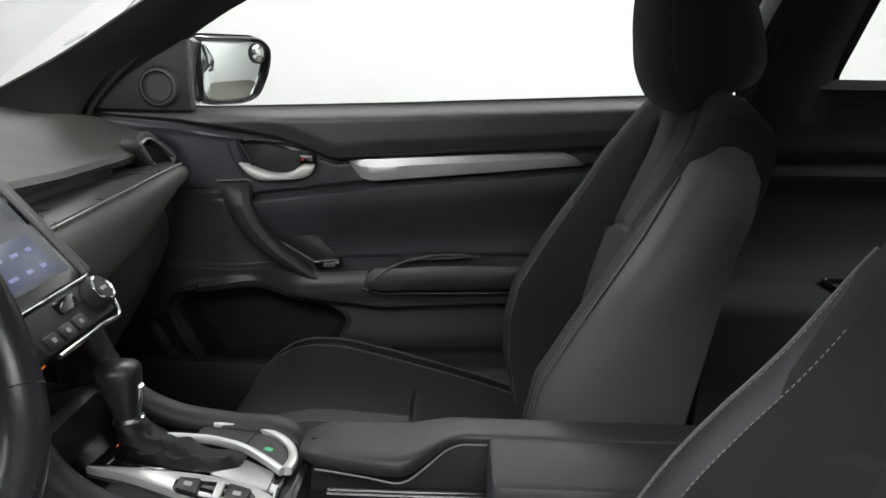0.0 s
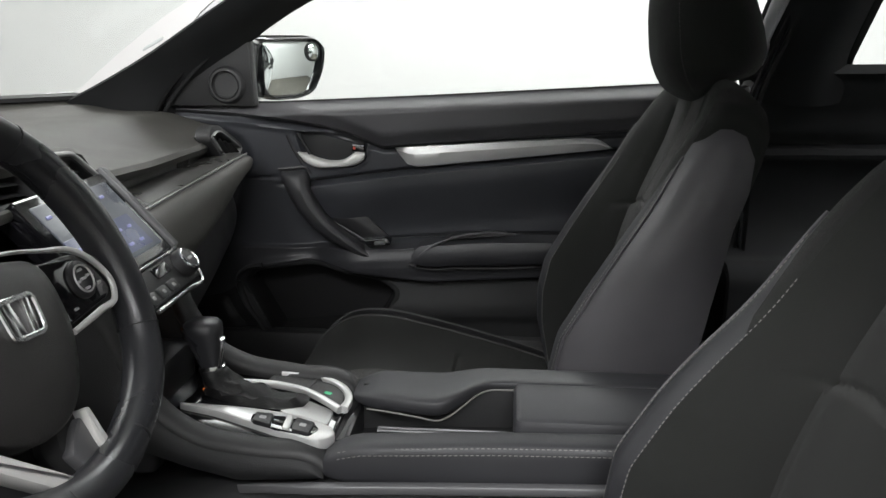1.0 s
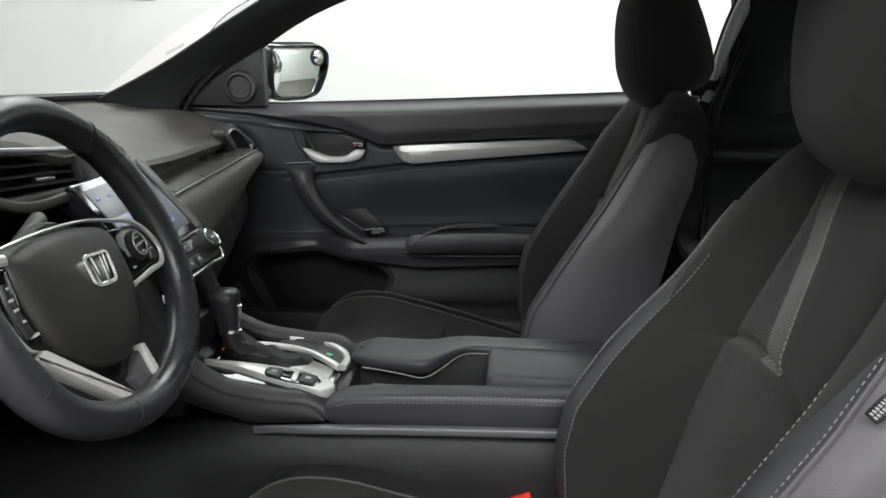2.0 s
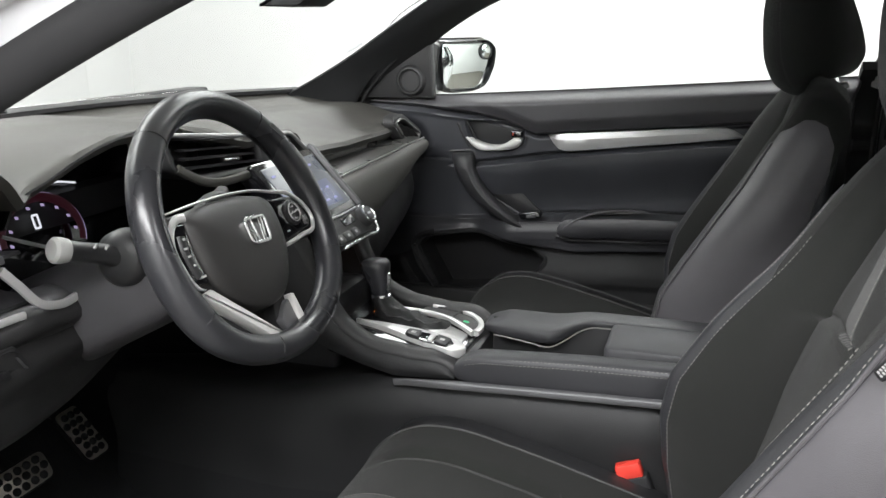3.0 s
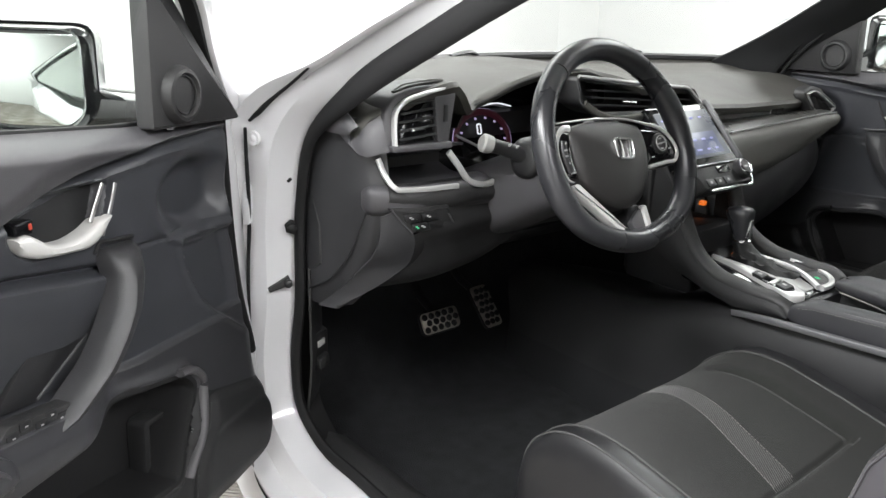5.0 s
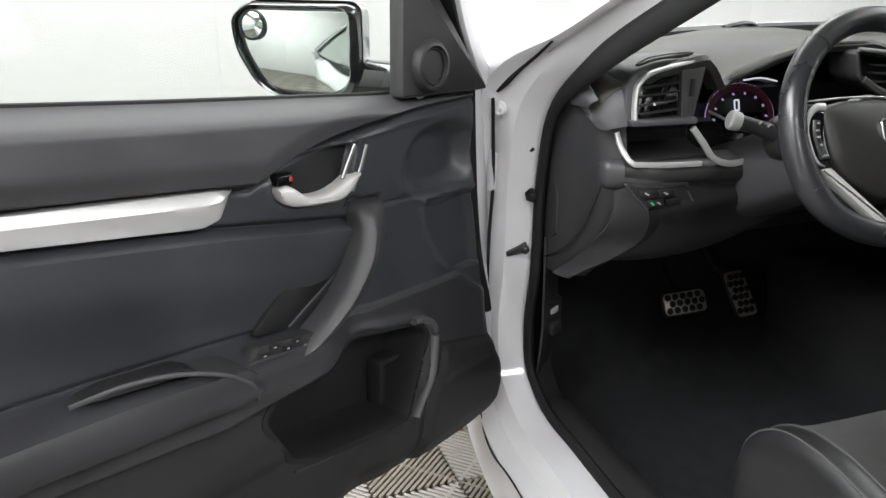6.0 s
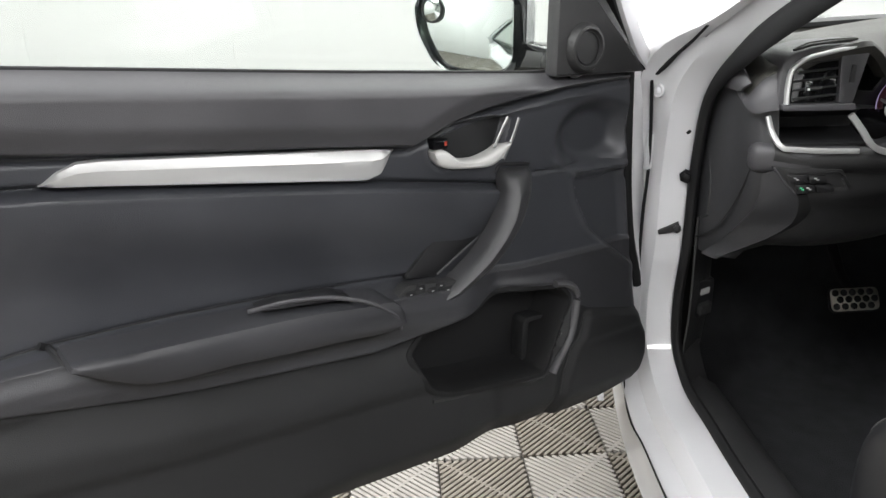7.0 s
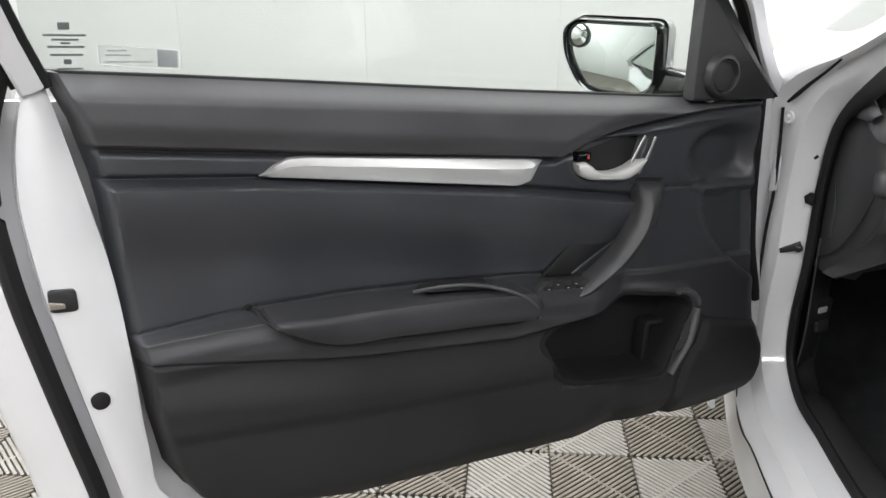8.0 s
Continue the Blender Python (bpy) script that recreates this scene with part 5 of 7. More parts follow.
part("vent_shelf", plate(rounded([(-0.650, 0.879), (-0.545, 0.879), (-0.545, 0.889), (-0.652, 0.889)], 0.003, 3), dv, -0.06, 0.002, 0.002), M_DOOR, pod)
# flank: from the edge of the top pad down to the end panel
edge_a = spline([cols[j][29] for j in range(16, -1, -3)] + [cols[0][k] for k in range(27, 16, -2)], 40)
edge_b = spline([(-0.459, -0.650, 0.879), (-0.466, -0.664, 0.876), (-0.484, -0.678, 0.871), (-0.498, -0.684, 0.877), (-0.510, -0.687, 0.893), (-0.520, -0.688, 0.910)], 40)
P = [[tuple(p * (1 - q) + r * q + np.array([0.25, -0.8, 0.1]) * 0.006 * math.sin(math.pi * q)) for p, r in zip(edge_a, edge_b)] for q in np.linspace(0, 1, 14)]
part("pod_flank", shell(P, -0.004), M_DOOR, dash, "soft grey flank of the vent pod")
# corner piece below the windscreen pillar
ga, gb = spline([(-0.585, -0.694, 0.902), (-0.555, -0.694, 0.900), (-0.505, -0.690, 0.901)], 14), spline([(-0.575, -0.690, 0.930), (-0.535, -0.688, 0.940), (-0.489, -0.684, 0.916)], 14)
P = [[tuple(p * (1 - q) + r * q + np.array([0, -1, 0]) * 0.005 * math.sin(math.pi * q)) for p, r in zip(ga, gb)] for q in np.linspace(0, 1, 9)]
part("corner_piece", shell(P, 0.004), M_DOOR, dash, "small grey corner trim")
# slim air slot let into the top of the vent pod
ss = np.linspace(0, 1, 26)
sy = -0.628 + 0.092 * ss
sz = np.interp(sy, [-0.629, -0.605, -0.574, -0.536], [0.9625, 0.9705, 0.974, 0.9765]) + 0.0012
hw = 0.010 * np.sin(math.pi * (0.04 + 0.92 * ss))**0.7
part("air_slot", grid([[(-0.481 + q * w_, y, z) for y, z, w_ in zip(sy, sz, hw)] for q in np.linspace(-1, 1, 9)]), M_BLACK, dash, "slim black air slot")
rim_ = [(-0.481 + w_, y, z) for y, z, w_ in zip(sy, sz, hw)] + [(-0.481 - w_, y, z) for y, z, w_ in zip(sy[::-1], sz[::-1], hw[::-1])]
part("air_slot_rim", sweep(rim_, 0.0014, 0.0018, up=(0, 0, 1), n=8, closed=True), M_DASH, dash)

# coin tray with silver edge, lower panel with switches, end cap
P = []
for y in np.linspace(-0.646, -0.50, 16):
    e = smooth(-0.60, -0.68, y) * 0.03
    P.append([(-0.466 - e, y, 0.880), (-0.50 - e, y, 0.876), (-0.53, y, 0.858), (-0.53, y, 0.836), (-0.50 - e, y, 0.826), (-0.452 - e, y, 0.824)])
part("tray", shell(P, -0.004), M_BLACK, dash, "black open coin tray")
part("tray_edge", sweep(np.concatenate([spline([(-0.474, -0.660, 0.868), (-0.464, -0.654, 0.842), (-0.453, -0.648, 0.828)], 12), spline([(-0.450, -0.640, 0.822), (-0.444, -0.60, 0.8195), (-0.441, -0.53, 0.817)], 16)]), 0.0042, 0.003, up=(1, 0, 0), n=10, power=4), M_SILVER, dash, "silver tray edge")
part("tray_end", sweep(spline([(-0.445, -0.548, 0.872), (-0.443, -0.530, 0.850), (-0.440, -0.507, 0.822), (-0.440, -0.480, 0.813), (-0.445, -0.44, 0.815)], 24), 0.005, 0.0035, up=(1, 0, 0), n=10, power=4), M_SILVER, dash, "silver tray end bracket")
YD = [-0.650, -0.63, -0.58, -0.45, -0.30, -0.16, -0.10]
top_e = [(-0.468, 0.826), (-0.460, 0.821), (-0.452, 0.816), (-0.447, 0.812), (-0.445, 0.80), (-0.43, 0.78), (-0.42, 0.76)]
prof = []
for (x, z), y in zip(top_e, YD):
    e, r = smooth(-0.60, -0.672, y) * 0.05, 0.05 * smooth(-0.5, -0.28, y)
    prof.append([(x - 0.03, z + 0.006), (x, z), (x + 0.010, z - 0.012), (x + 0.006, z - 0.026), (-0.452 - e, 0.785 if y < -0.2 else 0.75), (-0.446 - e, 0.755 if y < -0.2 else 0.73), (-0.462 - e, 0.72 + r), (-0.485 - e, 0.665 + r), (-0.515 - e, 0.645 + r), (-0.62, 0.635 + r)])
fascia(prof, YD, 44, M_TRIM, "knee_panel", "dark lower dashboard panel", 0.0015)
# padded roll under the tray, rounded off at its outer end
ry_ = np.concatenate([-0.670 + 0.03 * np.linspace(0, 1, 14)**2, np.linspace(-0.632, -0.44, 20)])
rk = np.clip((ry_ + 0.6705) / 0.020, 0.004, 1)
rk = np.sqrt(1 - (1 - rk)**2)
part("tray_roll", sweep([(-0.478 - 0.035 * float(smooth(-0.60, -0.69, y)), y, 0.8025 - 0.006 * float(smooth(-0.60, -0.44, y))) for y in ry_], 0.034 * (0.25 + 0.75 * rk), 0.0265 * (0.25 + 0.75 * rk), up=(0, 0, 1), n=28, power=2.8), M_DOOR, dash, "soft padded roll under the tray")
# slanted outer facet of the lower panel
fa = spline([(-0.452, -0.646, 0.789), (-0.447, -0.612, 0.749), (-0.468, -0.607, 0.695), (-0.485, -0.627, 0.671), (-0.51, -0.652, 0.647), (-0.552, -0.688, 0.612)], 30)
fb = spline([(-0.463, -0.664, 0.781), (-0.463, -0.664, 0.753), (-0.476, -0.667, 0.718), (-0.505, -0.672, 0.688), (-0.538, -0.680, 0.655), (-0.60, -0.694, 0.605)], 30)
P = [[tuple(p * (1 - q) + r * q + np.array([0.6, -0.7, 0]) * 0.003 * math.sin(math.pi * q)) for p, r in zip(fa, fb)] for q in np.linspace(0, 1, 8)]
part("lower_facet", shell(P, -0.004), M_LOWER, dash, "grey outer facet of the lower panel")
P = [[tuple(p * (1 - q) + np.array([p[0] - 0.02, -0.47, p[2] + 0.02 - 0.012 * (p[2] - 0.70) / 0.05]) * q) for p in fa[6:]] for q in np.linspace(0, 1, 10)]
part("lower_front", shell(P, 0.004), M_TRIM, dash, "dark front of the lower panel")


def bp(a, b, t):
    return (-0.4415 + 0.05 * (b - 0.77) - 0.25 * max(-0.60 - a, 0) + t, a, b)


swp = part("switch_panel", plate(rounded([(-0.653, 0.7945), (-0.551, 0.790), (-0.528, 0.754), (-0.618, 0.752)], 0.004, 3), bp, -0.03, 0.002, 0.002), M_TRIM, dash, "small switch panel")
part("panel_edge", sweep([bp(a, b, 0.002) for a, b in spline([(-0.652, 0.793), (-0.634, 0.771), (-0.617, 0.7525)], 10)], 0.0018, 0.002, up=(1, 0, 0), n=6), M_DOOR, swp)
part("panel_slit", sweep([bp(a, b, 0.0025) for a, b in spline([(-0.620, 0.787), (-0.58, 0.7855), (-0.553, 0.784), (-0.549, 0.780)], 12)], 0.0011, 0.0012, up=(1, 0, 0), n=6), M_BLACK, swp)
for k, (a, b) in enumerate(((-0.6175, 0.7765), (-0.588, 0.776), (-0.6035, 0.7615), (-0.5745, 0.761))):
    part("switch", plate(rounded([(a - 0.0155, b + 0.006), (a + 0.0105, b + 0.006), (a + 0.0155, b - 0.006), (a - 0.0105, b - 0.006)], 0.0015, 3), bp, 0.0, 0.0035, 0.0008), M_BLACK, swp)
for a, b, w_, m_ in ((-0.6195, 0.777, 0.004, M_MARK), (-0.590, 0.777, 0.0045, M_MARK), (-0.6095, 0.7615, 0.003, M_GREEN), (-0.5995, 0.762, 0.004, M_MARK)):
    for dx, db in ((-0.5, 0.0011), (0.35, -0.0013)):
        part("switch_mark", plate(rounded([(a + (dx - 0.5) * w_, b + db - 0.0011), (a + (dx + 0.5) * w_, b + db - 0.0011), (a + (dx + 0.5) * w_, b + db + 0.0011), (a + (dx - 0.5) * w_, b + db + 0.0011)], 0.0006, 2), bp, 0.003, 0.0042, 0.0002), m_, swp)
part("dimmer_wheel", plate(rounded([(-0.5515, 0.776), (-0.549, 0.776), (-0.538, 0.759), (-0.5405, 0.759)], 0.001, 3), bp, 0.0, 0.0045, 0.001), M_LEDGE, swp)

# end cap beside the door opening
P = []
for z in np.linspace(0.60, 0.925, 60):
    xe = np.interp(z, [0.60, 0.66, 0.75, 0.80, 0.87, 0.945], [-0.60, -0.53, -0.495, -0.485, -0.50, -0.52])
    xo = np.interp(z, [0.60, 0.75, 0.88, 0.945], [-0.655, -0.64, -0.63, -0.60])
    P.append([(xe + 0.02, -0.640, z), (xe + 0.012, -0.655, z), (xe, -0.668, z), (xe * 0.6 + xo * 0.4, -0.682, z), (xo, -0.69, z), (xo - 0.05, -0.69, z)])
part("end_cap", shell(P, 0.002), M_LOWER, dash, "dark end cap of the dashboard")
part("end_cap_curve", sweep(spline([(-0.49, -0.670, 0.785), (-0.52, -0.678, 0.72), (-0.57, -0.687, 0.66), (-0.63, -0.693, 0.625)], 20), 0.002, 0.002, up=(0, 1, 0), n=6), M_BLACK, dash)

# steering column shroud and stalks
column = thing("steering_column", (-0.45, -0.38, 0.80), "black steering column shroud with control stalks", "steering column")
ct = np.array([-0.30, -0.38, 0.862])
cb = np.array([-0.56, -0.38, 0.74])
part("shroud", sweep([ct * (1 - s) + cb * s for s in np.linspace(0, 1, 10)], np.interp(np.linspace(0, 1, 10), [0, 0.2, 1], [0.05, 0.068, 0.085]), np.interp(np.linspace(0, 1, 10), [0, 0.2, 1], [0.045, 0.058, 0.068]), up=(0, 0, 1), n=24, power=3), M_DOOR, column, "dark grey column shroud")
part("stalk_boss", disc((-0.375, -0.435, 0.862), (0.1, -1, 0.12), [(0, 0.034), (0.016, 0.032), (0.022, 0.026), (0.026, 0.018)]), M_BLACK, column)
st = spline([(-0.375, -0.45, 0.866), (-0.385, -0.475, 0.876), (-0.398, -0.512, 0.888)], 14)
stalk = part("stalk", sweep(st, np.interp(np.arange(14), [0, 8, 13], [0.013, 0.011, 0.012]), up=(0, 0, 1), n=14), M_BLACK, column, "black light stalk")
part("stalk_tip", disc((-0.396, -0.505, 0.886), (-0.3, -1, 0.30), [(0, 0.013), (0.008, 0.0145), (0.014, 0.0142), (0.017, 0.011)]), M_STALK, stalk, "grey stalk end")
for k in range(2):
    part("stalk_mark", sweep([(-0.371 - 0.004 * k, -0.470 - 0.012 * k, 0.885 + 0.004 * k), (-0.372 - 0.004 * k, -0.474 - 0.012 * k, 0.881 + 0.004 * k)], 0.0015, 0.0015, up=(0, 0, 1), n=6), M_MARK, stalk)
part("wiper_stalk", sweep(spline([(-0.375, -0.31, 0.87), (-0.38, -0.27, 0.882), (-0.39, -0.22, 0.895)], 12), 0.010, 0.010, up=(0, 0, 1), n=12), M_BLACK, column)

# ---- steering wheel ----
WT = radians(23.2)
WN = np.array([math.cos(WT), 0, math.sin(WT)])
WU = np.array([-WN[2], 0, WN[0]])
WC = np.array([-0.2485, -0.389, 0.8895])
WK = 0.93


def wp(a, b, t):
    return tuple(WC + (np.array([0, 1, 0]) * a + WU * b) * WK + WN * t)


wheel = thing("steering_wheel", tuple(WC), "leather-wrapped three-spoke steering wheel with silver accents", "steering wheel")
R = 0.154 / WK
ang = np.linspace(0, 2 * math.pi, 120, endpoint=False)
thick = np.array([0.0165 + 0.0025 * math.exp(-((abs(math.degrees(q)) % 180 - 20) / 14)**2) for q in ang])
def rim_at(q, r):
    """A point on the rim's circle, which is flattened at the bottom."""
    return r * math.cos(q), r * math.sin(q) * (0.985 - 0.09 * float(smooth(0.45, 1.0, -math.sin(q))))


part("rim", sweep([wp(*rim_at(q, R), 0.006) for q in ang], thick, 0.0175, up=tuple(WN), n=20, closed=True), M_RIM, wheel, "worn black leather rim")
for q in (52, 128, 205, 250, 290, 335):
    c = np.array([math.cos(radians(q)), math.sin(radians(q))])
    ring = [wp(*rim_at(radians(q), R + 0.0172 * math.cos(k)), 0.006 + 0.0180 * math.sin(k)) for k in np.linspace(0, 2 * math.pi, 20, endpoint=False)]
    part("rim_seam", sweep(ring, 0.0009, 0.0007, up=(c[0] * 0.01, 1.0, 0.01) if abs(c[1]) > 0.7 else (0, 0.01, 1), n=6, closed=True), M_BLACK, wheel)
# thread on the inner face of the rim
for a0, a1, count in ((-68, -20, 46), (200, 248, 46), (25, 60, 34), (120, 155, 34)):
  st = []
  for q in np.linspace(radians(a0), radians(a1), count):
    for sgn in (1, -1):
        q2 = q + sgn * 0.004
        st.append(sweep([wp(*rim_at(q - sgn * 0.004, R - 0.0166), 0.004), wp(*rim_at(q2, R - 0.0160), 0.010)], 0.0007, 0.0007, up=tuple(WN), n=5))
  part("rim_stitching", merge(*st), M_STITCH, wheel, "grey cross stitching")
hubo = loop([(-0.116, 0.036), (-0.085, 0.046), (-0.04, 0.046), (0.016, 0.040), (0.052, 0.027), (0.057, -0.018), (0.040, -0.060), (0.012, -0.087), (-0.032, -0.094), (-0.074, -0.074), (-0.108, -0.040), (-0.117, 0.0)], 72)
rings = []
ch = hubo.mean(0)
for k, t in ((0.96, -0.03), (1.0, -0.012), (1.0, 0.006), (0.985, 0.011), (0.94, 0.015), (0.80, 0.019), (0.55, 0.0225), (0.3, 0.0245), (0.03, 0.025)):
    rings.append([wp(*(ch + (q - ch) * k), t) for q in hubo])
part("airbag_cover", tubes(rings), M_HUB, wheel, "dark airbag cover")
part("hub_back", disc(wp(-0.004, -0.02, -0.05), tuple(WN), [(0, 0.05), (0.03, 0.075), (0.04, 0.07)]), M_BLACK, wheel)
em = rounded([(-0.037, 0.016), (0.009, 0.012), (0.004, -0.023), (-0.037, -0.019)], 0.010, 5)
emb = part("emblem", frame_ring(em, 0.0045, wp, 0.022, 0.0285, 0.001), M_CHROME, wheel, "chrome maker's emblem, plain ring")
for foot in ([(-0.029, 0.013), (-0.021, 0.012), (-0.018, -0.017), (-0.027, -0.016)], [(-0.006, 0.010), (0.001, 0.009), (-0.004, -0.018), (-0.011, -0.018)]):
    part("emblem_bar", plate(rounded(foot, 0.002, 3), wp, 0.022, 0.0275, 0.001), M_CHROME, emb)
# spoke arms, button pods, silver line over the hub
part("spoke", plate(rounded([(-0.10, 0.046), (-0.150, 0.048), (-0.162, 0.03), (-0.158, -0.036), (-0.14, -0.046), (-0.10, -0.044)], 0.010, 4), wp, -0.02, 0.006, 0.004), M_HUB, wheel)
part("spoke", plate(rounded([(0.04, 0.026), (0.112, 0.022), (0.150, 0.010), (0.156, -0.028), (0.13, -0.040), (0.045, -0.040)], 0.010, 4), wp, -0.02, 0.005, 0.004), M_HUB, wheel)
right_pod = part("button_pod", plate(rounded([(0.052, 0.026), (0.102, 0.018), (0.122, 0.004), (0.131, -0.020), (0.122, -0.028), (0.054, -0.032)], [0.006, 0.012, 0.010, 0.010, 0.008, 0.006], 4), wp, 0.0, 0.012, 0.003), M_PIANO, wheel, "gloss black button pod")
left_pod = part("button_pod", plate(rounded([(-0.112, 0.034), (-0.120, -0.006), (-0.114, -0.036), (-0.140, -0.034), (-0.147, 0.010), (-0.132, 0.036)], [0.006, 0.02, 0.008, 0.010, 0.012, 0.008], 4), wp, 0.0, 0.013, 0.003), M_PIANO, wheel, "gloss black button pod")
part("pod_edge", sweep([wp(a, b, 0.0125) for a, b in spline([(-0.150, 0.049), (-0.11, 0.050), (-0.072, 0.0505), (-0.02, 0.0485), (0.028, 0.043), (0.066, 0.034), (0.104, 0.023), (0.124, 0.007), (0.135, -0.020), (0.128, -0.031), (0.10, -0.034), (0.052, -0.037)], 90)], np.interp(np.linspace(0, 1, 90), [0, 0.1, 0.5, 0.62, 0.9, 1], [0.0010, 0.0015, 0.0016, 0.0030, 0.0032, 0.0026]), 0.0024, up=tuple(WN), n=8), M_SILVER, wheel, "silver line over the hub and round the pod")
part("pod_edge", sweep([wp(a, b, 0.013) for a, b in spline([(-0.112, 0.040), (-0.124, 0.041), (-0.137, 0.034), (-0.149, 0.012), (-0.148, -0.012), (-0.143, -0.030), (-0.138, -0.037), (-0.130, -0.041)], 50)], np.interp(np.linspace(0, 1, 50), [0, 0.2, 0.4, 0.8, 1], [0.005, 0.0045, 0.0035, 0.0030, 0.0008]), 0.0024, up=tuple(WN), n=8), M_SILVER, left_pod, "silver edge")
part("button_dial", disc(wp(0.094, -0.002, 0.0115), tuple(WN), [(0, 0.0165), (0.003, 0.016), (0.0045, 0.013), (0.003, 0.008)]), M_BLACK, right_pod)
part("dial_ring", sweep([wp(0.094 + 0.0125 * math.cos(q), -0.002 + 0.0125 * math.sin(q), 0.0162) for q in np.linspace(0, 2 * math.pi, 30, endpoint=False)], 0.0009, 0.0009, up=tuple(WN), n=6, closed=True), M_EDGE, right_pod)
for a, b, w_ in ((0.094, 0.006, 0.003), (0.094, -0.002, 0.0035), (0.086, -0.003, 0.0018), (0.102, -0.001, 0.0018), (0.094, -0.011, 0.0028), (0.118, -0.012, 0.003), (0.070, -0.022, 0.003)):
    part("button_mark", plate(rounded([(a - w_, b - 0.0012), (a + w_, b - 0.0012), (a + w_, b + 0.0012), (a - w_, b + 0.0012)], 0.0006, 2), wp, 0.011, 0.0165 if b > -0.012 and a < 0.11 else 0.0128, 0.0003), M_MARK, right_pod)
part("button_strip", sweep([wp(a, b, 0.0135) for a, b in spline([(-0.131, 0.022), (-0.1345, 0.004), (-0.133, -0.012), (-0.130, -0.026)], 16)], 0.0055, 0.003, up=tuple(WN), n=10), M_BLACK, left_pod)
for a, b, w_ in ((-0.131, 0.018, 0.002), (-0.134, 0.008, 0.003), (-0.134, -0.001, 0.003), (-0.132, -0.012, 0.0022), (-0.127, -0.027, 0.004)):
    part("button_mark", plate(rounded([(a - w_, b - 0.0013), (a + w_, b - 0.0013), (a + w_, b + 0.0013), (a - w_, b + 0.0013)], 0.0006, 2), wp, 0.012, 0.0172, 0.0003), M_MARK, left_pod)
# lower spokes: black webs, slim blades, leather foot
part("lower_spoke", plate(rounded([(-0.120, -0.050), (-0.085, -0.074), (-0.012, -0.150), (-0.040, -0.155), (-0.075, -0.120)], 0.008, 4), wp, -0.024, -0.006, 0.004), M_BLACK, wheel)
part("lower_spoke", plate(rounded([(0.004, -0.090), (0.034, -0.092), (0.044, -0.154), (0.008, -0.156), (-0.006, -0.112)], 0.006, 4), wp, -0.024, -0.006, 0.004), M_BLACK, wheel)
part("spoke_blade", plate(rounded([(-0.131, -0.045), (-0.113, -0.043), (-0.003, -0.150), (-0.026, -0.148)], 0.003, 3), wp, -0.010, 0.009, 0.003), M_BRIGHT, wheel, "slim silver lower spoke blade")
part("spoke_blade", plate(rounded([(0.027, -0.094), (0.034, -0.096), (0.039, -0.152), (0.030, -0.155), (0.024, -0.120)], 0.002, 3), wp, -0.010, 0.005, 0.002), M_BRIGHT, wheel, "slim silver lower spoke blade")
part("spoke_face", plate(rounded([(0.010, -0.104), (0.024, -0.098), (0.028, -0.154), (0.010, -0.156), (-0.006, -0.118)], 0.004, 3), wp, -0.010, 0.001, 0.002), M_LEDGE, wheel, "satin grey spoke face")
part("spoke_foot", plate(rounded([(-0.056, -0.122), (-0.028, -0.118), (-0.004, -0.158), (-0.062, -0.148)], 0.008, 4), wp, -0.014, 0.002, 0.005), M_RIM, wheel)

# ---- centre console ----
console = thing("centre_console", (0, 0, 0.262), "dark centre console with silver shifter trim and stitched armrest", "console")


def gp(x, y, t):
    """On the sloping top round the shifter."""
    return (x, y, 0.634 - 0.10 * (x + 0.09) + t)


# tunnel sides
P = []
for x in np.linspace(-0.78, 0.62, 30):
    top = np.interp(x, [-0.78, -0.40, -0.20, 0.0, 0.62], [0.50, 0.525, 0.575, 0.592, 0.605])
    wd = np.interp(x, [-0.78, -0.62, -0.4, -0.1, 0.6], [0.05, 0.075, 0.115, 0.112, 0.112])
    P.append(spline([(x, -wd - 0.03, 0.25), (x, -wd - 0.012, 0.36), (x, -wd - 0.004, 0.48), (x, -wd, top - 0.02), (x, -wd + 0.012, top), (x, 0, top + 0.002), (x, wd - 0.012, top), (x, wd, top - 0.02), (x, wd + 0.004, 0.48), (x, wd + 0.012, 0.36), (x, wd + 0.03, 0.25)], 44))
P = np.array(P)
part("tunnel", shell(P[:, 7:37], -0.004), M_DOORLOW, console, "dark grey tunnel top and sides")
part("tunnel_side", shell(P[:, :8], -0.004), M_TUNNEL, console, "dark plastic tunnel side")
part("tunnel_side", shell(P[:, 36:], -0.004), M_TUNNEL, console, "dark plastic tunnel side")
for side in (-1, 1):
    run = spline([(-0.190, side * 0.106, 0.584), (-0.165, side * 0.112, 0.590), (-0.13, side * 0.1185, 0.5955), (0.0, side * 0.1185, 0.602), (0.21, side * 0.1185, 0.610), (0.5, side * 0.1185, 0.618)], 60)
    part("side_ledge", sweep(run, np.interp(np.linspace(0, 1, 60), [0, 0.14, 1], [0.001, 0.006, 0.006]), 0.0055, up=(0, 0, 1), n=16, power=5), M_LEDGE, console, "light grey ledge along the side")

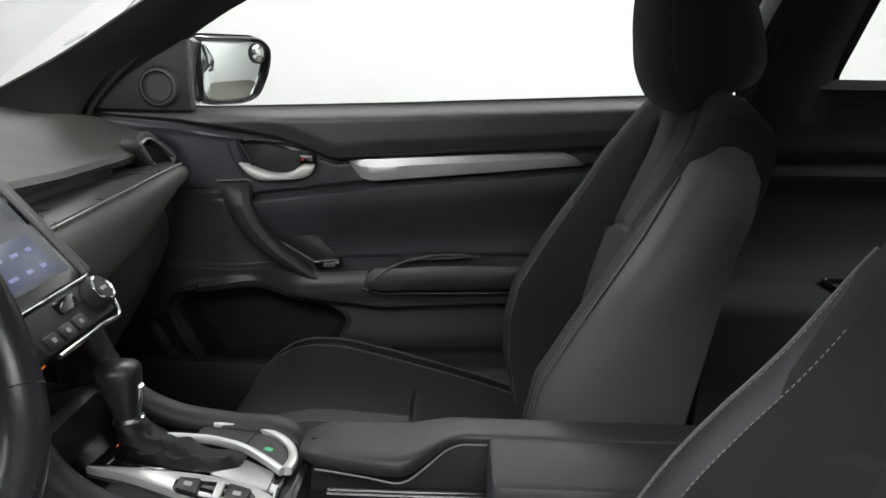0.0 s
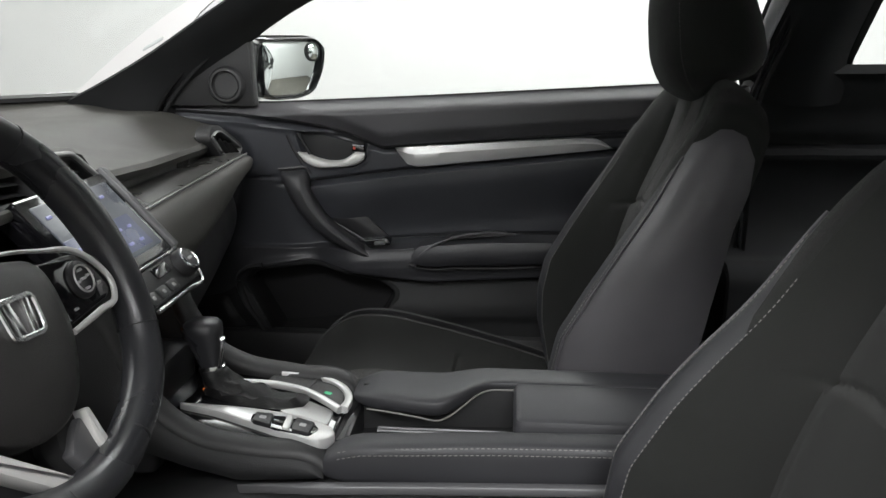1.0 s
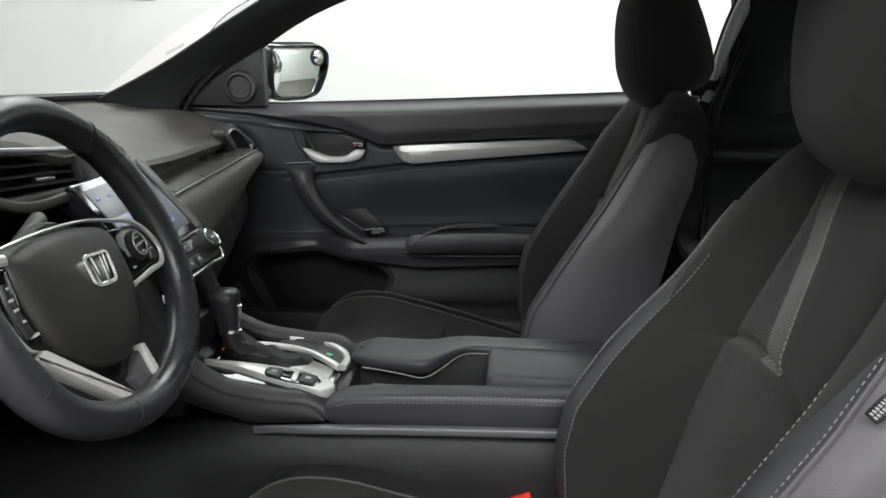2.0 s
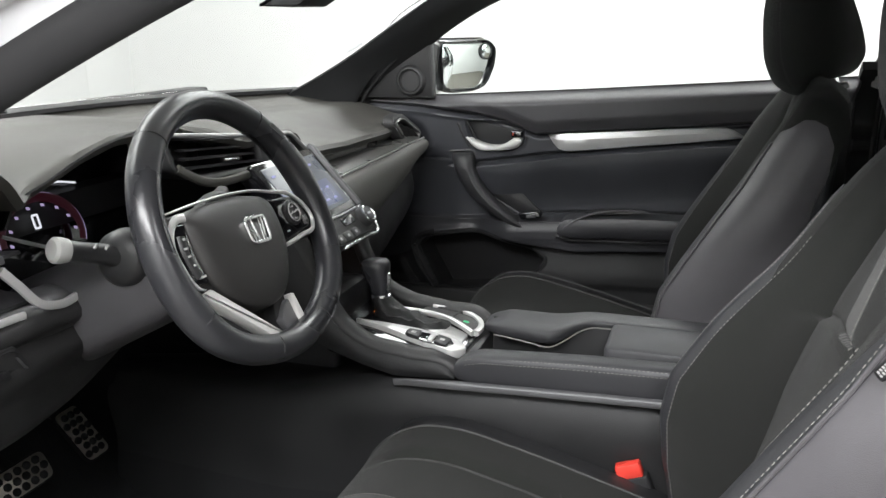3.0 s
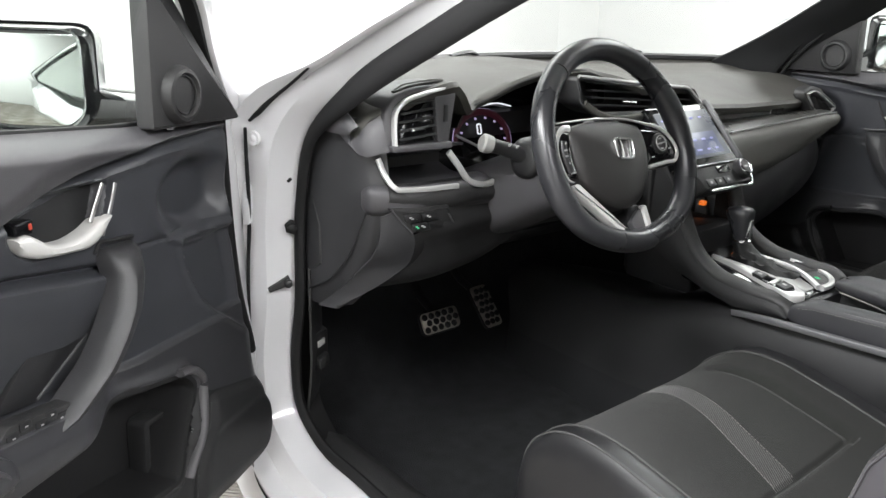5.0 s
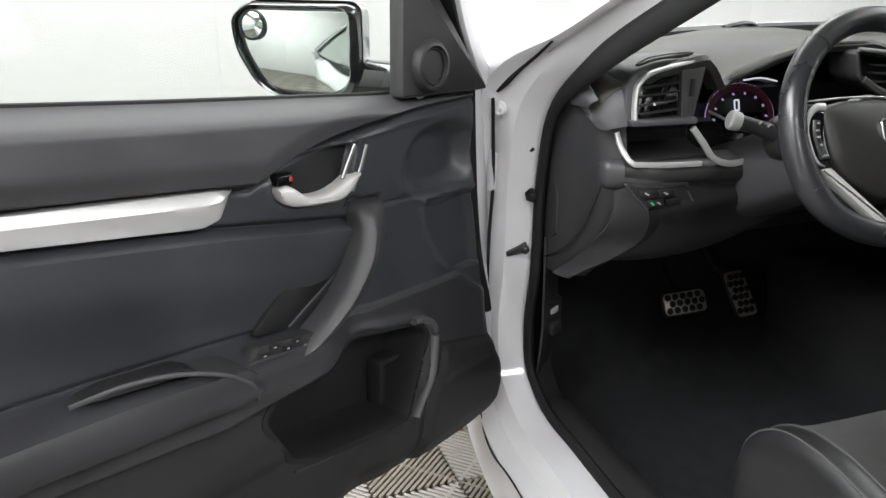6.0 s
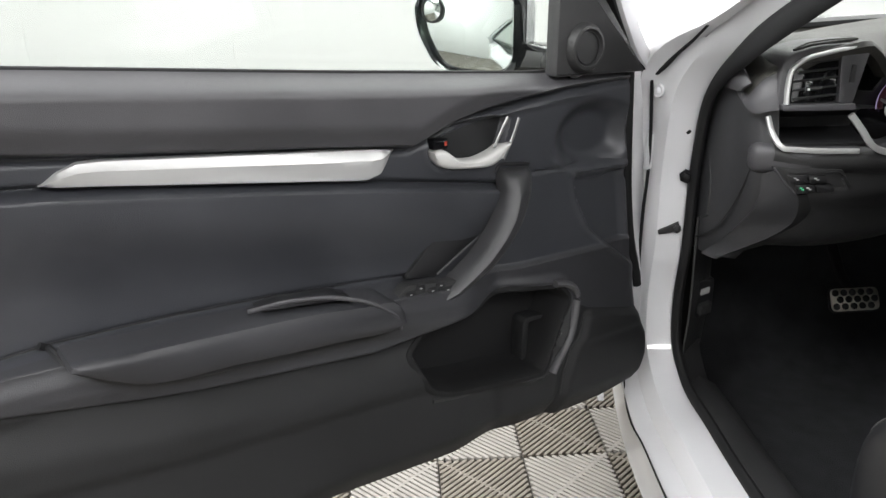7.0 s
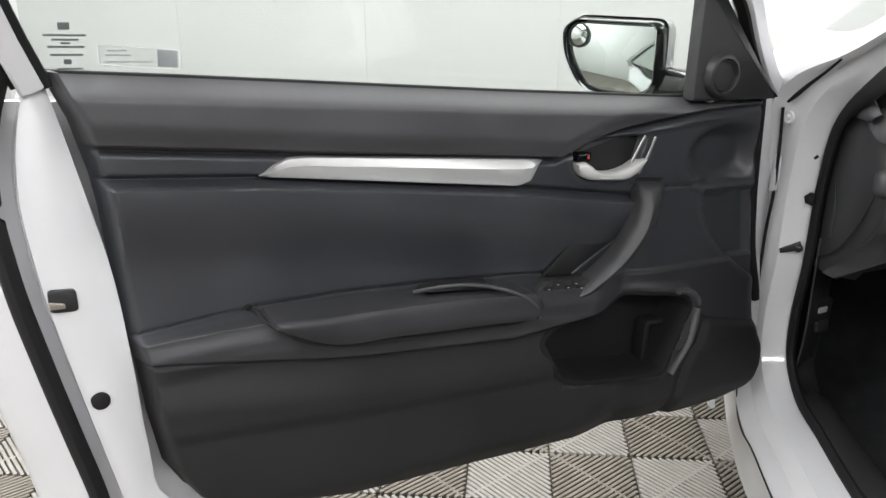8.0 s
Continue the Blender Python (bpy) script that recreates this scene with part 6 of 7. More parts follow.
# front part: side rails flowing down from the dashboard
for side, y0 in ((-1, -0.088), (1, 0.086)):
    dz_ = 0.02 if side < 0 else 0.004
    rail = spline([(-0.372, y0 * 1.05, 0.83), (-0.335, y0 * 1.03, 0.77), (-0.312, y0 * 1.02, 0.715), (-0.283, y0, 0.678 - 0.6 * dz_), (-0.24, y0, 0.657 - dz_), (-0.17, y0, 0.645 - dz_), (-0.10, y0 * 0.98, 0.634 - dz_), (-0.092, y0 * 0.97, 0.626 - dz_)], 50)
    part("side_rail", sweep(rail, 0.013, 0.016, up=(0, 1, 0.2), n=14, power=2.6), M_TRIM, console, "soft grey side rail")
    P = []
    for s in np.linspace(0, 1, 8):
        row = []
        for x, y, z in rail:
            zb = np.interp(x, [-0.37, -0.30, -0.25, -0.19, -0.09], [0.66, 0.625, 0.608, 0.594, 0.600])
            row.append((x, y + side * (0.016 + 0.006 * math.sin(math.pi * s)), z * (1 - s) + zb * s))
        P.append(row)
    part("side_skirt", shell(P, 0.012 * side), M_DOORLOW, console)
part("front_block", brick(-0.46, -0.30, -0.075, 0.075, 0.57, 0.70, 0.02), M_BLACK, console)
part("cubby", brick(-0.50, -0.40, -0.08, 0.08, 0.68, 0.80, 0.01), M_BLACK, console)
deck = rounded([(-0.33, -0.075), (-0.33, 0.08), (-0.088, 0.078), (-0.088, -0.085)], 0.02, 4)
part("shifter_deck", plate(deck, gp, -0.05, -0.004, 0.003), M_PIANO, console, "gloss black shifter surround")
lb = loop([(-0.279, -0.042), (-0.235, -0.034), (-0.19, -0.031), (-0.155, -0.032), (-0.112, -0.042), (-0.090, -0.056), (-0.085, -0.068), (-0.098, -0.086), (-0.14, -0.080), (-0.185, -0.066), (-0.236, -0.050)], 70)
left = part("left_blade", plate(lb, gp, -0.010, 0.005, 0.003), M_SILVER, console, "satin silver shifter trim")
part("button_panel", plate(rounded([(-0.188, -0.047), (-0.148, -0.044), (-0.113, -0.052), (-0.104, -0.064), (-0.112, -0.083), (-0.150, -0.077), (-0.186, -0.065)], 0.004, 3), gp, 0.0, 0.0058, 0.0008), M_PIANO, left, "gloss black button panel")
for o in ([(-0.184, -0.047), (-0.163, -0.046), (-0.159, -0.074), (-0.183, -0.067)], [(-0.135, -0.047), (-0.111, -0.054), (-0.112, -0.081), (-0.134, -0.077)]):
    part("button", plate(rounded(o, 0.003, 3), gp, 0.002, 0.009, 0.0015), M_BLACK, left, "black console button")
    cx_, cy_ = np.mean(o, 0)
    part("button_mark", plate(rounded([(cx_ - 0.004, cy_ - 0.003), (cx_ + 0.004, cy_ - 0.004), (cx_ + 0.004, cy_ + 0.003), (cx_ - 0.004, cy_ + 0.004)], 0.001, 2), gp, 0.008, 0.0094, 0.0002), M_MARK, left)
part("panel_bar", plate(rounded([(-0.147, -0.044), (-0.139, -0.045), (-0.137, -0.077), (-0.145, -0.076)], 0.002, 3), gp, 0.002, 0.0085, 0.001), M_SILVER, left, "satin silver divider")
part("right_panel", plate(rounded([(-0.20, 0.044), (-0.15, 0.036), (-0.11, 0.012), (-0.092, 0.0), (-0.090, 0.036), (-0.113, 0.063), (-0.145, 0.073), (-0.196, 0.070)], 0.006, 3), gp, -0.006, 0.003, 0.001), M_TRIM, console, "dark panel between two silver lines")
for pts, w_ in (([(-0.246, 0.030), (-0.21, 0.038), (-0.175, 0.040), (-0.139, 0.030), (-0.108, 0.008), (-0.092, -0.006)], [0.0015, 0.003, 0.0045]), ([(-0.186, 0.071), (-0.16, 0.0755), (-0.135, 0.0745), (-0.110, 0.064), (-0.092, 0.042), (-0.086, 0.018), (-0.088, -0.004)], [0.0015, 0.0035, 0.006])):
    part("right_blade", sweep([gp(x, y, 0.003) for x, y in spline(pts, 50)], np.interp(np.linspace(0, 1, 50), [0, 0.25, 1], w_), 0.005, up=(0, 0, 1), n=10, power=3), M_SILVER, console, "satin silver trim line")
part("right_bar", plate(rounded([(-0.146, 0.034), (-0.142, 0.033), (-0.136, 0.072), (-0.140, 0.073)], 0.001, 2), gp, 0.0, 0.0045, 0.0006), M_BLACK, console)
part("right_mark", plate(rounded([(-0.121, 0.034), (-0.112, 0.031), (-0.110, 0.037), (-0.119, 0.040)], 0.001, 2), gp, 0.002, 0.0038, 0.0002), M_GREEN, console, "small green mark")
part("gate_light", plate(rounded([(-0.272, 0.012), (-0.267, 0.012), (-0.267, 0.016), (-0.272, 0.016)], 0.001, 2), gp, -0.004, -0.002, 0.0002), M_ORANGE, console, "tiny orange gear light")
part("gate_plate", plate(rounded([(-0.165, -0.020), (-0.10, -0.040), (-0.10, -0.002), (-0.15, 0.024)], 0.006, 3), gp, -0.006, -0.001, 0.001), M_EDGE, console, "pale gear gate plate")

# shifter
shifter = thing("gear_shifter", (-0.262, 0.032, 0.65), "black automatic gear shifter with chrome collar and leather boot", "gear shifter")
rings = []
for k in range(9):
    s = k / 8
    c = np.array([-0.200, 0.004]) * (1 - s)**1.4 + np.array([-0.264, 0.030]) * (1 - (1 - s)**1.4)
    rx, ry = 0.050 * (1 - s)**1.8 + 0.016, 0.012 * (1 - s)**1.3 + 0.016
    w = 1 + 0.10 * (k % 2)
    rings.append([(c[0] + rx * w * math.cos(q) * (1 + 0.05 * math.sin(5 * q + k)), c[1] + ry * w * math.sin(q), gp(c[0], 0, 0)[2] - 0.004 + 0.026 * s**1.8 + 0.005 * math.sin(3 * q + 2 * k) * (1 - s * s)) for q in np.linspace(0, 2 * math.pi, 28, endpoint=False)])
part("boot", tubes(rings), M_LEATHERBOOT, shifter, "wrinkled black leather boot")
part("collar", disc((-0.264, 0.031, 0.668), (-0.12, 0, 1), [(0, 0.016), (0.002, 0.0175), (0.006, 0.0172), (0.009, 0.014)]), M_CHROME, shifter, "chrome collar")
kn = []
for s, ox, rx, ry in ((0, 0.0, 0.013, 0.015), (0.12, 0, 0.0155, 0.017), (0.35, -0.003, 0.0185, 0.020), (0.6, -0.006, 0.0225, 0.023), (0.76, -0.008, 0.0250, 0.0245), (0.87, -0.009, 0.0252, 0.0245), (0.95, -0.010, 0.022, 0.021), (0.99, -0.010, 0.015, 0.014), (1.0, -0.010, 0.006, 0.006)):
    kn.append([(-0.266 + ox + rx * math.copysign(abs(math.cos(q))**0.8, math.cos(q)), 0.031 + 0.92 * ry * math.copysign(abs(math.sin(q))**0.8, math.sin(q)), 0.675 + 0.062 * s + 0.10 * s * (rx * math.cos(q))) for q in np.linspace(0, 2 * math.pi, 28, endpoint=False)])
part("knob", tubes(kn), M_RIM, shifter, "black leather knob")
part("release", sweep(spline([(-0.2505, 0.022, 0.680), (-0.2475, 0.020, 0.694), (-0.2445, 0.018, 0.708), (-0.2440, 0.017, 0.718)], 12), 0.0055, 0.0035, up=(1, 0, 0), n=10), M_CHROME, shifter, "chrome release button strip")

# rear part: bin between padded rails, armrest lid
def rail_section(yc, hw, top, bottom, n=20):
    pts = []
    for q in np.linspace(0, 2 * math.pi, n, endpoint=False):
        c, s_ = math.cos(q), math.sin(q)
        pts.append((yc + hw * math.copysign(abs(c)**0.5, c), (top + bottom) / 2 + (top - bottom) / 2 * math.copysign(abs(s_)**0.5, s_)))
    return pts


RAIL_TOP = along([(-0.09, 0.634), (-0.05, 0.643), (0.1, 0.651), (0.22, 0.654), (0.46, 0.657)])
rings = []
for x in np.concatenate([-0.092 + 0.04 * np.linspace(0, 1, 12)**2, np.linspace(-0.045, 0.46, 22)]):
    k = math.sqrt(min(max((x + 0.0935) / 0.03, 0.02), 1))
    top = float(RAIL_TOP(x)) - 0.012 * (1 - k)
    rings.append([(x, y, z) for y, z in rail_section(-0.084, 0.022 * (0.8 + 0.2 * k), top, 0.592 + 0.012 * (1 - k), 28)])
part("left_rail", tubes(rings), M_CONSOLE, console, "padded stitched console rail")
rings = []
for x in np.concatenate([-0.082 + 0.05 * np.linspace(0, 1, 14)**2, np.linspace(-0.026, 0.40, 40)]):
    k = math.sqrt(min(max((x + 0.0835) / 0.035, 0.01), 1))
    top = 0.640 + 0.014 * k + 0.007 * smooth(0.02, 0.09, x)
    bot = 0.634 - 0.006 * k + 0.018 * smooth(0.03, 0.085, x)
    iy = 0.008 - 0.012 * smooth(-0.06, 0.03, x) + 0.048 * smooth(0.025, 0.10, x) + 0.03 * (1 - k)
    oy = 0.092 - 0.02 * (1 - k)
    rings.append([(x, y, z) for y, z in rail_section((iy + oy) / 2, (oy - iy) / 2, top, bot, 28)])
part("right_rail", tubes(rings), M_CONSOLE, console, "padded console rail")
P = [[(x, y, z) for x in np.linspace(-0.07, 0.42, 20)] for y, z in ((0.050, 0.650), (0.046, 0.63), (0.042, 0.60), (0.040, 0.575))]
part("bin_wall", shell(P, 0.006), M_DOORLOW, console, "dark bin wall")
part("bin_stitch", sweep([(x, 0.003 - 0.008 * smooth(-0.06, 0.03, x) + 0.048 * smooth(0.025, 0.10, x), z) for x, z in spline([(-0.06, 0.636), (0.0, 0.631), (0.035, 0.628), (0.055, 0.636), (0.075, 0.646), (0.125, 0.650)], 30)], 0.0012, 0.0012, up=(0, 1, 0), n=6), M_STITCH, console, "pale seam")
part("bin_floor", brick(-0.075, 0.42, -0.070, 0.045, 0.56, 0.572, 0.004), M_BLACK, console)
part("bin_front", brick(-0.090, -0.070, -0.062, 0.050, 0.57, 0.628, 0.006), M_BLACK, console)
for y in (0.02, 0.028):
    part("bin_track", sweep([(-0.05, y, 0.598), (0.121, y, 0.598)], 0.0022, 0.002, up=(0, 0, 1), n=6), M_LEDGE, console)
lid = rounded([(0.122, -0.062), (0.44, -0.062), (0.44, 0.046), (0.122, 0.046)], 0.012, 5)
part("armrest_lid", plate(lid, lambda a, b, t: (a, b, t + 0.0), 0.585, 0.661, 0.008), M_CONSOLE, console, "padded armrest lid")
part("lid_seam", sweep(spline([(0.1215, 0.03, 0.646), (0.1215, -0.03, 0.646), (0.1215, -0.05, 0.646)], 12), 0.001, 0.001, up=(0, 1, 0), n=5), M_STITCH, console)


def dashes(path, length=0.0034, gap=0.0026, r=0.00055):
    """A row of thread stitches along a path."""
    p = np.array(path, float)
    d = np.concatenate([[0], np.cumsum(np.linalg.norm(np.diff(p, axis=0), axis=1))])
    out, s = [], 0.0
    while s + length < d[-1]:
        a = [np.interp(s, d, p[:, k]) for k in range(3)]
        b_ = [np.interp(s + length, d, p[:, k]) for k in range(3)]
        up_ = (0, 0, 1) if abs(b_[2] - a[2]) < 0.8 * length else (0, 1, 0)
        out.append(sweep([a, b_], r, r * 0.8, up=up_, n=5))
        s += length + gap
    return merge(*out)


xs = np.linspace(-0.075, 0.42, 40)
for dz in (0.0, 0.006):
    part("rail_stitching", dashes([(x, -0.1062 + 0.7 * dz, float(RAIL_TOP(x)) - 0.0105 + dz) for x in xs]), M_STITCH, console, "grey stitching")

# ---- pedals ----
def pedal(name, c, a, b, wa, wb, label, holes):
    """A steel pedal with rubber studs: c the middle, a across, b up along the face."""
    a, b = Vector(a).normalized(), Vector(b).normalized()
    nrm = a.cross(b)
    nrm = nrm if nrm.x > 0 else -nrm
    c = Vector(c)
    ob = thing(name, tuple(c), label, "pedal", "foot pedals")

    def pl(p, q, t):
        return tuple(c + a * p + b * q + nrm * t)
    o = rounded([(-wa, -wb), (wa, -wb), (wa, wb), (-wa, wb)], 0.012, 4)
    part("pad_back", plate(inset(o, -0.003), pl, -0.012, -0.003, 0.003), M_RUBBER, ob)
    part("steel_plate", plate(o, pl, -0.004, 0.001, 0.001), M_STEEL, ob, "brushed steel plate")
    nx, ny = holes
    for i in range(nx):
        for j in range(ny):
            p = (-1 + 2 * (i + 0.5 + (0.25 if j % 2 else -0.25)) / nx) * wa * 0.9
            q = (-1 + 2 * (j + 0.5) / ny) * wb * 0.9
            part("stud", disc(pl(p, q, 0.0), tuple(nrm), [(0, 0.0072), (0.0025, 0.0068), (0.0035, 0.005)], 10), M_RUBBER, ob)
    part("arm", sweep([pl(0, wb * 0.6, -0.012), pl(0, wb * 0.6 + 0.05, -0.05), pl(0, wb + 0.2, -0.10)], 0.007, 0.012, up=(0, 1, 0), n=8), M_BLACK, ob)
    return ob


pedal("brake_pedal", (-0.735, -0.315, 0.440), (0.04, 1, 0.03), (-0.5, 0.02, 0.86), 0.048, 0.023, "brushed steel brake pedal with black rubber studs", (5, 3))
pedal("accelerator_pedal", (-0.80, -0.122, 0.408), (0.05, 1, 0.06), (-0.55, -0.14, 0.86), 0.024, 0.052, "brushed steel accelerator pedal with black rubber studs", (3, 6))

# ---- bonnet release in the driver's kick panel ----
kp = spline([(-0.628, -0.692), (-0.648, -0.672), (-0.672, -0.645), (-0.74, -0.628), (-0.95, -0.625)], 24)
P = [[(x - 0.03 * smooth(0.5, 0.3, z), y, z) for x, y in kp] for z in np.linspace(0.30, 0.66, 20)]
part("kick_panel", shell(P, 0.004), M_TRIM, car, "dark kick panel")
P = [[(x, y, z) for x in np.linspace(-0.62, 0.6, 14)] for y, z in ((-0.698, 0.338), (-0.67, 0.342), (-0.64, 0.325), (-0.62, 0.28))]
part("sill_trim", shell(P, -0.006), M_TRIM, car, "dark sill trim")
release = thing("bonnet_release", (-0.655, -0.645, 0.49), "small black bonnet release lever with a white mark", "lever")
rl = lambda a, b, t: (-0.664 - 0.6 * (a + 0.655) + t, a, b)
part("surround", plate(rounded([(-0.678, 0.455), (-0.636, 0.455), (-0.634, 0.525), (-0.676, 0.53)], 0.008, 4), rl, -0.012, 0.006, 0.003), M_BLACK, release)
part("lever_tab", plate(rounded([(-0.672, 0.462), (-0.642, 0.462), (-0.642, 0.484), (-0.672, 0.484)], 0.006, 4), rl, 0.0, 0.020, 0.005), M_TRIM, release)
part("white_mark", plate(rounded([(-0.668, 0.500), (-0.646, 0.500), (-0.646, 0.512), (-0.668, 0.512)], 0.003, 3), rl, 0.004, 0.0085, 0.001), M_MARK, release)

# ---- front seats ----
SB_C = along([(0.44, 0.245), (0.50, 0.255), (0.60, 0.268), (0.72, 0.297), (0.84, 0.335), (0.92, 0.366), (0.98, 0.383), (1.03, 0.398)])
SB_B = along([(0.44, 0.20), (0.48, 0.19), (0.56, 0.172), (0.62, 0.170), (0.68, 0.182), (0.74, 0.216), (0.80, 0.253), (0.86, 0.292), (0.92, 0.325), (0.96, 0.350), (1.0, 0.376), (1.03, 0.400)])
SB_S = along([(0.44, 0.33), (0.63, 0.36), (0.74, 0.38), (0.845, 0.402), (0.925, 0.432), (0.96, 0.442), (0.99, 0.440), (1.015, 0.424), (1.03, 0.406)])
SB_R = along([(0.44, 0.35), (0.60, 0.375), (0.70, 0.396), (0.82, 0.421), (0.91, 0.448), (0.95, 0.459), (0.98, 0.462), (1.005, 0.455), (1.022, 0.436), (1.03, 0.412)])
SB_H = along([(0.44, 0.225), (0.52, 0.238), (0.62, 0.248), (0.72, 0.25), (0.80, 0.246), (0.86, 0.239), (0.91, 0.231), (0.95, 0.222), (0.975, 0.211), (1.0, 0.189), (1.018, 0.155), (1.03, 0.10)])
FRONT = np.linspace(-0.90, 0.90, 41)


def back_section(z, y0, x0, k=0.0):
    c, b_, sd, rr, H = SB_C(z), SB_B(z), SB_S(z), SB_R(z), SB_H(z)
    # the driver's inboard bolster is fuller low down
    full = b_ - (0.012 * smooth(0.85, 0.74, z) * smooth(0.52, 0.68, z) if k else 0.0)
    pts = []
    for r in FRONT:
        g = smooth(0.40, 0.80, abs(r))
        x = c + ((full if r > 0 else b_) - c) * g + min(0.012, 0.07 * (sd - b_)) * smooth(0.82, 0.95, abs(r))
        x -= 0.010 * math.cos(r * math.pi / 1.0) * smooth(0.45, 0.0, abs(r)) * 0.6
        # seams of the middle panel and the cross crease
        x += 0.007 * math.exp(-((abs(r) - 0.44) / 0.03)**2) * smooth(1.0, 0.95, z)
        # the lower panel stands proud below an arched cross seam
        arch = 0.823 - 0.10 * r * r
        x -= 0.006 * smooth(arch + 0.0025, arch - 0.0025, z) * smooth(arch - 0.15, arch - 0.01, z) * smooth(0.60, 0.46, abs(r))
        x += 0.004 * math.exp(-((z - arch - 0.004) / 0.004)**2) * smooth(0.56, 0.46, abs(r))
        pts.append((x, r * H))
    near, far = [[(e_ + (sd - e_) * f_, g_ * H) for f_, g_ in ((0.14, 0.955), (0.27, 0.99), (0.44, 1.0), (0.66, 1.008), (0.88, 1.0), (1.0, 0.97))] for e_ in (full, b_)]
    rear = [(sd + (rr - sd) * (1 - (q / 0.94)**2), q * H) for q in np.linspace(0.85, -0.85, 13)]
    outline = pts + near + rear + [(x, -y) for x, y in far[::-1]]
    return [(x + x0 + k * (z - 0.5), y + y0, z) for x, y in outline]


def build_seat(x0, y0, label, k=0.0, shift=0.0):
    seat = thing("bucket_seat", (x0, y0, 0.262), label, "car seat", "front seats")
    coarse = np.concatenate([np.linspace(0.44, 0.95, 60), np.linspace(0.957, 1.03, 18)])
    zs = np.sort(np.concatenate([coarse, np.linspace(0.7905, 0.8305, 22)]))
    row = [int(np.searchsorted(zs, z)) for z in coarse]
    inb = 1 if y0 < 0 else -1
    G = np.array([back_section(z, y0, x0, k) for z in zs])
    n = G.shape[1]
    f0, f1 = 11, 30

    def strip(name, cols, mat, text="", ex=0.0):
        P = G[:, [c % n for c in cols]]
        return part(name, grid(P), mat, seat, text)

    def across(surface, cols, low, high, count):
        """Sheet between two lines drawn over a surface, row by row."""
        out = []
        for r_, a_, b_ in zip(surface, low, high):
            out.append([[np.interp(q, cols, r_[:, c]) for c in range(3)] for q in np.linspace(a_, b_, count)])
        return np.array(out)

    # a ribbed stripe leans across the backrest above the cross seam
    inner, outer = np.interp(zs, [0.82, 0.96, 1.03], [0.03, 0.33, 0.38]), np.interp(zs, [0.82, 0.96, 1.03], [-0.13, 0.13, 0.19])
    low, high = (outer, inner) if inb > 0 else (-inner, -outer)
    face, j = G[:, :41], int(np.searchsorted(zs, 0.8225))
    full = np.ones_like(zs)
    part("backrest", grid(G[:j + 1, f0:f1]), M_FABRIC, seat, "black woven fabric backrest")
    part("backrest", grid(across(face, FRONT, FRONT[f0] * full, low, 10)[j:]), M_FABRIC, seat)
    part("backrest", grid(across(face, FRONT, high, FRONT[f1 - 1] * full, 10)[j:]), M_FABRIC, seat)
    part("backrest_stripe", grid(across(face, FRONT, low, high, 6)[j:]), M_FABRIC2, seat, "grey ribbed fabric stripe")
    hem = across(face, FRONT, outer * inb, outer * inb + 0.001, 2)[j:-4, 0]
    part("stripe_stitching", dashes(hem - np.array([0.0015, 0, 0])), M_STITCH, seat, "pale stitching")
    strip("bolster", list(range(4, f0 + 1)), M_FABRIC, "raised side bolster")
    strip("bolster", list(range(f1 - 1, 37)), M_FABRIC, "raised side bolster")
    for cols in (list(range(0, 5)), list(range(36, 41))):
        ends = [row[e] for e in ((44, 47, 51, 55, 58) if cols[0] == 36 else (58, 55, 51, 47, 44))]
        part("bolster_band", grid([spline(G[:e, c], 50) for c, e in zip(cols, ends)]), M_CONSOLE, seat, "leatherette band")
        part("bolster", grid([spline(G[e - 1:, c], 24) for c, e in zip(cols, ends)]), M_FABRIC, seat)
    for c in (4, 36):
        part("band_stitching", dashes(G[4:row[52], c] - np.array([0.001, 0, 0])), M_STITCH, seat, "grey stitching")
    for cols in (list(range(40, 48)), list(range(n - 7, n)) + [0]):
        P = G[:, [c % n for c in cols]]
        # leatherette below an edge that drops towards the back
        tops = [0.945, 0.957, 0.966, 0.967, 0.958, 0.930, 0.885, 0.83]
        ends = [int(np.searchsorted(zs, q)) for q in (tops if cols[0] == 40 else tops[::-1])]
        P2 = [spline(P[:e + 1, k], 50) for k, e in enumerate(ends)]
        P3 = [spline(P[e:, k], 24) for k, e in enumerate(ends)]
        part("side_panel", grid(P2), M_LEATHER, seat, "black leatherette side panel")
        part("shoulder", grid(P3), M_FABRIC, seat)
    strip("back_shell", list(range(47, n - 6)), M_FABRIC, "dark backrest cover")
    top = G[-1]
    part("backrest_top", (top, [tuple(range(n))]), M_FABRIC, seat)
    # double stitching and piping along the bolsters
    for c, c2 in ((40, 39), (0, 1)):
        out = np.array([-0.0012, 0.001 * (1 if c else -1), 0])
        part("bolster_stitching", dashes(G[4:row[56], c] * 0.45 + G[4:row[56], c2] * 0.55 + out), M_STITCH, seat, "grey stitching")
        part("bolster_piping", sweep(G[2:row[58], c] + out, 0.0019, 0.0019, up=(0, 1, 0), n=6), M_LEATHER, seat)
    # headrest on two posts
    rings = []
    for z, xf, xr, hw in ((1.005, 0.376, 0.408, 0.050), (1.008, 0.357, 0.432, 0.085), (1.020, 0.334, 0.452, 0.112), (1.050, 0.314, 0.463, 0.126), (1.090, 0.306, 0.457, 0.130), (1.130, 0.304, 0.443, 0.128), (1.170, 0.309, 0.425, 0.122), (1.200, 0.323, 0.409, 0.110), (1.215, 0.343, 0.394, 0.090), (1.222, 0.365, 0.374, 0.050)):
        cx, hx = (xf + xr) / 2 + x0 + 0.014 + k * (z - 0.5), (xr - xf) / 2
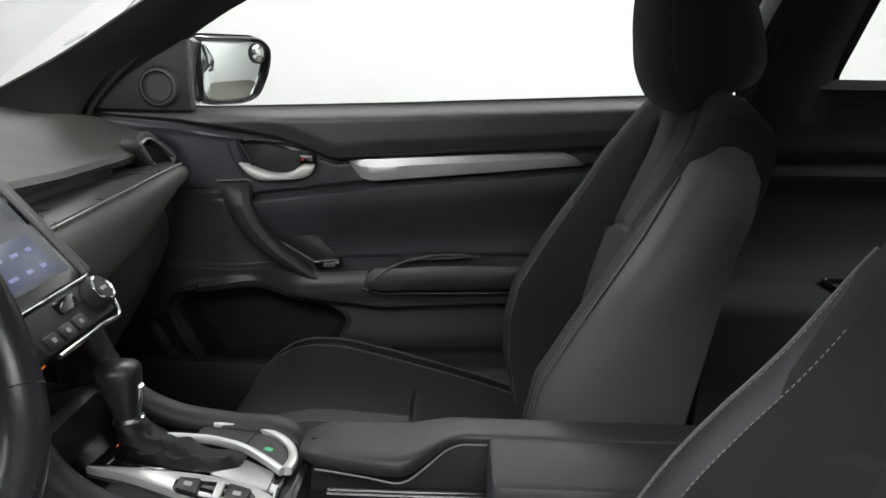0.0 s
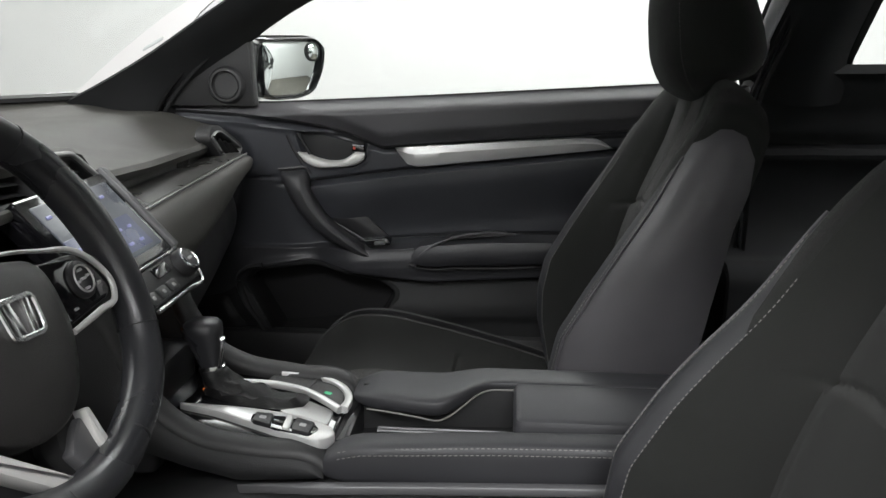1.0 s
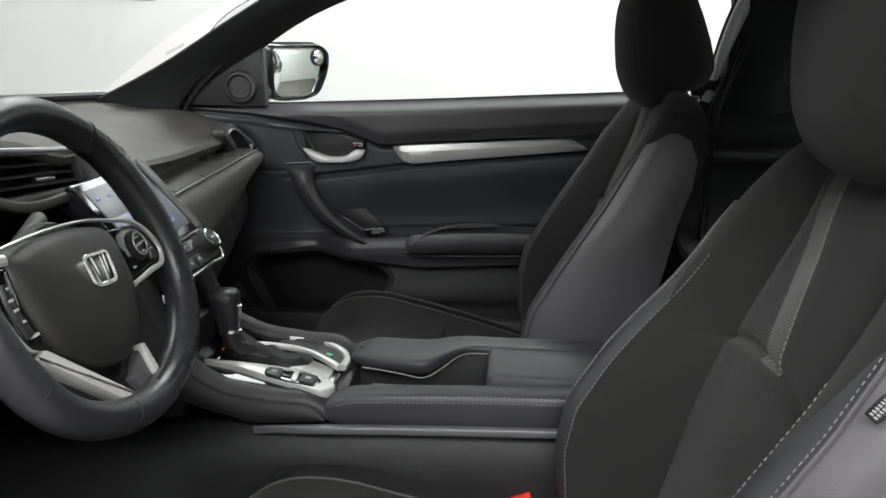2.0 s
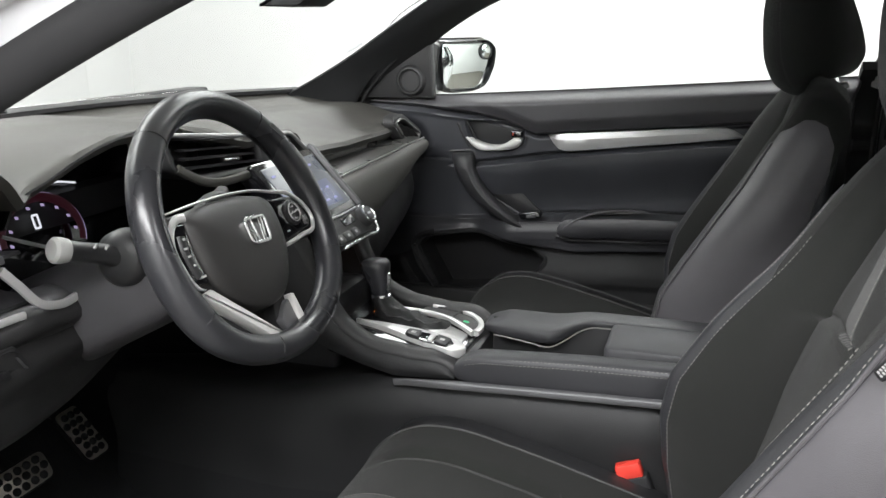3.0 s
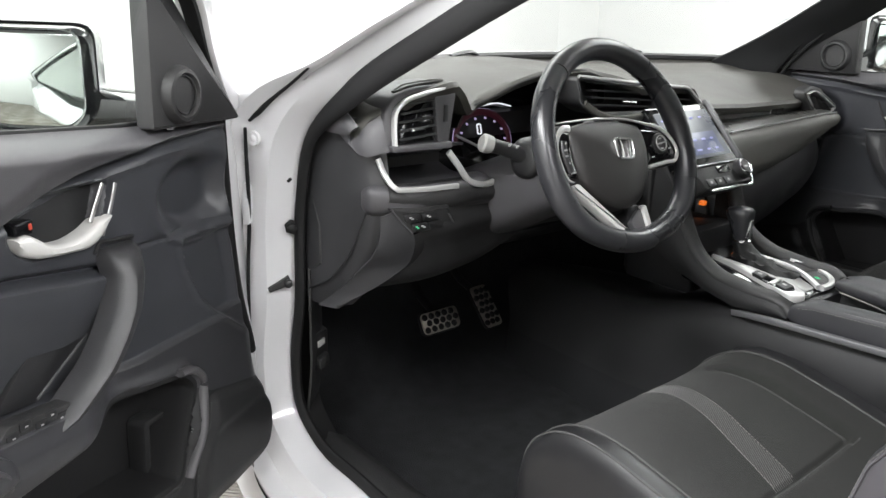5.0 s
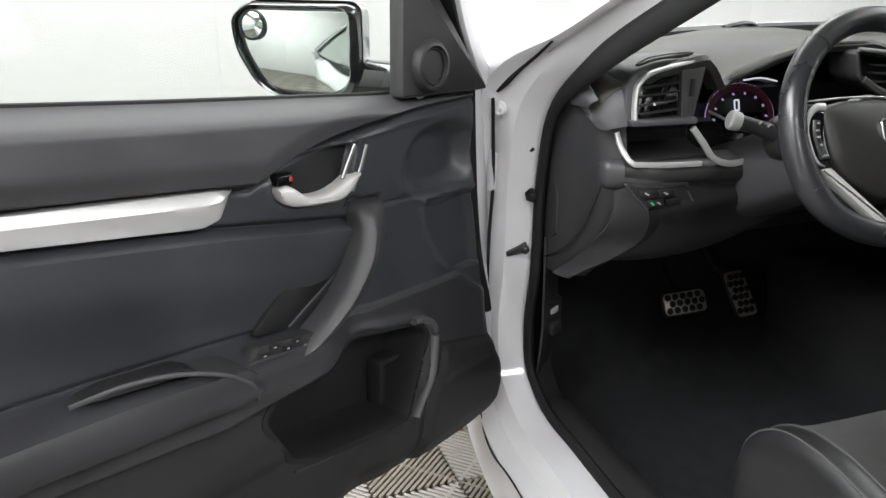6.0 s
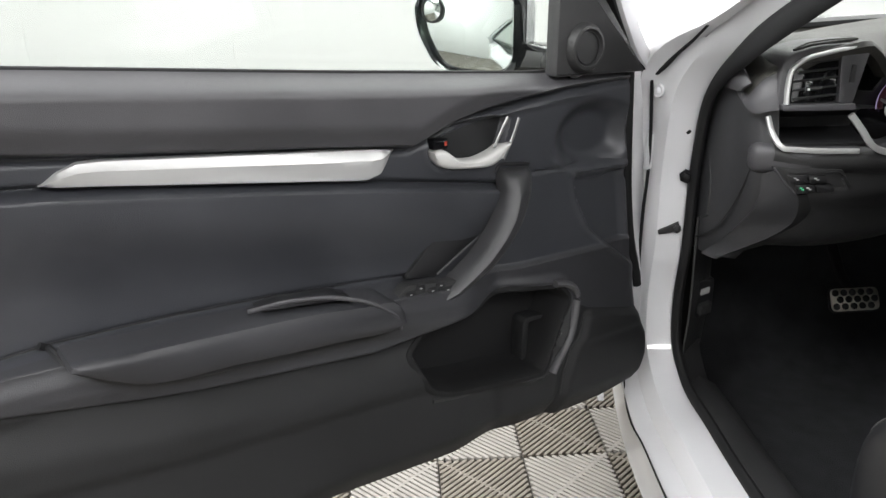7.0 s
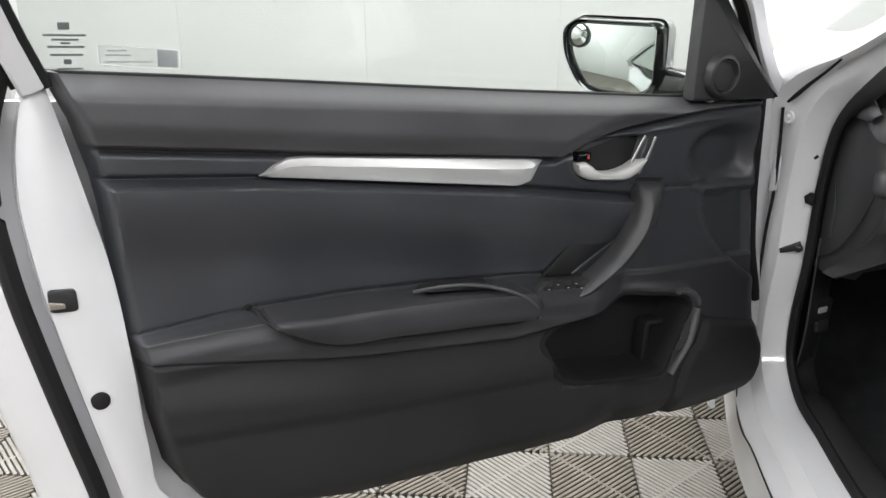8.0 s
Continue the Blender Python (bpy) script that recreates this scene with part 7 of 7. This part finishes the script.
        rings.append([(cx + hx * math.copysign(abs(math.cos(q))**0.75, math.cos(q)) - 0.010 * math.cos(q) * (math.sin(q)**2), y0 + hw * math.copysign(abs(math.sin(q))**0.7, math.sin(q)), z + 0.010 * math.sin(q)**2 + 0.016 * math.cos(q) * smooth(1.11, 1.0, z)) for q in np.linspace(0, 2 * math.pi, 48, endpoint=False)])
    q = [spline([r[k] for r in rings], 40) for k in range(48)]
    head = part("headrest", tubes(np.array(q).transpose(1, 0, 2)), M_FABRIC, seat, "black fabric headrest")
    H = np.array(q)
    for c in (18, 30):
        part("headrest_seam", dashes(H[c][3:36] + np.array([-0.0008, 0.0015 * (1 if c < 24 else -1), 0]), 0.003, 0.003, 0.0005), M_STITCHD, seat)
    for dy in (-0.06, 0.06):
        part("headrest_post", sweep([(x0 + 0.44 + k * 0.5, y0 + dy, 0.99), (x0 + 0.43 + k * 0.53, y0 + dy, 1.03)], 0.006, 0.006, up=(0, 1, 0), n=10), M_CHROME, seat, "chrome headrest post")
        part("post_collar", disc((x0 + 0.442 + k * 0.5, y0 + dy, 1.005), (-0.3, 0, 1), [(0, 0.014), (0.008, 0.013), (0.010, 0.009)]), M_BLACK, seat)
    # cushion
    path = spline([(0.27, 0.425), (0.15, 0.455), (0.05, 0.482), (-0.05, 0.507), (-0.14, 0.522), (-0.195, 0.515), (-0.235, 0.488), (-0.255, 0.445), (-0.258, 0.40), (-0.245, 0.34)], 60)
    # rows, closer together at the cross seam
    near = float(np.argmin(abs(path[:, 0] - 0.021)))
    steps = np.sort(np.concatenate([np.arange(60.0), near + np.linspace(-1.45, 1.45, 13)]))
    path = np.stack([np.interp(steps, np.arange(60), path[:, c]) for c in range(2)], 1)
    tg = np.gradient(path, axis=0)
    tg /= np.linalg.norm(tg, axis=1, keepdims=True)
    nr = np.stack([tg[:, 1], -tg[:, 0]], 1)
    rs = np.concatenate([[-1.0, -1.0, -0.995, -0.985, -0.965, -0.94], np.linspace(-0.90, 0.90, 41), [0.94, 0.965, 0.985, 0.995, 1.0, 1.0]])
    drop = np.concatenate([[0.17, 0.09, 0.045, 0.022, 0.008, 0.0], np.zeros(41), [0.0, 0.008, 0.022, 0.045, 0.09, 0.17]])
    C = []
    for i, (px, pz) in enumerate(path):
        fr = smooth(38, 50, steps[i])
        Hc = 0.25 - 0.018 * smooth(40, 56, steps[i]) - 0.02 * smooth(14, 0, steps[i])
        row = []
        for r, d in zip(rs, drop):
            b_ = 0.034 * min(abs(r) / 0.84, 1.0)**2.4 * (1 - 0.65 * fr)
            b_ -= 0.006 * math.exp(-((abs(r) - 0.585) / 0.016)**2) * (1 - fr) * (px < 0.03) * (r * inb > 0)
            b_ -= 0.006 * math.exp(-((px - 0.021) / 0.004)**2) * smooth(0.60, 0.54, abs(r))
            b_ += 0.004 * math.cos(r * 2.2)
            x, z = px + nr[i, 0] * b_, pz + nr[i, 1] * b_
            x -= 0.03 * (1 - abs(r)**2.5) * fr
            row.append((x + x0 + shift, y0 + r * Hc, max(z - d * (1 - 0.5 * fr), 0.30)))
        C.append(row)
    C = np.array(C)
    # its stripe leans the other way and ends at the cross seam
    inner, outer = np.interp(path[:, 0], [-0.25, 0.016], [0.30, -0.01]), np.interp(path[:, 0], [-0.25, 0.016], [0.17, -0.20])
    low, high = (outer, inner) if inb > 0 else (-inner, -outer)
    j = int(np.argmax(path[:, 0] < 0.021))
    face, full = C[:, 6:47], np.ones(len(path))
    part("cushion", grid(C[:j + 1, 14:39]), M_FABRIC, seat, "black woven fabric cushion")
    part("cushion", grid(across(face, rs[6:47], rs[14] * full, low, 12)[j:]), M_FABRIC, seat)
    part("cushion", grid(across(face, rs[6:47], high, rs[38] * full, 12)[j:]), M_FABRIC, seat)
    stripe = across(face, rs[6:47], low, high, 6)[j:]
    part("cushion_stripe", grid(stripe), M_FABRIC2, seat, "grey ribbed fabric stripe")
    for c in (0, -1):
        part("stripe_seam", dashes(stripe[1:40, c] + np.array([0, 0, 0.0012])), M_STITCH, seat)
    part("cushion_bolster", grid(C[:, 8:15]), M_FABRIC, seat)
    part("cushion_bolster", grid(C[:, 38:45]), M_FABRIC, seat)
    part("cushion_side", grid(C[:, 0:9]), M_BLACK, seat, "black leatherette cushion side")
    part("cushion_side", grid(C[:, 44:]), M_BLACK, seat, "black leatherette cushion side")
    for c in (5, 8, 44) if inb > 0 else (8, 44, 47):
        part("cushion_piping", sweep(C[6:-6, c] + np.array([0, 0, 0.001]), 0.0018, 0.0018, up=(0, 1, 0), n=6), M_STITCHD, seat, "grey piping")
    part("seat_base", brick(x0 - 0.20, x0 + 0.26, y0 - 0.20, y0 + 0.20, 0.262, 0.37, 0.02), M_BLACK, seat, "black seat base")
    return seat


driver_seat = build_seat(0.045, -0.368, "black fabric and leatherette driver's car seat", 0.035, 0.014)
passenger_seat = build_seat(0.0, 0.372, "black fabric and leatherette passenger's car seat", 0.0)

# maker's tag sewn into the driver's outer bolster
tag = thing("seat_tag", (0.377, -0.585, 0.876), "small black woven tag with pale unreadable marks", "tag")
ct_, ta, tb = Vector((0.371, -0.599, 0.893)), Vector((0.42, -0.15, 0.75)).normalized(), Vector((0.35, -0.9, -0.25)).normalized()
pt = lambda a, b, t: tuple(ct_ + ta * a + tb * b + ta.cross(tb) * t)
part("cloth", plate(rounded([(-0.011, -0.002), (0.011, -0.002), (0.011, 0.009), (-0.011, 0.009)], 0.002, 3), pt, -0.001, 0.001, 0.0004), M_BLACK, tag)
for k in range(2):
    for j in range(7):
        a = -0.0088 + 0.0025 * j
        part("mark", plate(rounded([(a, 0.001 + 0.0036 * k), (a + 0.0014, 0.001 + 0.0036 * k), (a + 0.0017, 0.0036 + 0.0036 * k), (a + 0.0002, 0.0036 + 0.0036 * k)], 0.0004, 2), pt, -0.0018, 0.0018, 0.0003), M_MARK, tag)

# seat belt buckle between driver's seat and console
buckle = thing("belt_buckle", (0.17, -0.128, 0.42), "seat belt buckle with red release button", "seat belt buckle")
bc = Vector((0.172, -0.128, 0.512))
bu = Vector((-0.36, 0.0, 0.93)).normalized()
ba = Vector((0.93, 0.0, 0.36)).normalized()
pb = lambda a, b, t: tuple(bc + ba * a + Vector((0, 1, 0)) * b + bu * t)
part("body", plate(rounded([(-0.024, -0.011), (0.024, -0.011), (0.024, 0.011), (-0.024, 0.011)], 0.006, 4), pb, -0.085, -0.012, 0.004), M_BLACK, buckle)
part("release_button", plate(rounded([(-0.018, -0.009), (0.018, -0.009), (0.018, 0.009), (-0.018, 0.009)], 0.004, 4), pb, -0.016, 0.008, 0.004), M_RED, buckle, "bright red release button")
part("stalk", sweep([(0.19, -0.128, 0.43), (0.22, -0.13, 0.33), (0.23, -0.13, 0.27)], 0.012, 0.006, up=(0, 1, 0), n=8), M_BLACK, buckle)

# ---- ribbed floor tiles near the open door, each on one of two shared meshes ----
def tile_mesh(name, mat, sgn):
    h, pitch = 0.0988, 0.0127
    v, f = [], []
    d = -h * math.sqrt(2) + pitch * 0.7
    e, g = np.array([1, sgn]) / math.sqrt(2), np.array([-sgn, 1]) / math.sqrt(2)
    while d < h * math.sqrt(2) - pitch * 0.5:
        L = h * math.sqrt(2) - abs(d)
        w = 0.0042
        o = [e * (-L + w * 0.4) + g * d, e * (-L + w) + g * (d - w), e * (L - w) + g * (d - w), e * (L - w * 0.4) + g * d, e * (L - w) + g * (d + w), e * (-L + w) + g * (d + w)]
        k = len(v)
        v += [(q[0], q[1], -0.010) for q in o] + [(q[0], q[1], -0.001) for q in o] + [(*(np.array(q) * 0.0 + (e * ((-1 if i in (0, 1, 5) else 1) * (L - w * 1.4)) + g * (d + (0 if i in (0, 3) else (-0.6 if i in (1, 2) else 0.6)) * w))), 0.0) for i, q in enumerate(o)]
        for r in range(2):
            for i in range(6):
                j = (i + 1) % 6
                f.append((k + r * 6 + i, k + r * 6 + j, k + r * 6 + 6 + j, k + r * 6 + 6 + i))
        f.append(tuple(k + 12 + i for i in range(6)))
        d += pitch
    # spine across the ribs
    a, b_ = g * (-h * 1.38), g * (h * 1.38)
    w = 0.0035
    k = len(v)
    for q in (a - e * w, b_ - e * w, b_ + e * w, a + e * w):
        v.append((q[0], q[1], -0.010))
    for q in (a - e * w, b_ - e * w, b_ + e * w, a + e * w):
        v.append((q[0], q[1], -0.0005))
    f += [(k + 4, k + 5, k + 6, k + 7)] + [(k + i, k + (i + 1) % 4, k + 4 + (i + 1) % 4, k + 4 + i) for i in range(4)]
    me = bpy.data.meshes.new(name)
    me.from_pydata([tuple(map(float, q)) for q in v], [], f)
    me.materials.append(mat)
    return me


pale, tan = tile_mesh("tile_pale", M_TILE, 1), tile_mesh("tile_tan", M_TILE2, -1)
for i in range(-4, 13):
    for j in range(-11, 6):
        even = (i + j) % 2 == 0
        ob = new("tile", pale if even else tan)
        ob.parent = floor
        ob.location = (TX + (i + 0.5) * TILE, TY + (j + 0.5) * TILE, 0.0)
# the same floor further off, its ribs as flat strips
def strips(sgn):
    h, pitch, w = 0.0988, 0.0127, 0.0042
    e, g = np.array([1, sgn]) / math.sqrt(2), np.array([-sgn, 1]) / math.sqrt(2)
    out, d = [], -h * math.sqrt(2) + pitch * 0.7
    while d < h * math.sqrt(2) - pitch * 0.5:
        L = h * math.sqrt(2) - abs(d) - w
        out += [e * -L + g * (d - w), e * L + g * (d - w), e * L + g * (d + w), e * -L + g * (d + w)]
        d += pitch
    return np.array([(q[0], q[1], -0.001) for q in out])


far = [strips(1), strips(-1)]
v, f = [[], []], [[], []]
for i in range(-17, 29):
    for j in range(-18, 26):
        if -4 <= i < 13 and -11 <= j < 6:
            continue
        s = (i + j) % 2
        v[s].append(far[s] + np.array([TX + (i + 0.5) * TILE, TY + (j + 0.5) * TILE, 0.0]))
for s in (0, 1):
    v[s] = np.concatenate(v[s]).tolist()
    f[s] = [(k, k + 1, k + 2, k + 3) for k in range(0, len(v[s]), 4)]
for s, m_ in ((0, M_TILE), (1, M_TILE2)):
    me = bpy.data.meshes.new("far_tiles")
    me.from_pydata(v[s], [], f[s])
    me.materials.append(m_)
    ob = new("far_tiles", me)
    ob.parent = floor
    tagged(ob, kind="stuff")

# marks etched and stuck on the driver's window, windscreen label
decal = thing("window_etching", open_door(0.98, 0.08, 1.06), "small dark etched marks on the door glass", "marking")


def on_glass(a, b, t):
    return open_door(a, 0.081 - 0.55 * max(b - 0.97, 0)**1.15 + t, b)


for a, b, w, hh in ((0.968, 1.050, 0.006, 0.004), (0.968, 1.040, 0.022, 0.0012), (0.968, 1.035, 0.014, 0.0012), (0.968, 1.031, 0.005, 0.0012), (0.968, 1.027, 0.019, 0.0012), (0.968, 1.018, 0.017, 0.0012), (0.968, 1.010, 0.004, 0.003), (0.966, 1.002, 0.014, 0.001)):
    part("mark", plate(rounded([(a - w, b - hh), (a + w, b - hh), (a + w, b + hh), (a - w, b + hh)], 0.0008, 2), on_glass, -0.001, 0.0, 0.0002), M_DECAL, decal)
sticker = thing("window_sticker", open_door(0.88, 0.08, 1.03), "pale rectangular sticker with faint print on the door glass", "sticker")
part("paper", plate(rounded([(0.845, 1.000), (0.936, 1.006), (0.936, 1.030), (0.845, 1.024)], 0.002, 3), on_glass, -0.001, 0.0005, 0.0002), M_STICKER, sticker)
part("border", frame_ring(rounded([(0.845, 1.000), (0.936, 1.006), (0.936, 1.030), (0.845, 1.024)], 0.002, 3), 0.0008, on_glass, -0.001, -0.0018, 0.0001), M_MARKW, sticker)
part("grey_block", plate(rounded([(0.848, 1.0025), (0.871, 1.004), (0.871, 1.0245), (0.848, 1.023)], 0.001, 3), on_glass, -0.0018, -0.001, 0.0002), M_DECALG, sticker)
for a0, a1, b in ((0.905, 0.926, 1.023), (0.90, 0.928, 1.018), (0.876, 0.930, 1.010)):
    part("print", plate(rounded([(a0, b - 0.0012), (a1, b - 0.0008), (a1, b + 0.0012), (a0, b + 0.0008)], 0.0005, 2), on_glass, -0.0018, -0.001, 0.0002), M_DECALG, sticker)
